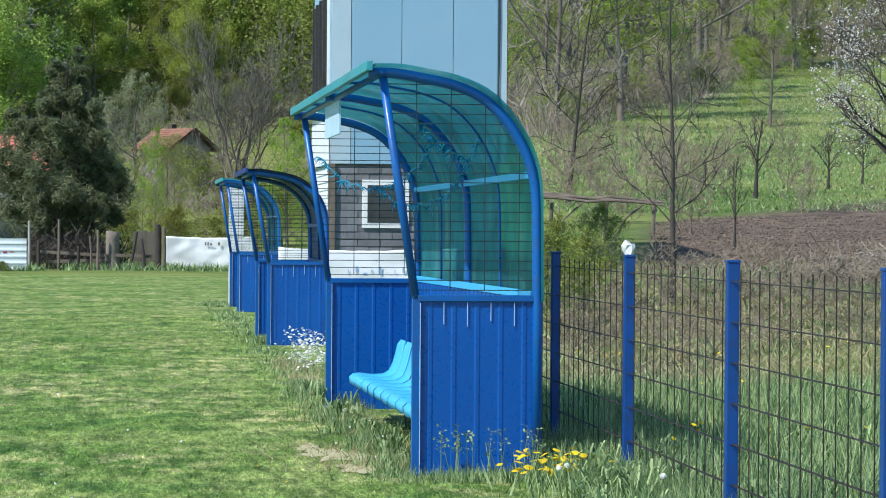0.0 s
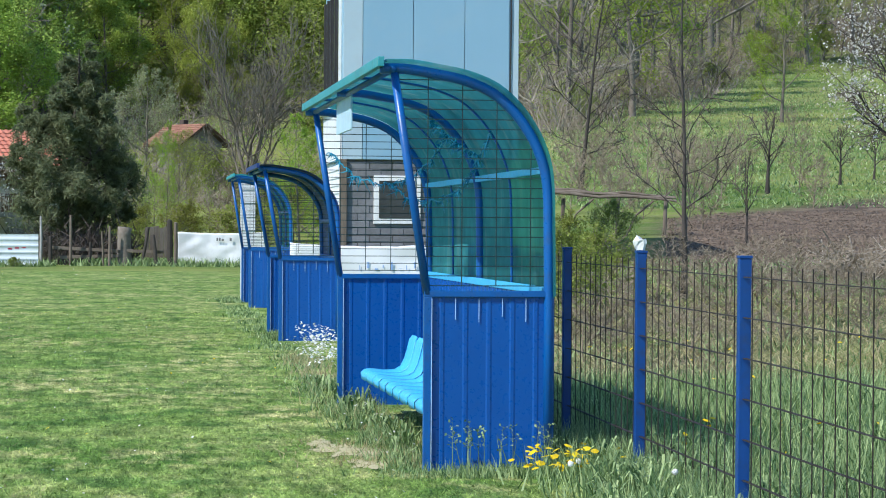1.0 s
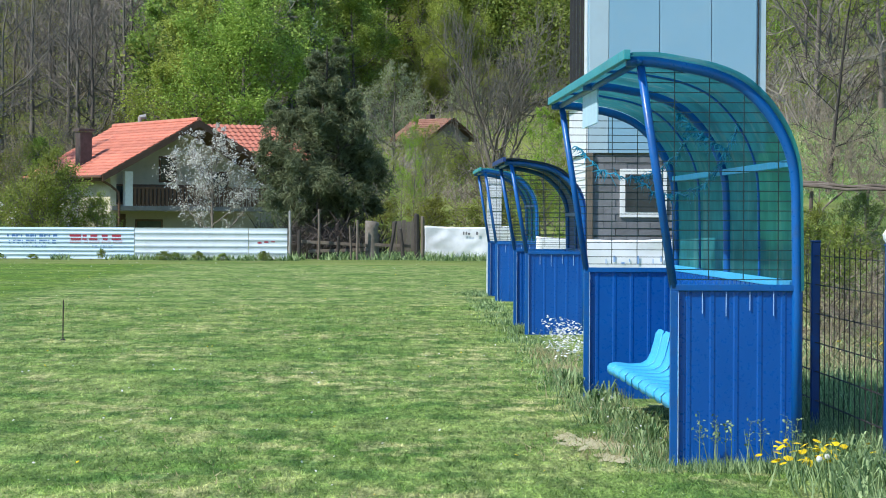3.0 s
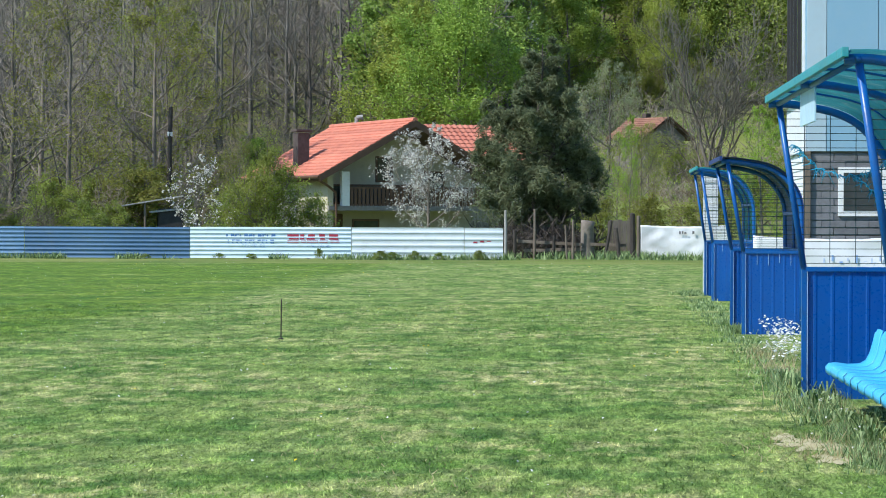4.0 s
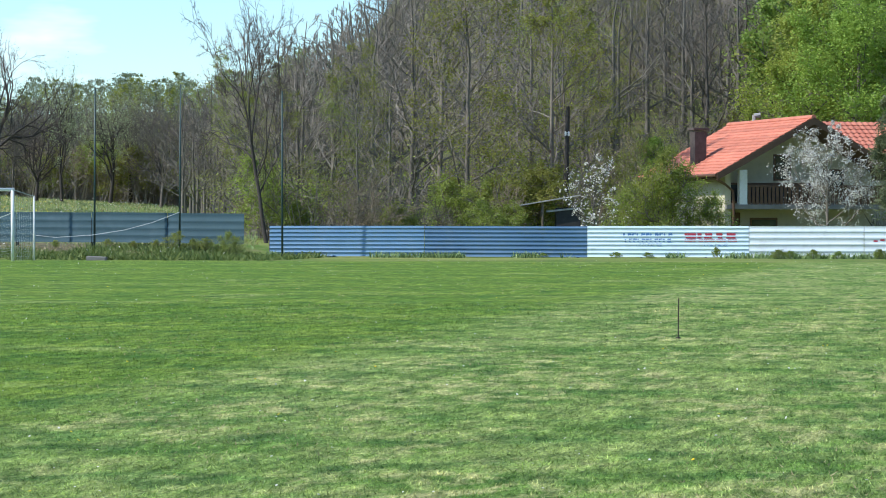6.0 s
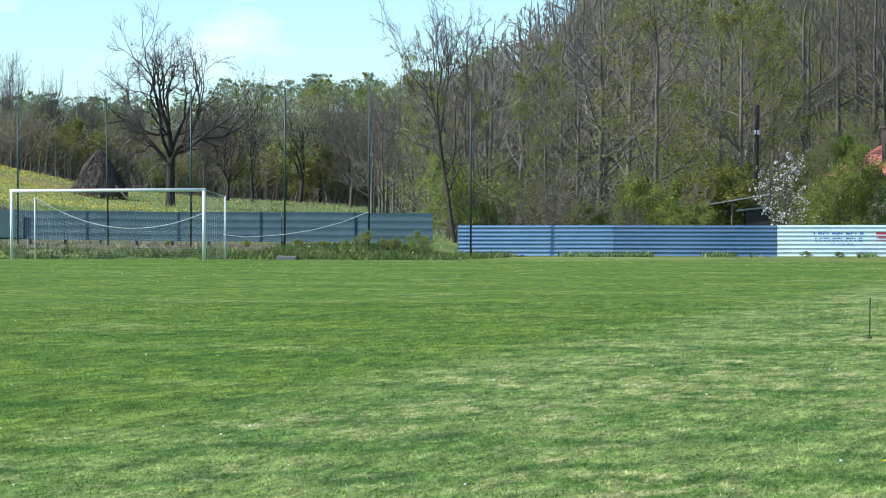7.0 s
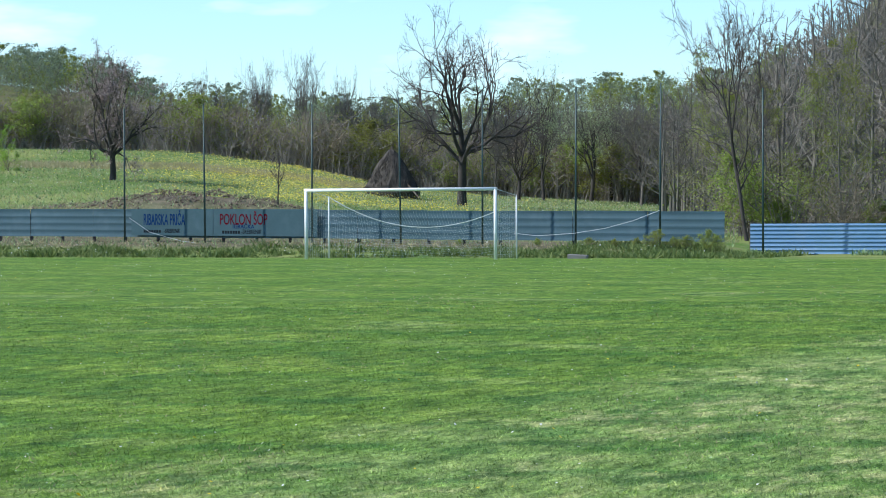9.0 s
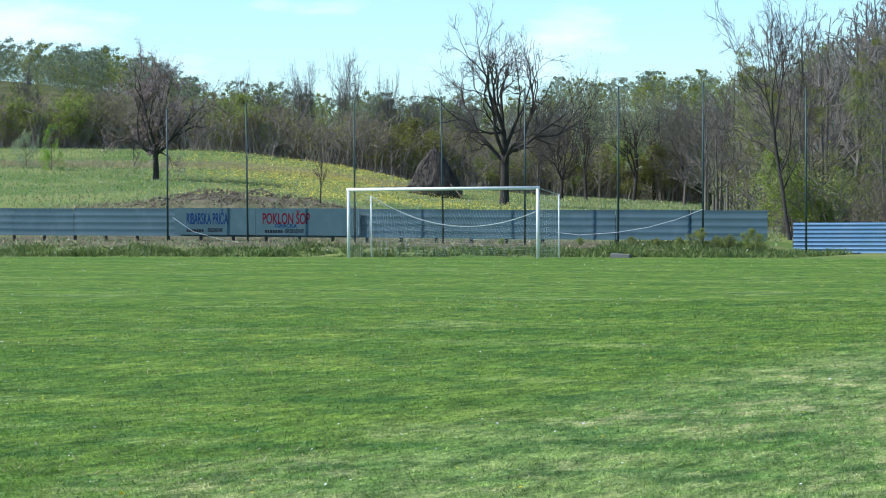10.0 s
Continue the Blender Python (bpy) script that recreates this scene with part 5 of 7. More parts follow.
kind_of_tree("green", "leafy_tree", "broad tree in dense fresh green leaf", "tree", (31, 32), BARK, TWIG_DARK, LEAF_GREEN, 44, 0.105, 0.6,
             r0=0.16, first=0.18, limbs=15, reach=0.4, up=0.6, subs=6, twigs=4, crown=0.8)
kind_of_tree("fresh", "leafy_tree", "broad tree in bright fresh green leaf above the house", "tree", (34, 35), BARK, TWIG, LEAF_FRESH, 60, 0.085, 0.66,
             r0=0.16, first=0.12, limbs=16, reach=0.42, up=0.6, subs=6, twigs=4, crown=0.8)
kind_of_tree("pale", "willow_tree", "rounded tree with pale grey-green leaves", "tree", (41,), BARK, TWIG, LEAF_PALE, 16, 0.085, 0.45,
             r0=0.14, first=0.12, limbs=16, reach=0.42, up=0.8, subs=6, twigs=4)
kind_of_tree("walnut", "bare_walnut_tree", "large spreading leafless tree with dark crooked limbs", "tree", (70, 68), BARK_DARK, TWIG_DARK,
             shape=forked, r0=0.23, trunk=2.2, limbs=8, spread=1.3, levels=6, limb=1.9, laterals=1, rise=0.02, crook=0.15, low=0.35, width=9.4, twig_r=0.008)
kind_of_tree("leaning", "bare_tree", "leaning leafless tree with a wide spray of fine twigs", "tree", (57,), BARK_DARK, TWIG_DARK,
             shape=forked, r0=0.075, trunk=4.4, limbs=7, spread=1.1, levels=6, limb=2.1, laterals=1, rise=0.0, crook=0.15, low=0.6, width=6.5, twig_r=0.007)
kind_of_tree("willow", "willow_tree", "tall forked tree with thin pale green leaves", "tree", (44, 45), BARK_DARK, TWIG_MID, LEAF_PALE, 5, 0.07, 0.5,
             shape=forked, r0=0.16, trunk=2.0, limbs=5, spread=0.4, levels=5, limb=2.4, laterals=1, rise=0.08, low=0.3, width=5.0, twig_r=0.01)
kind_of_tree("pink", "fruit_tree", "leaning fruit tree with dull pink blossom", "tree", (61,), BARK_DARK, TWIG_DARK, BLOSSOM_PINK, 6, 0.065, 0.3,
             shape=forked, r0=0.26, trunk=2.0, limbs=8, spread=1.4, levels=6, limb=2.0, laterals=1, rise=0.0, crook=0.16, low=0.3, width=9.6, twig_r=0.011)
kind_of_tree("blossom", "blossom_tree", "fruit tree covered in white blossom beside the house", "tree", (71,), BARK, TWIG, BLOSSOM, 8, 0.085, 0.3,
             r0=0.14, first=0.08, limbs=18, reach=0.48, up=0.9, subs=7, twigs=5, twig_r=0.014)
kind_of_tree("thin_blossom", "blossom_tree", "broad tree in thin white blossom on the slope", "tree", (73,), BARK_DARK, TWIG_DARK, BLOSSOM, 3, 0.062, 0.2,
             r0=0.16, first=0.1, limbs=24, reach=0.52, up=0.7, subs=10, twigs=6, twig_r=0.013)
kind_of_tree("sparse_blossom", "blossom_tree", "small fruit tree in thin white blossom", "tree", (75,), BARK, TWIG_MID, BLOSSOM, 2, 0.17, 0.3,
             r0=0.14, first=0.06, limbs=14, reach=0.5, up=0.9, subs=5, twigs=4, twig_r=0.016)
kind_of_tree("orchard", "orchard_tree", "small pruned leafless orchard tree on the slope", "tree", (81, 82), BARK_DARK, TWIG_DARK,
             r0=0.3, first=0.28, limbs=12, reach=0.5, up=1.0, subs=7, twigs=5, twig_r=0.03, crook=0.05)
kind_of_tree("bush", "bush", "tangled bush in first olive leaf", "bush", (91, 92), BARK, TWIG, LEAF_OLIVE, 9, 0.17, 0.55,
             r0=0.12, first=0.04, limbs=20, reach=0.62, up=0.85, subs=6, twigs=5, twig_r=0.03, crook=0.06)
kind_of_tree("thicket", "bush", "dense green bush in fresh leaf", "bush", (95, 96), BARK, TWIG, LEAF_GREEN, 13, 0.22, 0.55,
             r0=0.12, first=0.04, limbs=20, reach=0.6, up=0.8, subs=6, twigs=4, twig_r=0.03, crook=0.06)
kind_of_tree("scrub", "bush", "bare grey-brown scrub in the grass", "bush", (98, 99), SCRUB, SCRUB, None, 0, 0.3, 0.3,
             r0=0.1, first=0.03, limbs=22, reach=0.62, up=0.9, subs=7, twigs=5, twig_r=0.028, crook=0.07)
kind_of_tree("conifer", "conifer_tree", "tall dark green conifer with a dense ragged crown", "tree", (101,), BARK_DARK, TWIG_DARK, NEEDLE, 46, 0.05, 0.3, long=7.0,
             r0=0.2, first=0.1, limbs=40, reach=0.34, up=0.3, subs=7, twigs=4, twig_r=0.02, droop=0.02, cone=True)
kind_of_tree("dark", "leafy_tree", "dark green tree in the edge of the wood", "tree", (111, 112), BARK_DARK, TWIG_DARK, LEAF_GREEN, 22, 0.15, 0.5,
             r0=0.15, first=0.08, limbs=15, reach=0.36, up=0.7, subs=6, twigs=4)

# single trees behind the end fences
plant("pink", 30.2, 160, up_to(30.2, 160, 3.75), 0.9, 0, lean=6)
plant("walnut", 22.55, 165, up_to(22.55, 165, 4.62), 1.0, 200, pick=0)
plant("willow", 20.75, 196, up_to(20.75, 196, 3.35), 0.8)
plant("willow", 19.7, 200, up_to(19.7, 200, 2.95), 1.1)
plant("willow", 19.25, 204, up_to(19.25, 204, 2.9), 1.0)
plant("walnut", 21.3, 190, up_to(21.3, 190, 2.5), 0.8, 40, pick=1, label="dark leafless tree with a dense round crown")
plant("walnut", 18.6, 196, up_to(18.6, 196, 2.8), 0.7, 80, pick=0, label="grey leafless tree at the edge of the meadow")
plant("dead", 19.2, 206, up_to(19.2, 206, 2.7), 0.9)
plant("dead", 18.6, 190, up_to(18.6, 190, 2.7), 0.9)
plant("dead", 21.8, 188, up_to(21.8, 188, 2.6), 0.9)
plant("dead", 17.8, 180, up_to(17.8, 180, 2.8), 0.9)
plant("leaning", 16.3, 112, up_to(16.3, 112, 5.25), 1.0, 0, lean=-11)
plant("bud", 15.9, 118, up_to(15.9, 118, 3.0), 0.9)
plant("orchard", 26.6, 125, 2.6, 0.5)
plant("spring", 32.45, 168, 4.2, 0.75, sink=1.3, label="small rounded bush in yellow-green leaf on the meadow")
plant("pale", 33.0, 172, 3.6, 0.75, sink=1.1, label="small pale bush on the meadow")
for az, h in ((20.9, 0.35), (19.75, 0.4), (18.7, 0.4), (18.3, 0.7), (17.9, 0.5), (17.6, 0.6), (19.2, 0.35), (22.6, 0.3), (17.1, 0.9)):
    plant("bush", az, 93.4 / math.cos(radians(az)), h, 1.2, group="bushes on the bank behind the goal", label="low green bush in the weeds of the bank")
for az, el in ((28.9, 2.9), (28.3, 3.3), (27.0, 3.5), (26.9, 3.1), (26.0, 3.7), (25.1, 3.3), (24.4, 2.9), (27.9, 3.0), (23.4, 3.0), (33.0, 3.4), (32.8, 3.0)):
    plant("dead", az, 214, up_to(az, 214, el), 0.55)

for az, h, w in ((6.41, 0.42, 0.8), (5.05, 0.34, 1.6), (4.8, 0.3, 1.5), (4.3, 0.34, 1.3), (3.75, 0.28, 1.6), (2.88, 0.36, 1.3), (8.6, 0.24, 1.8), (7.9, 0.22, 1.8), (10.2, 0.2, 1.8)):
    plant("thicket", az, 95.4 / math.cos(radians(az)), h, w, group="weed clumps along the boundary fence", label="low dark green weed clump against the fence")

# by the house and the gap in the fence
plant("conifer", 1.62, 104, up_to(1.62, 104, 3.95), 0.95, 40)
plant("blossom", 4.0, 108, up_to(4.0, 108, 2.1), 1.05)
plant("sparse_blossom", 9.1, 104, up_to(9.1, 104, 1.4), 0.9, label="small fruit tree in thin white blossom")
plant("bush", 7.45, 106, up_to(7.45, 106, 1.15), 1.0)
plant("bush", 6.5, 107, up_to(6.5, 107, 0.6), 1.0)
plant("bush", 8.2, 108, up_to(8.2, 108, 0.75), 0.9)
plant("bud", 7.55, 107, up_to(7.55, 107, 2.1), 0.75)
plant("bud", 8.15, 110, up_to(8.15, 110, 2.0), 0.7)
plant("spring", 7.75, 106, up_to(7.75, 106, 1.3), 0.8)
plant("bush", 7.72, 105, up_to(7.72, 105, 1.5), 0.65)
plant("pale", 0.0, 160, up_to(0.0, 160, 3.5), 0.85)
plant("pale", -1.6, 178, up_to(-1.6, 178, 3.3), 0.8)
plant("bush", -2.6, 140, 3.0, 1.2)
plant("bud", -0.85, 142, up_to(-0.85, 142, 2.15), 0.8)
plant("bush", -1.5, 150, 3.4, 1.2)
plant("scrub", -2.0, 148, 3.4, 1.2)
plant("scrub", -0.6, 136, 3.2, 1.2)
plant("scrub", -1.9, 132, 3.0, 1.3)
plant("bush", -3.2, 128, 3.4, 1.2)
plant("scrub", 0.5, 130, 2.8, 1.2)
plant("spring", -0.4, 118, up_to(-0.4, 118, 2.3), 0.5)
plant("bud", -0.65, 120, up_to(-0.65, 120, 2.1), 0.9)
plant("bud", -0.15, 121, up_to(-0.15, 121, 1.9), 0.9)
plant("bush", -0.9, 116, 2.6, 1.1)
plant("bush", 0.3, 112, 2.4, 1.0)
plant("scrub", -1.6, 118, 2.6, 1.2)
plant("dead", -2.4, 120, up_to(-2.4, 120, 4.9), 1.0, 90, pick=0, label="large leafless tree with a rounded crown of fine twigs")
plant("spring", -3.35, 90, up_to(-3.35, 90, 2.5), 0.8)
plant("spring", -3.8, 96, up_to(-3.8, 96, 2.3), 0.8)
plant("bush", -2.2, 112, 2.8, 1.2)
plant("fresh", 4.4, 158, up_to(4.4, 158, 4.75), 1.0, pick=0)
plant("fresh", 3.4, 154, up_to(3.4, 154, 4.9), 1.05, pick=1)
plant("green", 2.2, 176, up_to(2.2, 176, 4.6), 0.95)
plant("fresh", 0.9, 186, up_to(0.9, 186, 5.2), 0.9, pick=0)
plant("fresh", -1.3, 188, up_to(-1.3, 188, 5.0), 0.9, pick=1)

# the slope beyond the wire fence
plant("slender", -11.8, 38, up_to(-11.8, 38, 6.6), 0.75, 30, pick=0)
plant("slender", -9.5, 66, up_to(-9.5, 66, 6.6), 0.8, lean=7, pick=1, label="leaning dark leafless tree beyond the rack")
plant("orchard", -13.6, 68, up_to(-13.6, 68, 2.75), 0.8, group="orchard trees on the slope")
plant("orchard", -15.17, 72, up_to(-15.17, 72, 2.5), 0.75, group="orchard trees on the slope")
plant("orchard", -15.9, 74, up_to(-15.9, 74, 2.45), 0.75, group="orchard trees on the slope")
for az, d, h in ((-13.0, 30, 0.7), (-14.5, 33, 0.8), (-16.0, 31, 0.7), (-11.0, 31, 0.8), (-12.2, 36, 0.9), (-13.8, 38, 0.9), (-15.3, 37, 0.9), (-9.6, 29, 0.8), (-10.4, 41, 0.9), (-16.6, 36, 0.9),
                 (-11.6, 33, 0.9), (-12.8, 34, 1.0), (-14.2, 35, 1.1), (-15.0, 34, 1.0), (-15.8, 34, 0.9), (-10.2, 34, 1.0), (-13.4, 36, 1.0), (-11.2, 38, 1.1), (-16.2, 39, 0.8), (-14.0, 31, 0.6), (-12.0, 30, 0.6), (-10.2, 30, 0.7)):
    plant("scrub", az, d, h, 1.5, group="scrub beyond the wire fence")
plant("orchard", -13.15, 50, up_to(-13.15, 50, 1.8), 0.45, group="orchard trees on the slope", label="thin leafless sapling at the edge of the field")
plant("spring", -13.9, 112, up_to(-13.9, 112, 5.6), 1.0)
plant("thin_blossom", -16.75, 62, up_to(-16.75, 62, 6.8), 0.85, label="broad tree in thin white blossom on the slope")
for az, d, h in ((-9.2, 36, 1.4), (-9.9, 38, 1.3), (-9.3, 45, 1.2), (-10.2, 48, 1.0)):
    plant("bush", az, d, h, 0.9)
for az, d, h in ((-10.6, 62, 1.2), (-11.4, 66, 1.5), (-12.3, 70, 1.4), (-10.0, 72, 1.5), (-12.9, 72, 1.4), (-9.4, 80, 1.8), (-14.2, 92, 1.6), (-10.9, 58, 1.0), (-12.2, 54, 1.2), (-11.6, 76, 1.8), (-10.4, 80, 1.6), (-14.6, 62, 1.3),
                  (-9.3, 60, 1.6), (-9.8, 66, 1.9), (-10.3, 58, 1.5), (-11.0, 70, 2.0), (-12.0, 62, 1.7), (-12.6, 66, 1.6), (-13.0, 78, 1.6), (-9.5, 72, 2.0), (-11.8, 72, 1.9), (-14.3, 70, 1.5)):
    plant("scrub", az, d, h, 1.0)

# the wooded hill: trees that can be told apart
hill_rng = random.Random(11)


def wood_edge(az):
    """Where the wood begins."""
    return rung(((-17, 188), (-15, 176), (-13.5, 160), (-11.9, 128), (-9.25, 100), (-7.5, 104), (-5, 150), (-3.2, 190), (1.2, 192), (2, 168), (8, 158), (9.5, 122), (15, 112), (16.5, 120), (17.5, 150)), az)


planted = []
for i in range(5000):
    az = hill_rng.uniform(-18, 17.6)
    near = wood_edge(az)
    d = near + (hill_rng.random() ** 1.3) * 120
    p = spot(az, d)
    if len(planted) >= 300 or any((p.x - q[0]) ** 2 + (p.y - q[1]) ** 2 < 24 for q in planted):
        continue
    planted.append((p.x, p.y))
    k = hill_rng.random()
    if az > 9:
        key = ("bud" if k < 0.5 else "bare" if k < 0.92 or az > 13 else "spring") if d < near + 40 else ("bare" if k < 0.88 else "bud")
    elif az > 5:
        key = "bare" if k < 0.94 else "bud"
    elif az > -5:
        key = "green" if k < 0.4 else "dark" if k < 0.6 else "bare" if k < 0.8 else "spring"
    else:
        if k > 0.7:
            continue
        key = "bare" if k < 0.28 else "bud" if k < 0.58 else "spring"
    plant(key, az, d, hill_rng.uniform(9.5, 14.5) * (0.8 if az > 14 else 1), hill_rng.uniform(0.8, 1.15), group="trees of the wooded hill")

# undergrowth at the foot of the wood
for i in range(70):
    az = hill_rng.uniform(-8, 17)
    d = wood_edge(az) - hill_rng.uniform(-6, 5)
    plant(hill_rng.choice(("bush", "bush", "scrub", "thicket") if az < 13 else ("bush", "scrub", "scrub", "scrub")), az, d, hill_rng.uniform(1.8, 4.0), hill_rng.uniform(0.8, 1.2), group="undergrowth of the wood")

for i in range(44):
    az = -17.5 + 10.5 * (i + hill_rng.random()) / 44
    d = wood_edge(az) + hill_rng.uniform(0, 14)
    plant(hill_rng.choice(("bush", "scrub", "scrub")), az, d, hill_rng.uniform(1.3, 3.0), hill_rng.uniform(0.9, 1.3), group="undergrowth of the wood")

# the tree line beyond the meadow
def line_el(az):
    return rung(((17, 2.75), (19, 2.75), (22, 2.75), (25.7, 2.75), (28, 2.8), (30, 2.6), (33.5, 2.6)), az)


for i in range(60):
    az = 16.8 + 18.5 * (i + hill_rng.random()) / 60
    d = hill_rng.uniform(208, 238)
    key = hill_rng.choice(("dead", "bare", "dead", "bud", "dead", "willow", "bud", "bare", "bare")) if az < 27 else hill_rng.choice(("dead", "bud", "spring", "bud", "bare", "bare")) if az < 31 else hill_rng.choice(("dark", "bud", "spring", "spring", "willow"))
    el = line_el(az) * hill_rng.uniform(0.72, 1.0)
    plant(key, az, d, up_to(az, d, el), hill_rng.uniform(0.8, 1.2) * (1.2 if key == "bush" else 1), group="trees beyond the meadow")
for i in range(64):
    az = 17.2 + 17.5 * (i + hill_rng.random()) / 64
    plant(hill_rng.choice(("scrub", "scrub", "bush")), az, hill_rng.uniform(203, 210), hill_rng.uniform(3.0, 5.2), 1.25, group="trees beyond the meadow")


def far_woods():
    """The woods farther up and away, too many to count."""
    rng = random.Random(5)
    simple = []
    for sd, leaves in ((201, 0), (202, 0), (203, 6), (204, 12), (205, 12), (206, 12)):
        r, wood, sprigs, buds = grow(sd, r0=0.15, first=0.15, limbs=11, reach=0.36, up=0.75, subs=5, twigs=3, fine=0, twig_r=0.018)
        simple.append((join_arrays([(wood[0], wood[1]), (sprigs[0], np.array([list(f) + [f[-1]] * (4 - len(f)) for f in sprigs[1]]))]),
                       leaf_mesh(r, scatter(r, buds, leaves, 0.6), 0.17) if leaves else None))
    slight = []
    for sd, leaves in ((211, 0), (212, 0), (213, 9), (214, 18), (215, 18), (216, 18)):
        r, wood, sprigs, buds = grow(sd, r0=0.15, first=0.04, limbs=10, reach=0.5, up=0.6, subs=3, twigs=2, fine=0, twig_r=0.045)
        slight.append(((sprigs[0], np.array([list(f) + [f[-1]] * (4 - len(f)) for f in sprigs[1]])),
                       leaf_mesh(r, scatter(r, buds, leaves, 0.95), 0.26) if leaves else None))
    vs, fs, ids, k = [], [], [], 0

    def drop(az, d, h, choice):
        nonlocal k
        p = spot(az, d)
        wood, leaf = (simple if d < 320 else slight)[choice]
        a, s = rng.uniform(0, 6.28), h / 10
        m = np.array([[math.cos(a), -math.sin(a), 0], [math.sin(a), math.cos(a), 0], [0, 0, 1]]) * s
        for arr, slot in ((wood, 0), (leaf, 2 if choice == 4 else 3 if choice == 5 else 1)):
            if arr is None:
                continue
            v = np.asarray(arr[0]) @ m.T + np.array([p.x, p.y, p.z])
            vs.append(v)
            f = np.asarray(arr[1])
            three = f[:, 2] == f[:, 3]
            for g in (f[~three], f[three][:, :3]):
                if len(g):
                    fs.append(g + k)
                    ids.append(slot)
            k += len(v)

    for i in range(250):
        az = rng.uniform(-18, 17)
        d = wood_edge(az) + rng.uniform(12, 230)
        drop(az, d, rng.uniform(10, 15) * (0.75 if az > 13 else 1), rng.choice((0, 1, 0, 1, 2) if az > 5 else (2, 0, 2, 3, 1) if az < -6 else (2, 3, 4, 4)))
    for i in range(70):
        az = rng.uniform(3.5, 11)
        drop(az, wood_edge(az) + rng.uniform(5, 120), rng.uniform(9, 13), rng.choice((0, 1)))
    for i in range(60):
        az = rng.uniform(-5, 5)
        drop(az, wood_edge(az) + rng.uniform(0, 90), rng.uniform(8, 12), rng.choice((3, 4, 5)))
    for i in range(80):
        az = rng.uniform(13.6, 18.2)
        d = rng.uniform(135, 205)
        drop(az, d, max(3.0, up_to(az, d, rung(((13.6, 5.4), (14.6, 4.7), (15.4, 3.9), (17.2, 2.75), (18.2, 2.6)), az) * rng.uniform(0.8, 1.0))), rng.choice((0, 1)))
    for i in range(250):
        az = rng.uniform(16.5, 36)
        d = rng.uniform(212, 300)
        drop(az, d, max(2.5, up_to(az, d, line_el(az) * rng.uniform(0.7, 0.95))), rng.choice((0, 1, 2, 0, 1, 2) if az < 28 else (0, 2, 3, 2, 3)))
    for i in range(160):
        az = rng.uniform(15.5, 36)
        drop(az, rng.uniform(500, 760), rng.uniform(5, 8), rng.choice((2, 3, 3, 3)))
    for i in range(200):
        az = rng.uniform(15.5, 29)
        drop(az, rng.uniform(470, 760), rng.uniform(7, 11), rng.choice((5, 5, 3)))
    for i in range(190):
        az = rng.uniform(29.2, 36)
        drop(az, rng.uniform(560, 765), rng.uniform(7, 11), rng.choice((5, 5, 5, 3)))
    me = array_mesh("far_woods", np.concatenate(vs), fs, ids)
    for mt in (TWIG_MID, LEAF_OLIVE, LEAF_GREEN, LEAF_HAZED):
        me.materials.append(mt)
    ob = new("far_woods", me)
    return tagged(ob, "distant mixed spring woods on the hills", "woods", kind="stuff")


far_woods()


def brush(name, n, az0, az1, near, deep, high, mat, label, seed, leaf=None, each=1, size=0.2):
    """Dense bare undergrowth: clumps of thin stems, with a few leaves."""
    rng = np.random.default_rng(seed)
    az, cl = rng.uniform(az0, az1, n // 9), []
    p0, p1, ends = [], [], []
    for a in az:
        base = np.array(spot(a, near(a) + rng.uniform(0, deep)))
        tall = rng.uniform(*high)
        for k in range(9):
            b = base + np.array([rng.normal(0, 0.5), rng.normal(0, 0.5), -0.2])
            e = b + np.array([rng.normal(0, 0.28) * tall, rng.normal(0, 0.28) * tall, tall * rng.uniform(0.5, 1.0)])
            p0.append(b), p1.append(e)
            for j in range(2):
                q = b + (e - b) * rng.uniform(0.3, 0.85)
                f = q + np.array([rng.normal(0, 0.22) * tall, rng.normal(0, 0.22) * tall, tall * rng.uniform(0.1, 0.35)])
                p0.append(q), p1.append(f)
                ends.append(f)
    r = rng.uniform(0.018, 0.036, len(p0))
    me = to_data(name, bars_mesh(p0, p1, r, np.zeros(len(r)), 3), mat)
    tagged(new(name, me), label, "undergrowth", kind="stuff")
    if leaf:
        spots = np.repeat(np.array(ends), each, axis=0)
        me = to_data("brush_leaves", leaf_mesh(rng, spots + rng.normal(0, 0.35, spots.shape), size), leaf)
        tagged(new("brush_leaves", me), "first leaves on the undergrowth", "undergrowth", kind="stuff")


brush("undergrowth", 6500, 15.5, 35.5, lambda a: 202, 16, (2.0, 5.5), TWIG, "dense bare undergrowth under the trees beyond the meadow", 61, LEAF_OLIVE, 3, 0.11)
brush("undergrowth", 1500, -18, -7, lambda a: wood_edge(a) + 2, 45, (1.5, 3.6), TWIG, "grey brush along the edge of the wood on the slope", 62, LEAF_OLIVE, 4, 0.07)
brush("undergrowth", 3500, 5.0, 17.5, lambda a: wood_edge(a), 70, (2.0, 5.0), TWIG_MID, "bare brush between the trees of the hill", 63, LEAF_OLIVE, 3, 0.09)
brush("undergrowth", 2400, -4.5, 5.0, lambda a: max(126, wood_edge(a) - 46), 44, (1.2, 3.2), TWIG, "pale scrub on the hillside behind the cottage", 64, LEAF_OLIVE, 3, 0.08)
# dark stems added in place of the shadow under the conifer
brush("undergrowth", 900, 0.7, 2.25, lambda a: 100.5, 7, (0.9, 2.3), TWIG_DARK, "dark stems added for the shade under the conifer", 65)


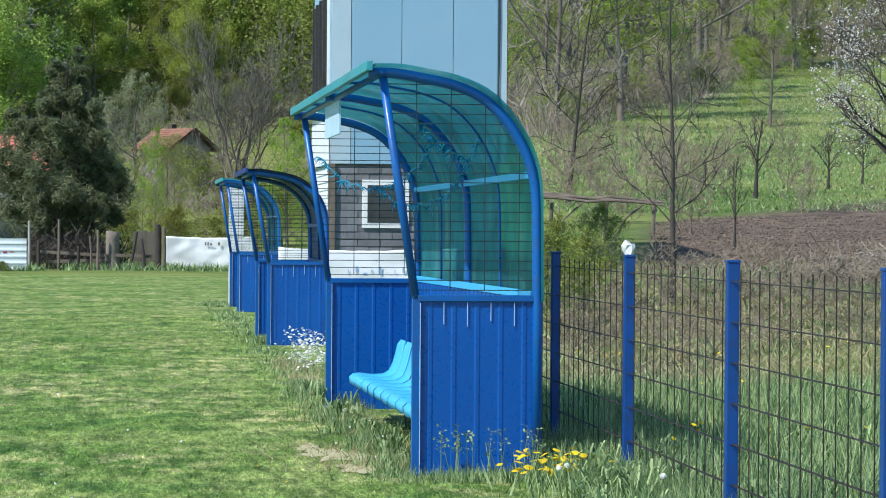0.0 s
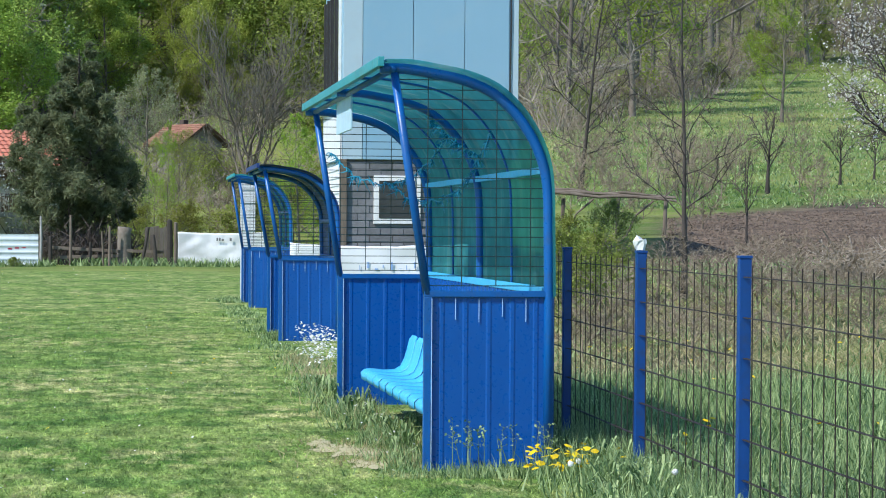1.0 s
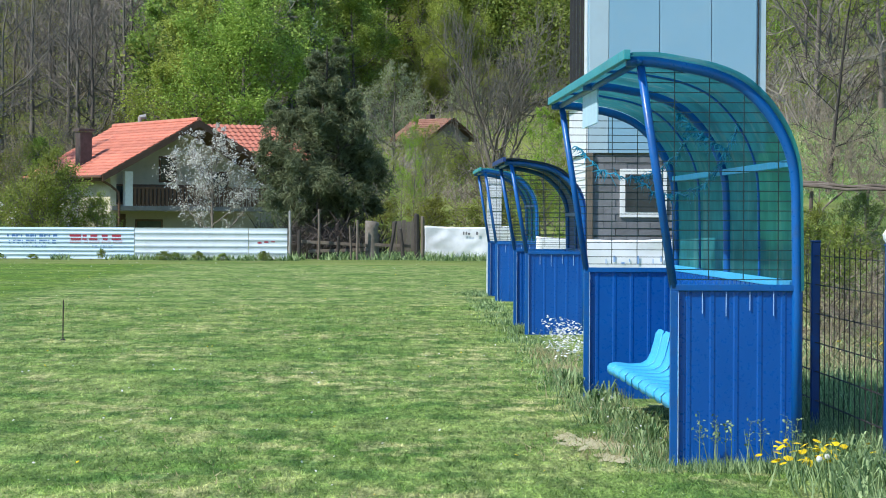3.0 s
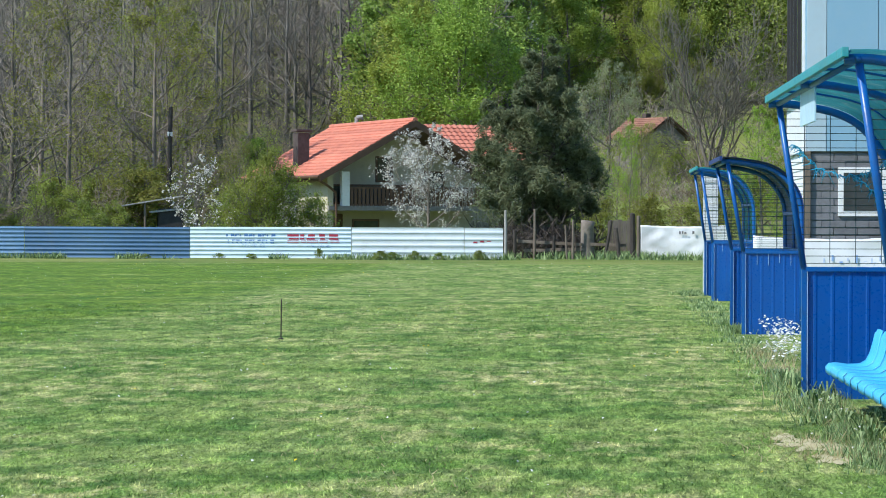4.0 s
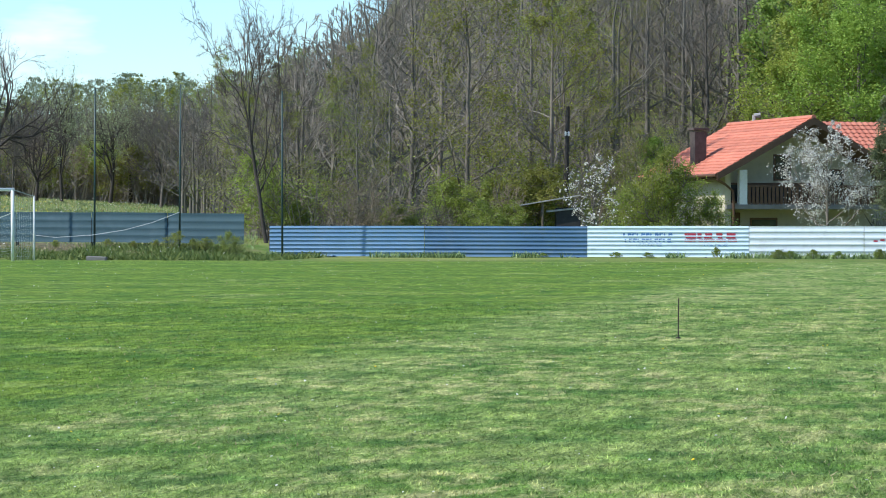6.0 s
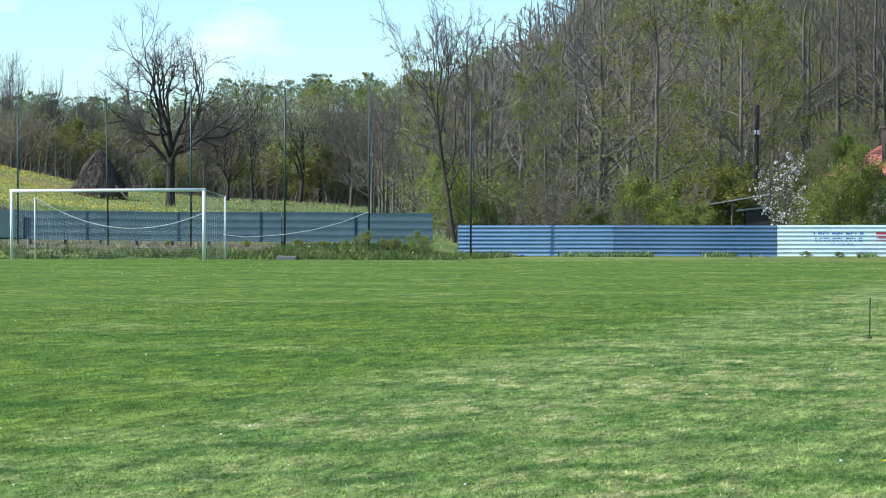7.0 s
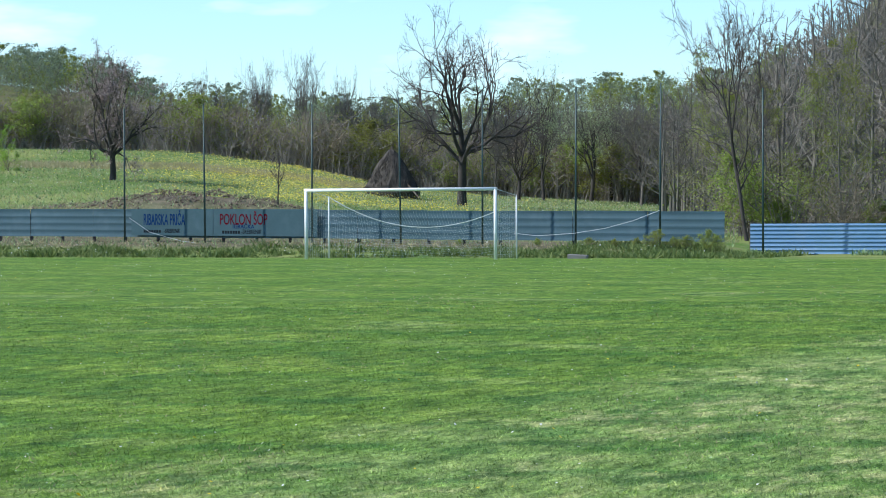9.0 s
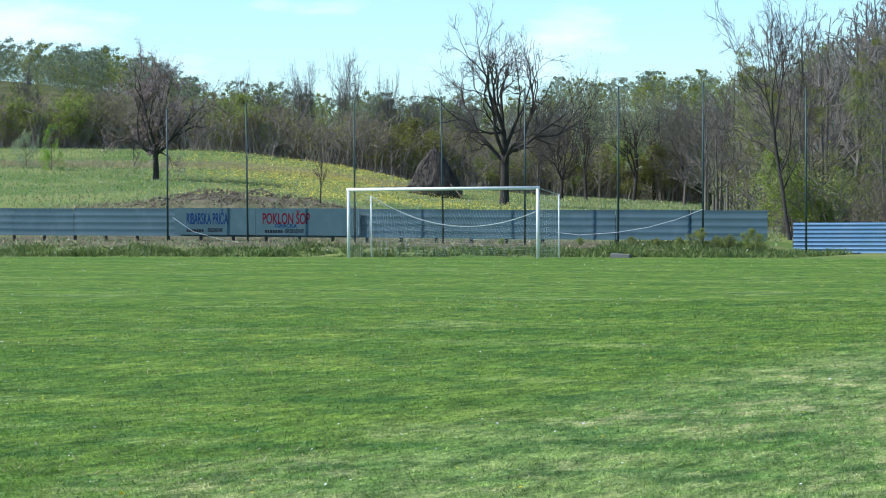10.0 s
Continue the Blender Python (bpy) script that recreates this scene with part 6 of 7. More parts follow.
# ---- small things round the pitch ----
def lettered_sign(x0, x1, rows, mid=0.0):
    """A grey sheet on the fence behind the goal, with its lettering."""
    zc = 0.53 - 0.0085 * ((x0 + x1) / 2 + 28.95)
    s = thing("advertising_sign", pose((x0 + x1) / 2, 95.84, zc, 0, 0.48, 0), "grey advertising sheet with lettering on the fence", "sign", "signs on the fence behind the goal")
    part("sheet", box(bmesh.new(), (-(x1 - x0) / 2, 0.0, 0.05), ((x1 - x0) / 2, 0.02, 1.17), 0.004), SIGN_GREY, s)
    for text, size, z, mat, wide in rows:
        if text:
            o = letters(text, size, mat, s, pose(0, -0.004, z, 90, 0, 0))
            off = mid + (0.38 if text[0] == "-" else 0.0)
            o.matrix_basis = pose(off, -0.004, z, 90, 0, 0) @ Matrix.Diagonal((wide, 1, 1, 1))
        else:
            n = 7
            for k in range(n):
                bar(s, mid - 0.98 + wide * k / n, mid - 0.98 + wide * (k + 0.72) / n, z, z + size, mat, -0.002)


lettered_sign(-54.9, -51.02, (("RIBARSKA PRI\u010cA", 0.48, 0.5, BLUE_INK, 0.4), ("-SREBRENIK", 0.17, 0.17, DARK_INK, 0.62), ("", 0.11, 0.17, DARK_INK, 0.85)), -0.37)
lettered_sign(-51.0, -46.2, (("POKLON \u0160OP", 0.46, 0.53, RED_INK, 0.57), ("IGRA\u010cKA", 0.17, 0.37, BLUE_INK, 1.0), ("-SREBRENIK", 0.18, 0.15, DARK_INK, 0.72), ("", 0.12, 0.15, DARK_INK, 0.85)), -1.0)


def haystack():
    p = spot(24.1, 172)
    h = thing("haystack", pose(p.x, p.y, p.z), "weathered brown haystack round a pole", "haystack")
    bm = bmesh.new()
    prof = [(1.72, -0.2), (1.78, 0.25), (1.62, 0.8), (1.25, 1.5), (0.85, 2.2), (0.42, 2.8), (0.28, 3.0), (0.12, 3.12)]
    rings = []
    for r, z in prof:
        ring = []
        for k in range(40):
            a = k * math.pi / 20
            q = Vector((math.cos(a), math.sin(a), z))
            w = r * (1 + 0.13 * noise.noise(q * 2.3) + 0.05 * noise.noise(q * 9)) + (0.12 if k % 9 == 0 and z < 0.3 else 0)
            ring.append(bm.verts.new((w * math.cos(a), w * math.sin(a), z + 0.1 * noise.noise(q * 4))))
        rings.append(ring)
    for a, b in zip(rings, rings[1:]):
        for k in range(40):
            bm.faces.new((a[k], a[(k + 1) % 40], b[(k + 1) % 40], b[k]))
    bm.faces.new(rings[-1])
    part("hay", bm, HAY, h, smooth=False)
    rng = np.random.default_rng(4)
    n = 2600
    t = rng.uniform(0, 1, n)
    z = 3.0 * t
    r = np.interp(z, [q[1] for q in prof], [q[0] for q in prof]) * 1.02
    a = rng.uniform(0, 2 * np.pi, n)
    p0 = np.stack([r * np.cos(a), r * np.sin(a), z], 1)
    p1 = p0 + np.stack([np.cos(a) * 0.12, np.sin(a) * 0.12, -rng.uniform(0.1, 0.4, n)], 1) + rng.normal(0, 0.06, (n, 3))
    part("loose_straw", to_data("loose_straw", bars_mesh(p0, p1, np.full(n, 0.016), np.zeros(n), 3), HAY), HAY, h)
    part("pole", tube(bmesh.new(), [(0, 0, 0), (0.03, 0, 3.35)], 0.05, 7), WOOD_OLD, h)
    for a, b in ((-1.0, -0.6), (1.0, -0.7), (0.6, 0.8)):
        part("prop", tube(bmesh.new(), [(a * 2.5, b * 1.6, -0.1), (a * 1.0, b * 0.7, 1.2)], 0.05, 6), WOOD_OLD, h)


haystack()

# the thin rod stuck in the grass
rod = thing("marker_rod", pose(-4.09, 32.2, 0, 0, 0.6, 0), "thin rusty marker rod stuck in the grass", "rod")
part("rod", tube(bmesh.new(), [(0, 0, -0.15), (0, 0, 0.5)], 0.008, 6), WIRE_BROWN, rod)
part("foot", tube(bmesh.new(), [(0, 0, 0.0), (0, 0, 0.02)], [0.04, 0.025], 8), WIRE_BROWN, rod)


# the gap in the fence: old posts, stump, boards, banner
def fence_post(az, d, h, r, mat, label, tilt=0.0, square=False):
    p = spot(az, d)
    t = thing("fence_post", pose(p.x, p.y, p.z, tilt * 0.5, tilt, random.uniform(0, 90)), label, "post", "old posts in the gap of the fence")
    bm = bmesh.new()
    if square:
        box(bm, (-r, -r, -0.3), (r, r, h), 0.012)
    else:
        tube(bm, [(0, 0, -0.3), (r * 0.2, 0, h * 0.5), (0, r * 0.15, h - 0.02), (0, r * 0.1, h)], [r * 1.08, r, r * 0.92, r * 0.7], 9)
    part("post", bm, mat, t)
    return t


for az, h, r, mat, label, tilt in (
        (2.30, 1.85, 0.05, CONCRETE, "pale concrete fence post", 0), (1.66, 1.9, 0.05, WOOD_OLD, "thin grey wooden fence post", 0.5),
        (2.1, 1.1, 0.07, BARK_DARK, "short dark wooden post", 2), (0.95, 1.3, 0.04, WOOD_OLD, "thin grey wooden fence post", -2),
        (0.82, 1.5, 0.05, WOOD_OLD, "thin grey wooden fence post", 1), (0.12, 1.5, 0.06, BARK_DARK, "leaning dark wooden post", 9),
        (-0.2, 1.2, 0.07, BARK_DARK, "short dark wooden post", -5), (-0.50, 1.75, 0.11, BARK_DARK, "thick dark wooden post", 0),
        (-0.62, 1.65, 0.08, WOOD_OLD, "thick grey wooden post", 0), (1.25, 0.9, 0.06, BARK_DARK, "short dark wooden post", 4)):
    fence_post(az, 98.5, h, r, mat, label, tilt)
p = spot(0.5, 99)
stump = thing("tree_stump", pose(p.x, p.y, p.z), "tall pollarded tree stump with grey bark", "stump")
part("trunk", tube(bmesh.new(), [(0, 0, -0.3), (0.02, 0, 0.3), (0, 0.02, 1.2), (0.03, 0, 1.45)], [0.34, 0.27, 0.25, 0.27], 14), BARK, stump, smooth=True)
for az, z, l, tilt in ((1.35, 0.62, 2.6, 3), (1.2, 0.35, 2.4, -2), (0.1, 0.55, 1.6, 2)):
    p = spot(az, 98.8)
    b = thing("fence_rail", pose(p.x, p.y, p.z + z, 0, tilt, 0), "split grey wooden fence rail between posts", "rail", "rails in the gap of the fence")
    part("rail", box(bmesh.new(), (-l / 2, -0.03, -0.06), (l / 2, 0.03, 0.06), 0.012), WOOD_OLD, b)
p = spot(-0.2, 101)
board = thing("board_panel", pose(p.x, p.y, p.z, 4, 0, 6), "grey weathered board panel leaning among posts", "panel")
for k in range(5):
    part("plank", box(bmesh.new(), (-0.45 + 0.185 * k, -0.02, 0.3 - 0.02 * (k % 2)), (-0.275 + 0.185 * k, 0.02, 1.45 + 0.03 * (k % 3)), 0.006), WOOD_OLD, board)
part("batten", box(bmesh.new(), (-0.45, 0.02, 0.5), (0.47, 0.06, 0.6), 0.006), WOOD_OLD, board)


def banner(m, w, h, label, marks, cols=36, rows=14, amp=0.05):
    b = thing("banner", m, label, "banner")
    bm = bmesh.new()
    grid = []
    for j in range(rows + 1):
        row = []
        for i in range(cols + 1):
            u, v = i / cols, j / rows
            q = Vector((u * w * 1.4, v * h * 1.8, 2.0))
            fold = amp * noise.noise(q * 1.6) + amp * 0.5 * math.sin(7 * u + 5 * v)
            sag = 0.05 * math.sin(math.pi * u) * v + 0.02 * noise.noise(q * 3)
            row.append(bm.verts.new((u * w, fold, v * h - sag)))
        grid.append(row)
    for a, c in zip(grid, grid[1:]):
        for k in range(cols):
            bm.faces.new((a[k], a[k + 1], c[k + 1], c[k]))
    part("sheet", thick(bm, 0.003), BANNER, b, smooth=True)
    for x0, x1, z0, z1, mt in marks:
        bar(b, x0, x1, z0, z1, mt, -amp - 0.012)
    return b


p = spot(-0.65, 99.5)
banner(pose(p.x, p.y, 0.1), 3.4, 1.2, "creased white vinyl banner tied between posts",
       ((1.5, 1.56, 0.86, 0.98, GREY_BRICK), (1.6, 1.66, 0.86, 0.98, GREY_BRICK), (1.7, 1.78, 0.86, 0.94, GREY_BRICK), (2.0, 2.08, 0.86, 0.98, GREY_BRICK)))
p = spot(-2.2, 53)
pillar = thing("lapped_board", pose(p.x, p.y, p.z), "narrow white lapped board standing behind the small dugout", "board")
for k in range(17):
    part("lap", box(bmesh.new(), (-0.15, -0.03 + 0.012 * (k % 2), 0.02 + 0.14 * k), (0.15, 0.03, 0.155 + 0.14 * k), 0.004), SIDING, pillar)
marks = [(1.15 + 0.13 * k, 1.165 + 0.13 * k + 0.02 * (k % 3), 0.18 + 0.03 * (k % 2), 0.26 + 0.06 * math.sin(k * 2.1), BLUE_PRINT) for k in range(15)]
banner(pose(2.35, 43.0, 0.62), 3.2, 0.62, "white vinyl banner with blue lettering below the tower", marks, amp=0.02)


# the garland under the roof of the first dugout
def garland():
    g = thing("tinsel_garland", first.matrix_world.copy(), "tangled teal tinsel garland hung in the dugout", "garland")
    rng = np.random.default_rng(8)
    lines = ([(-0.10, 5.9, 2.13), (0.05, 5.6, 1.93), (0.25, 5.2, 1.84), (0.42, 4.7, 1.87), (0.55, 4.2, 2.02), (0.6, 3.6, 2.2)],
             [(0.42, 5.8, 1.86), (0.5, 5.2, 1.72), (0.62, 4.4, 1.70), (0.68, 3.6, 1.78), (0.70, 3.0, 1.90), (0.66, 2.0, 2.08), (0.60, 1.4, 2.16)],
             [(0.36, 3.0, 2.30), (0.46, 2.8, 2.18), (0.54, 2.5, 2.08), (0.62, 2.1, 1.99)])
    for pts in lines:
        pts = np.array(pts)
        t = np.linspace(0, len(pts) - 1, 60)
        path = np.stack([np.interp(t, np.arange(len(pts)), pts[:, k]) for k in range(3)], 1) + rng.normal(0, 0.008, (60, 3))
        part("cord", tube(bmesh.new(), [tuple(q) for q in path], 0.006, 5), TINSEL, g)
        n = 170
        p0 = path[rng.integers(0, 60, n)]
        p1 = p0 + rng.normal(0, 0.036, (n, 3)) + np.array([0, 0, -0.04])
        tagged(part("tinsel", to_data("tinsel", bars_mesh(p0, p1, np.full(n, 0.0065), np.zeros(n), 3), TINSEL), TINSEL, g), kind="stuff")


garland()

# shed, pole and block at the edges
p = spot(9.75, 116)
shed = thing("lean_to_shed", pose(p.x, p.y, p.z, 0, 0, 12), "low dark wooden shed with a pale tin roof", "shed")
# closed box, the shade of the open side put into its near-black colour
part("body", box(bmesh.new(), (-0.35, 0, -0.3), (0.75, 1.6, 1.75), 0.02), DARK, shed, "solid body coloured dark for the shaded opening")
part("roof", box(bmesh.new(), (-2.5, -0.3, 0), (0.75, 1.9, 0.06), 0.01, pose(0, 0, 2.16, 0, -9.5, 0)), CONCRETE, shed, "pale tin roof")
for x in (-2.2, -0.95):
    part("post", tube(bmesh.new(), [(x, -0.1, -0.3), (x, -0.1, 2.14 + 0.167 * x)], 0.05, 7), WOOD_OLD, shed)
part("lower_board", box(bmesh.new(), (-0.6, -0.1, 1.62), (0.9, -0.06, 1.7), 0.005, pose(0, 0, 0, 0, -6, 0)), CONCRETE, shed, "pale board under the roof")

p = spot(9.72, 124)
pole = thing("utility_pole", pose(p.x, p.y, p.z, 0, 1.2, 0), "dark wooden utility pole with insulators", "pole")
part("pole", tube(bmesh.new(), [(0, 0, -0.5), (0, 0, 1.5 + 124 * math.tan(radians(2.45)) - p.z)], [0.14, 0.1], 9), BARK_DARK, pole)
part("insulator", box(bmesh.new(), (-0.12, -0.1, 5.4 - p.z), (0.12, 0.1, 5.62 - p.z), 0.03), WHITE_PAINT, pole, "white insulator")
p = spot(20.0, 93.2)
block = thing("concrete_block", pose(p.x, p.y, p.z, 0, 3, 12), "grey concrete block in the weeds", "block")
# darker than the concrete posts, its shaded face put into the grey
part("block_body", box(bmesh.new(), (-0.35, -0.25, -0.05), (0.35, 0.25, 0.14), 0.03), SHADE_WALL, block)


# ---- grass, weeds and flowers ----
def blades(name, n, where, high, wide, mat, label, seed, category="grass", bend=0.9, uneven=0.0):
    """Single blades: where(rng) gives places on the ground, high the least and greatest height."""
    rng = np.random.default_rng(seed)
    p = where(rng, n)
    n = len(p)
    a = rng.uniform(0, 2 * np.pi, n)
    h = rng.uniform(high[0], high[1], n)
    if uneven:
        h *= np.array([max(0.15, 0.8 + uneven * noise.noise((q[0] * 0.7, q[1] * 0.7, 5.0))) for q in p])
    far = np.clip(np.hypot(p[:, 0], p[:, 1]) / 24, 1.0, 2.2)
    w = wide * rng.uniform(0.6, 1.4, n) * far
    side = np.stack([np.cos(a), np.sin(a), np.zeros(n)], 1)
    tip = p + np.stack([rng.normal(0, bend, n) * h, rng.normal(0, bend, n) * h, h], 1)
    v = np.stack([p - side * w[:, None] / 2, p + side * w[:, None] / 2, tip], 1).reshape(-1, 3)
    me = raw(name, v.tolist(), np.arange(3 * n).reshape(-1, 3).tolist())
    ob = part(name, me, mat)
    return tagged(ob, label, category, kind="stuff")


def on_ground(x, y, lift=-0.005):
    return np.array([(a, b, ground_z(a, b) + lift) for a, b in zip(x, y)])


def fan(az0, az1, d0, d1, power=1.0, keep=None):
    def pick(rng, n):
        az = np.radians(rng.uniform(az0, az1, n))
        d = d0 + (d1 - d0) * rng.uniform(0, 1, n) ** power
        x, y = -d * np.sin(az), d * np.cos(az)
        if keep is not None:
            ok = keep(rng, x, y)
            x, y = x[ok], y[ok]
        return on_ground(x, y)
    return pick


def patchy(scale, lo, seed):
    def ok(rng, x, y):
        return np.array([noise.noise((a * scale, b * scale * 0.6, seed)) > lo for a, b in zip(x, y)]) & (x < 1.6)
    return ok


def left_of(rng, x, y):
    return (x < 1.7) | (y < 15.5)


blades("mown_grass", 380000, fan(-17, 34.5, 12.2, 46, 1.5, left_of), (0.01, 0.034), 0.008, GRASS_BLADE, "short mown grass of the pitch and verge", 1)
blades("dry_grass", 16000, fan(-8, 34, 12.5, 60, 1.4, patchy(0.45, 0.18, 2.0)), (0.012, 0.035), 0.014, GRASS_DRY, "straw-coloured dry mown grass in patches", 3)


def strip(x0, x1, y0, y1, clump=0.0, density=None):
    def pick(rng, n):
        x, y = rng.normal((x0 + x1) / 2, (x1 - x0) * 0.27, n) if x1 - x0 < 1.2 else rng.uniform(x0, x1, n), rng.uniform(y0, y1, n)
        if clump:
            ok = np.array([noise.noise((a * clump, b * clump, 9.0)) > -0.05 for a, b in zip(x, y)])
            x, y = x[ok], y[ok]
        return on_ground(x, y)
    return pick


blades("tall_grass", 15000, strip(2.45, 3.4, 8.5, 17.5), (0.07, 0.27), 0.011, GRASS_TALL, "long grass along the wire fence", 11, bend=0.35)
blades("tall_grass", 1500, strip(1.55, 2.7, 15.4, 15.9), (0.02, 0.1), 0.009, GRASS_TALL, "long grass at the foot of the dugout", 12, bend=0.35)
blades("tall_grass", 6500, strip(1.4, 1.95, 16.0, 24.5, 1.3), (0.03, 0.13), 0.011, GRASS_TALL, "long grass in front of the dugout", 13, bend=0.4)
blades("dry_grass", 2200, strip(1.45, 1.95, 16.0, 30, 1.3), (0.03, 0.13), 0.01, GRASS_DRY, "dry stalks in front of the dugouts", 14, bend=0.6)
blades("tall_grass", 5000, strip(1.4, 1.95, 24, 55, 0.7), (0.02, 0.09), 0.013, GRASS_TALL, "long grass between the dugouts", 15, bend=0.4)
blades("tall_grass", 6000, strip(3.0, 12.5, 24, 45), (0.05, 0.16), 0.018, GRASS_TALL, "sparse green grass on the rough bank", 52, bend=0.4)
blades("tall_grass", 30000, strip(3.0, 8.5, 12.5, 24), (0.06, 0.3), 0.016, GRASS_TALL, "uncut grass beyond the wire fence", 16, bend=0.35)
blades("dry_grass", 26000, strip(3.4, 12.5, 22.5, 41), (0.02, 0.13), 0.014, GRASS_DRY, "dead stalks beyond the wire fence", 17, bend=1.5)
blades("tall_grass", 9000, fan(-17.5, -12.2, 37.5, 44, 1.0), (0.05, 0.16), 0.016, GRASS_TALL, "green strip of grass before the ploughed field", 53, bend=0.4)
blades("weeds", 16000, strip(-68, -29, 87.7, 92.2, 0.45), (0.05, 0.26), 0.034, WEED, "weeds on the bank behind the goal", 18, bend=0.7, uneven=1.5)
blades("weeds", 5000, strip(-28, -3.5, 95.6, 96.1, 0.6), (0.05, 0.3), 0.026, GRASS_TALL, "weeds at the foot of the boundary fence", 19, bend=0.5)
blades("weeds", 7000, strip(-4, 6, 97, 104, 0.5), (0.08, 0.4), 0.03, GRASS_TALL, "weeds round the old posts", 20, bend=0.5)


def flower_heads(name, n, where, size, height, mat, label, seed):
    """Small round heads of six petals lying open."""
    rng = np.random.default_rng(seed)
    p = where(rng, n)
    vs, fs = [], []
    for q in p:
        s, k = size * rng.uniform(0.6, 1.3), len(vs)
        far = min(1.5, max(1.0, math.hypot(q[0], q[1]) / 60))
        c = q + np.array([0, 0, rng.uniform(*height)])
        tilt = rng.normal(0, 0.35, 2)
        vs.append(c + np.array([0, 0, s * 0.14 * far]))
        for j in range(6):
            a = j * math.pi / 3
            dx, dy = math.cos(a) * s * 0.5 * far, math.sin(a) * s * 0.5 * far
            vs.append(c + np.array([dx, dy, dx * tilt[0] + dy * tilt[1]]))
        fs.extend((k, k + 1 + j, k + 1 + (j + 1) % 6) for j in range(6))
    me = raw(name, [tuple(v) for v in vs], fs)
    return tagged(part(name, me, mat), label, "flowers", kind="stuff")


flower_heads("daisies", 1500, fan(-8, 34, 13, 90, 1.0, left_of), 0.016, (0.03, 0.05), FLUFF, "white daisies scattered in the mown grass", 31)
flower_heads("dandelions", 240, fan(-6, 34, 13, 85, 1.0, left_of), 0.022, (0.02, 0.05), YELLOW, "yellow dandelions scattered in the mown grass", 32)
flower_heads("white_flowers", 420, strip(1.65, 2.1, 26.5, 30, 0.0), 0.03, (0.08, 0.42), FLUFF, "white flowering weeds beside the small dugout", 33)
flower_heads("white_flowers", 30, strip(1.45, 1.95, 16.6, 24, 0.0), 0.026, (0.04, 0.14), FLUFF, "white seed heads in front of the dugout", 34)
flower_heads("dandelions", 60, strip(2.22, 2.75, 14.9, 15.65, 0.0), 0.05, (0.1, 0.22), YELLOW, "yellow dandelions at the corner of the dugout", 35)
for k in range(6):
    x, y, h = random.uniform(2.25, 3.1), random.uniform(13.8, 15.6), random.uniform(0.12, 0.24)
    seed = thing("dandelion_clock", pose(x, y, 0, random.uniform(-8, 8), random.uniform(-8, 8)), "white dandelion seed head on a thin stalk", "flower", "dandelion clocks by the dugout")
    part("stalk", tube(bmesh.new(), [(0, 0, -0.02), (0.006, 0, h * 0.6), (0, 0, h)], 0.003, 5), GRASS_TALL, seed)
    bm = bmesh.new()
    bmesh.ops.create_icosphere(bm, subdivisions=2, radius=0.018, matrix=Matrix.Translation((0, 0, h + 0.015)))
    for v in bm.verts:
        v.co += Vector((random.uniform(-1, 1), random.uniform(-1, 1), random.uniform(-1, 1))) * 0.003
    part("seed_head", bm, FLUFF, seed, "white fluffy seed head")
flower_heads("dandelions", 60, strip(3.2, 9, 11, 30, 0.0), 0.045, (0.12, 0.3), YELLOW, "yellow dandelions in the uncut grass", 37)
flower_heads("white_flowers", 260, strip(-60, -28, 87.5, 92, 0.3), 0.035, (0.1, 0.3), FLUFF, "white flowers in the weeds behind the goal", 38)


def drift(rng, x, y):
    """Thick along the middle of the slope, thinning out to all sides."""
    az = np.degrees(np.arctan2(-x, y))
    thick_by = np.exp(-((az - 26.0) / 2.6) ** 2) * np.array([0.55 + 0.9 * noise.noise((a * 0.08, b * 0.05, 3.0)) for a, b in zip(x, y)])
    return rng.uniform(0, 1, len(x)) < thick_by


flower_heads("dandelions", 80000, fan(19, 33, 140, 200, 1.0, drift), 0.05, (0.1, 0.24), YELLOW_PALE, "broad drift of yellow dandelions on the meadow", 39)
flower_heads("white_flowers", 1800, fan(18, 35, 150, 204, 1.0, None), 0.034, (0.1, 0.25), FLUFF, "white flowers on the rising meadow", 40)


def stalks(x, y, n, seed):
    """A wild mustard plant: upright stalks with small pods."""
    rng = np.random.default_rng(seed)
    t = thing("weed_stalks", pose(x, y, 0), "upright seeding weed stalks against the dugout wall", "weed", "weeds at the dugout wall")
    p0, p1, r, leaves = [], [], [], []
    for k in range(n):
        base = np.array([rng.normal(0, 0.07), rng.normal(0, 0.04), 0])
        top = base + np.array([rng.normal(0, 0.03), rng.normal(0, 0.03), rng.uniform(0.22, 0.36)])
        p0.append(base), p1.append(top), r.append(0.004)
        for j in range(14):
            q = base + (top - base) * rng.uniform(0.45, 1.0)
            e = q + np.array([rng.normal(0, 0.02), rng.normal(0, 0.02), 0.015])
            p0.append(q), p1.append(e), r.append(0.002)
            leaves.append(e)
    part("stem", to_data("stem", bars_mesh(p0, p1, r, np.zeros(len(r)), 3), GRASS_TALL), GRASS_TALL, t)
    part("pods", to_data("pods", leaf_mesh(rng, np.array(leaves), 0.014), GRASS_TALL), GRASS_TALL, t)


stalks(1.95, 15.8, 5, 1)
stalks(2.05, 15.82, 3, 2)
stalks(2.32, 15.8, 3, 3)
stalks(2.45, 15.7, 3, 4)

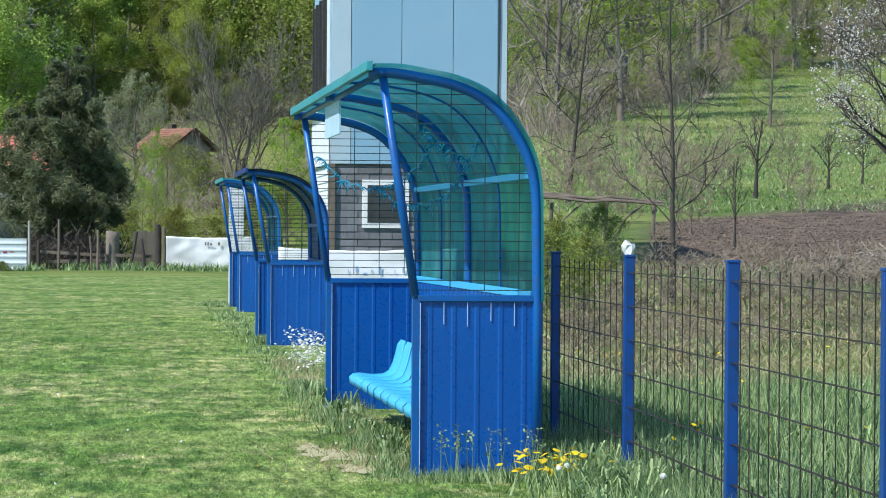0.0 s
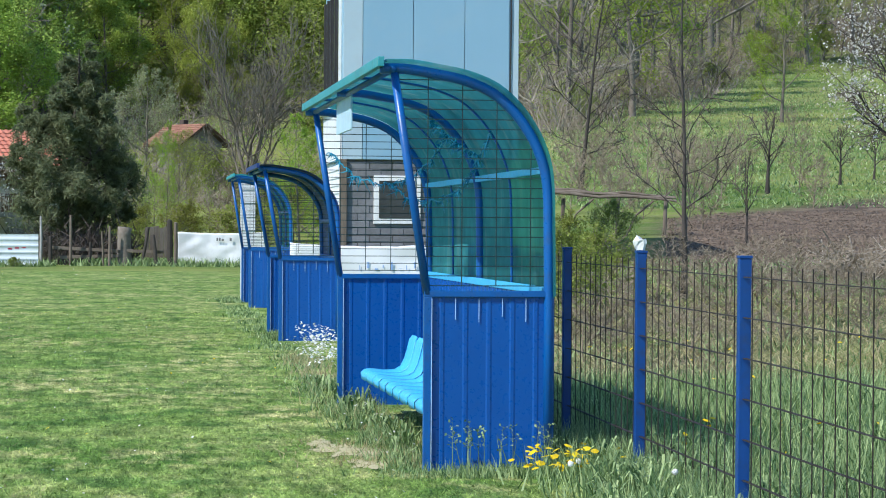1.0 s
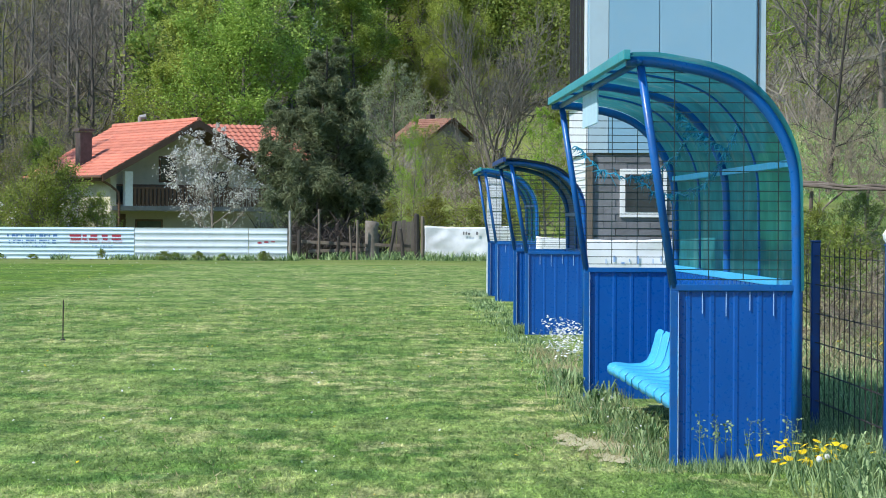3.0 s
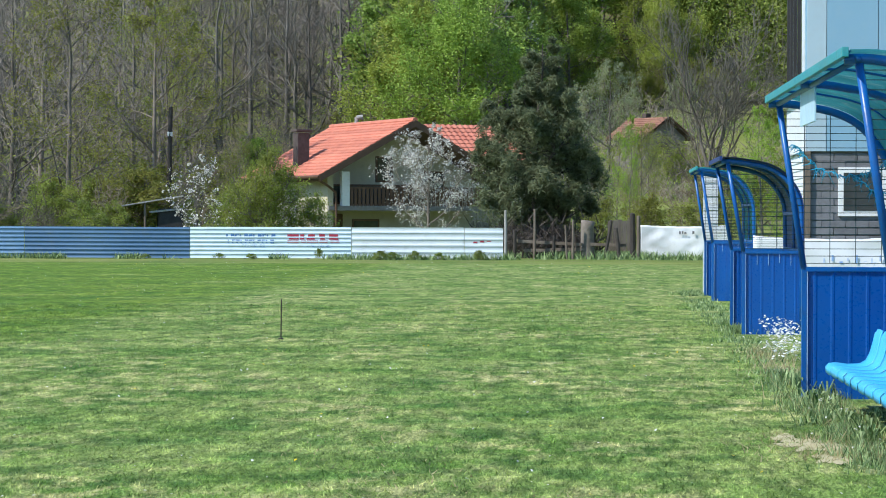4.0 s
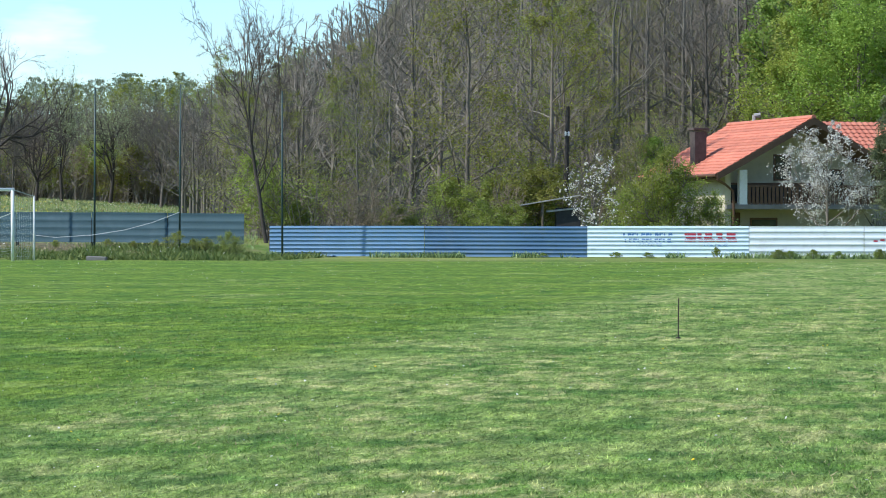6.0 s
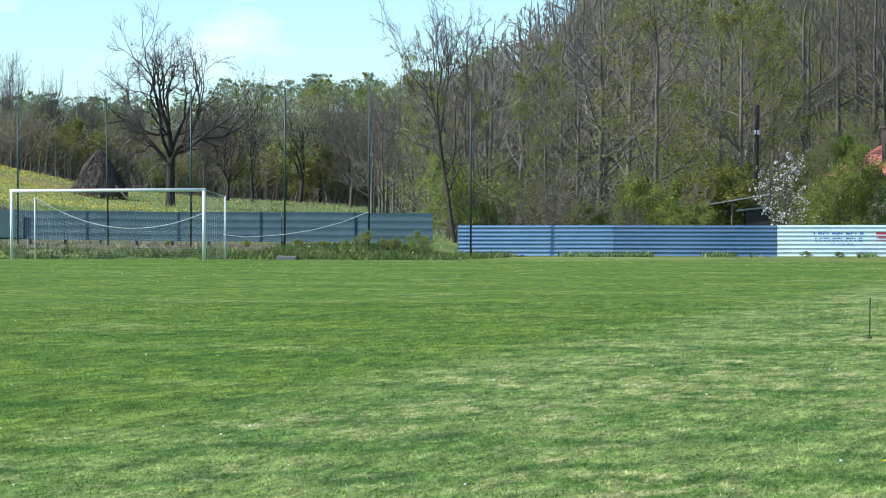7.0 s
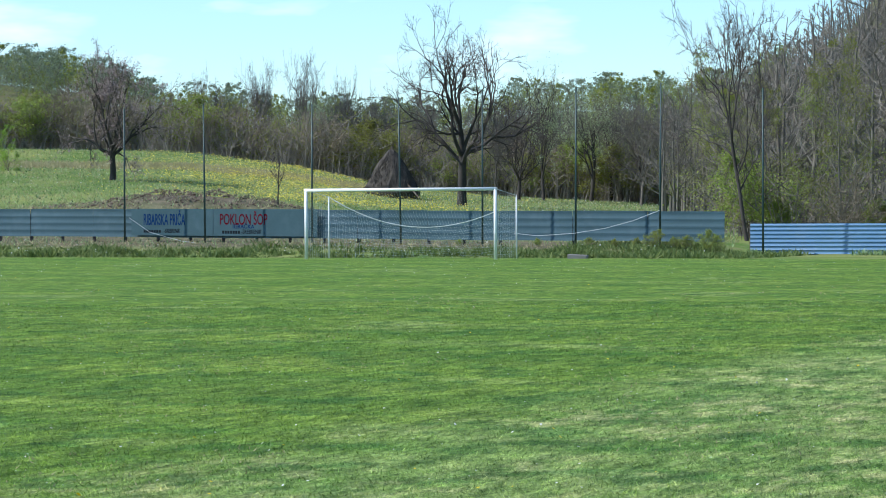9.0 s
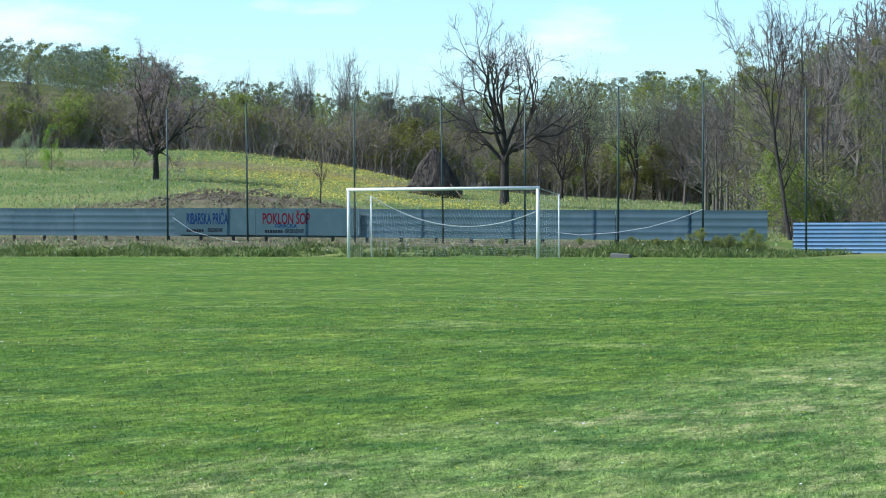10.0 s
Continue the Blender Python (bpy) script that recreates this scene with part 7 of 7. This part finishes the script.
def leaf_rosette(x, y, n, high, seed, label):
    """A clump of broad arching blades."""
    rng = np.random.default_rng(seed)
    t = thing("grass_clump", pose(x, y, ground_z(x, y)), label, "grass", "grass clumps by the dugout and fence")
    vs, fs = [], []
    for k in range(n):
        a, h, w = rng.uniform(0, 6.28), high * rng.uniform(0.6, 1.1), rng.uniform(0.006, 0.011)
        out, k0 = np.array([math.cos(a), math.sin(a), 0]), len(vs)
        side, base = np.array([-math.sin(a), math.cos(a), 0]), rng.normal(0, 0.04, 3) * np.array([1, 1, 0])
        reach = h * rng.uniform(0.25, 0.9)
        for q, wide, lift in ((0.0, 1.0, 0.0), (0.35, 1.0, 0.62), (0.7, 0.75, 0.95), (1.0, 0.1, 0.8 + rng.uniform(-0.15, 0.2))):
            c = base + out * reach * q + np.array([0, 0, h * lift - 0.01])
            vs += [tuple(c - side * w * wide), tuple(c + side * w * wide)]
        fs += [(k0 + 2 * j, k0 + 2 * j + 1, k0 + 2 * j + 3, k0 + 2 * j + 2) for j in range(3)]
    tagged(part("blades", raw("blades", vs, fs), GRASS_TALL, t), kind="stuff")


clump_rng = random.Random(23)
for k in range(34):
    x, y = clump_rng.uniform(2.35, 3.2), clump_rng.uniform(11.5, 15.6)
    leaf_rosette(x, y, 26, clump_rng.uniform(0.16, 0.3), k, "arching clump of long pale grass beside the wire fence")
for k in range(30):
    x, y = clump_rng.uniform(3.1, 6.2), clump_rng.uniform(12.5, 22)
    leaf_rosette(x, y, 22, clump_rng.uniform(0.15, 0.28), 50 + k, "clump of uncut grass beyond the wire fence")
for k in range(24):
    x, y = clump_rng.gauss(1.74, 0.08), clump_rng.uniform(16.3, 24)
    leaf_rosette(x, y, 18, clump_rng.uniform(0.1, 0.2), 90 + k, "rank clump of grass in front of the dugout seats")

# bare sandy ground in front of the seats
rng = random.Random(3)
for x, y, rx, ry in ((1.33, 17.4, 0.2, 0.46), (1.5, 17.1, 0.13, 0.4), (1.42, 16.4, 0.13, 0.28), (1.2, 17.9, 0.1, 0.3)):
    bm = bmesh.new()
    ring = []
    for k in range(36):
        a = k * math.pi / 18
        w = 1 + 0.6 * noise.noise((math.cos(a) * 1.7 + x, math.sin(a) * 1.7 + y, 0)) + 0.55 * noise.noise((math.cos(a) * 6 + x, math.sin(a) * 6 + y, 4))
        ring.append(bm.verts.new((x + rx * w * math.cos(a), y + ry * w * math.sin(a), 0.004)))
    mid = bm.verts.new((x, y, 0.012))
    for k in range(36):
        bm.faces.new((mid, ring[k], ring[(k + 1) % 36]))
    tagged(part("bare_patch", bm, SAND), "worn sandy patch in front of the dugout", "ground", kind="structure")

# the heap of cut brushwood and the wooden rack beyond the fence
p = spot(-16.2, 41)
heap = thing("brushwood_heap", pose(p.x, p.y, p.z), "heap of cut grey brushwood in the grass", "brushwood")
hr = np.random.default_rng(12)
n = 420
c = np.stack([hr.normal(0, 0.6, n), hr.normal(0, 0.5, n), np.abs(hr.normal(0, 0.2, n))], 1)
w = hr.normal(0, 1, (n, 3)) * np.array([1, 1, 0.35])
w /= np.linalg.norm(w, axis=1, keepdims=True)
tagged(part("stick_pile", to_data("stick_pile", bars_mesh(c - w * 0.35, c + w * 0.35, np.full(n, 0.014), np.full(n, 0.006), 4), TWIG), TWIG, heap), kind="stuff")
p = spot(-10.2, 52)
rack = thing("wooden_rack", pose(p.x, p.y, p.z, 0, 0, -8), "long grey weathered wooden drying rack", "rack")
for k in range(3):
    knots = [(-1.3 + 0.52 * j, 0.15 * k + random.uniform(-0.04, 0.04), 0.86 + 0.04 * k - 0.03 * j + random.uniform(-0.035, 0.035)) for j in range(6)]
    part("beam", tube(bmesh.new(), knots, [0.036, 0.033, 0.03, 0.03, 0.026, 0.02], 7), WOOD_OLD, rack)
for x, z in ((-0.7, 0.75), (0.5, 0.72)):
    part("brace", tube(bmesh.new(), [(x - 0.3, 0.1, -0.2), (x, 0.12, z * 0.6), (x + 0.35, 0.15, z)], 0.022, 6), WOOD_OLD, rack)
for x in (-1.0, 0.1, 1.05):
    part("leg", tube(bmesh.new(), [(x, 0.15, -0.3), (x + 0.04, 0.15, 0.76)], 0.04, 7), WOOD_OLD, rack)
blades("dry_grass", 1600, strip(-66, -29, 90, 96), (0.03, 0.16), 0.026, GRASS_DRY, "dead grass on the bank behind the goal", 21, bend=0.8)


def bearing(az, y, el):
    """The place on the plane at y metres that shows at a bearing and an angle over the horizon."""
    d = y / math.cos(radians(az))
    return (-d * math.sin(radians(az)), y, EYE + d * math.tan(radians(el)))


for label, line in (("thin white rope sagging from a net pole", ((18.2, 0.13), (18.8, -0.1), (19.4, -0.26), (20.1, -0.37), (20.9, -0.42), (21.4, -0.36))),
                    ("thin white rope hanging off a net pole", ((29.85, 0.02), (29.4, -0.3), (28.7, -0.5), (27.7, -0.62), (26.4, -0.68)))):
    rope = thing("loose_rope", pose(0, 0, 0), label, "rope", "loose ropes of the ball net")
    part("rope", tube(bmesh.new(), [bearing(a, 94.45, e) for a, e in line], 0.008 if "hanging" in label else 0.012, 5), NET, rope)

blades("meadow_grass", 40000, fan(-17.5, -8.5, 62, 165, 0.9, None), (0.03, 0.14), 0.018, GRASS_TALL, "uncut meadow grass on the slope", 41, bend=0.6)
blades("dry_grass", 9000, fan(-17.5, -8.5, 75, 150, 0.7, None), (0.03, 0.13), 0.018, GRASS_DRY, "dry grass on the slope", 42, bend=0.6)
blades("meadow_grass", 46000, fan(16.5, 35, 104, 205, 0.8, None), (0.05, 0.2), 0.02, GRASS_TALL, "uncut grass of the rising meadow", 43, bend=0.6)
blades("dry_grass", 22000, fan(16.5, 35, 104, 205, 0.8, None), (0.05, 0.17), 0.02, GRASS_DRY, "dry grass of the rising meadow", 44, bend=0.6)

blades("weeds", 9000, strip(-68, -29, 87.8, 90.6, 0.9), (0.08, 0.34), 0.034, WEED, "tall green weeds at the edge of the pitch", 45, bend=0.7, uneven=1.6)
blades("dry_grass", 900, strip(1.0, 1.9, 16.2, 18.2), (0.015, 0.06), 0.01, GRASS_DRY, "flattened dry grass round the worn patch", 46, bend=1.2)
blades("tall_grass", 2600, strip(1.6, 2.9, 34.3, 35.1), (0.04, 0.16), 0.012, GRASS_TALL, "long grass at the foot of the small dugout", 47, bend=0.4)
blades("tall_grass", 2600, strip(2.9, 4.6, 9.5, 16.5), (0.12, 0.34), 0.012, GRASS_TALL, "lush long grass inside the wire fence", 48, bend=0.35)
blades("weeds", 7000, strip(-34, -25.5, 88, 97), (0.05, 0.3), 0.034, WEED, "weeds round the end of the fence", 49, bend=0.6, uneven=1.2)
blades("dry_grass", 16000, fan(24, 35.5, 174, 184, 1.0, None), (0.12, 0.36), 0.03, GRASS_DRY, "pale dry grass strip along the ridge of the meadow", 50, bend=0.5)
blades("dry_grass", 3000, strip(-72, -50, 103, 114), (0.05, 0.22), 0.026, GRASS_DRY, "dry grass on the dug soil", 51, bend=0.8)


def clods(where, seed, label, lump):
    """Lumps of turned earth."""
    rng = np.random.default_rng(seed)
    vs, fs = [], []
    for x, y in where(rng):
        s, k = rng.uniform(0.012, lump), len(vs)
        c = np.array([x, y, ground_z(x, y) + s * 0.2])
        for v in ((1, 0, 0), (0, 1, 0), (-1, 0, 0), (0, -1, 0), (0, 0, 0.8), (0, 0, -0.8)):
            vs.append(tuple(c + np.array(v) * s * rng.uniform(0.6, 1.3, 3) + rng.normal(0, 0.15 * s, 3)))
        for j in range(4):
            fs.append((k + j, k + (j + 1) % 4, k + 4))
            fs.append((k + (j + 1) % 4, k + j, k + 5))
    tagged(part("earth_clods", raw("earth_clods", vs, fs), SOIL), label, "soil", kind="stuff")


def ploughed(rng):
    az, d = np.radians(rng.uniform(-18, -11.4, 9000)), 44.5 + 0.62 * np.round(rng.uniform(0, 26, 9000)) + rng.normal(0, 0.13, 9000)
    return [(-r * math.sin(a), r * math.cos(a)) for a, r in zip(az, d) if r < rung(((-17, 68), (-9, 54)), math.degrees(a))]


clods(lambda rng: [(rng.normal(-60.5, 5.0), rng.normal(111, 3.0)) for i in range(2400)], 71, "lumps of brown earth on the dug mound", 0.09)
clods(ploughed, 72, "lumps of brown earth in the furrows of the field", 0.045)
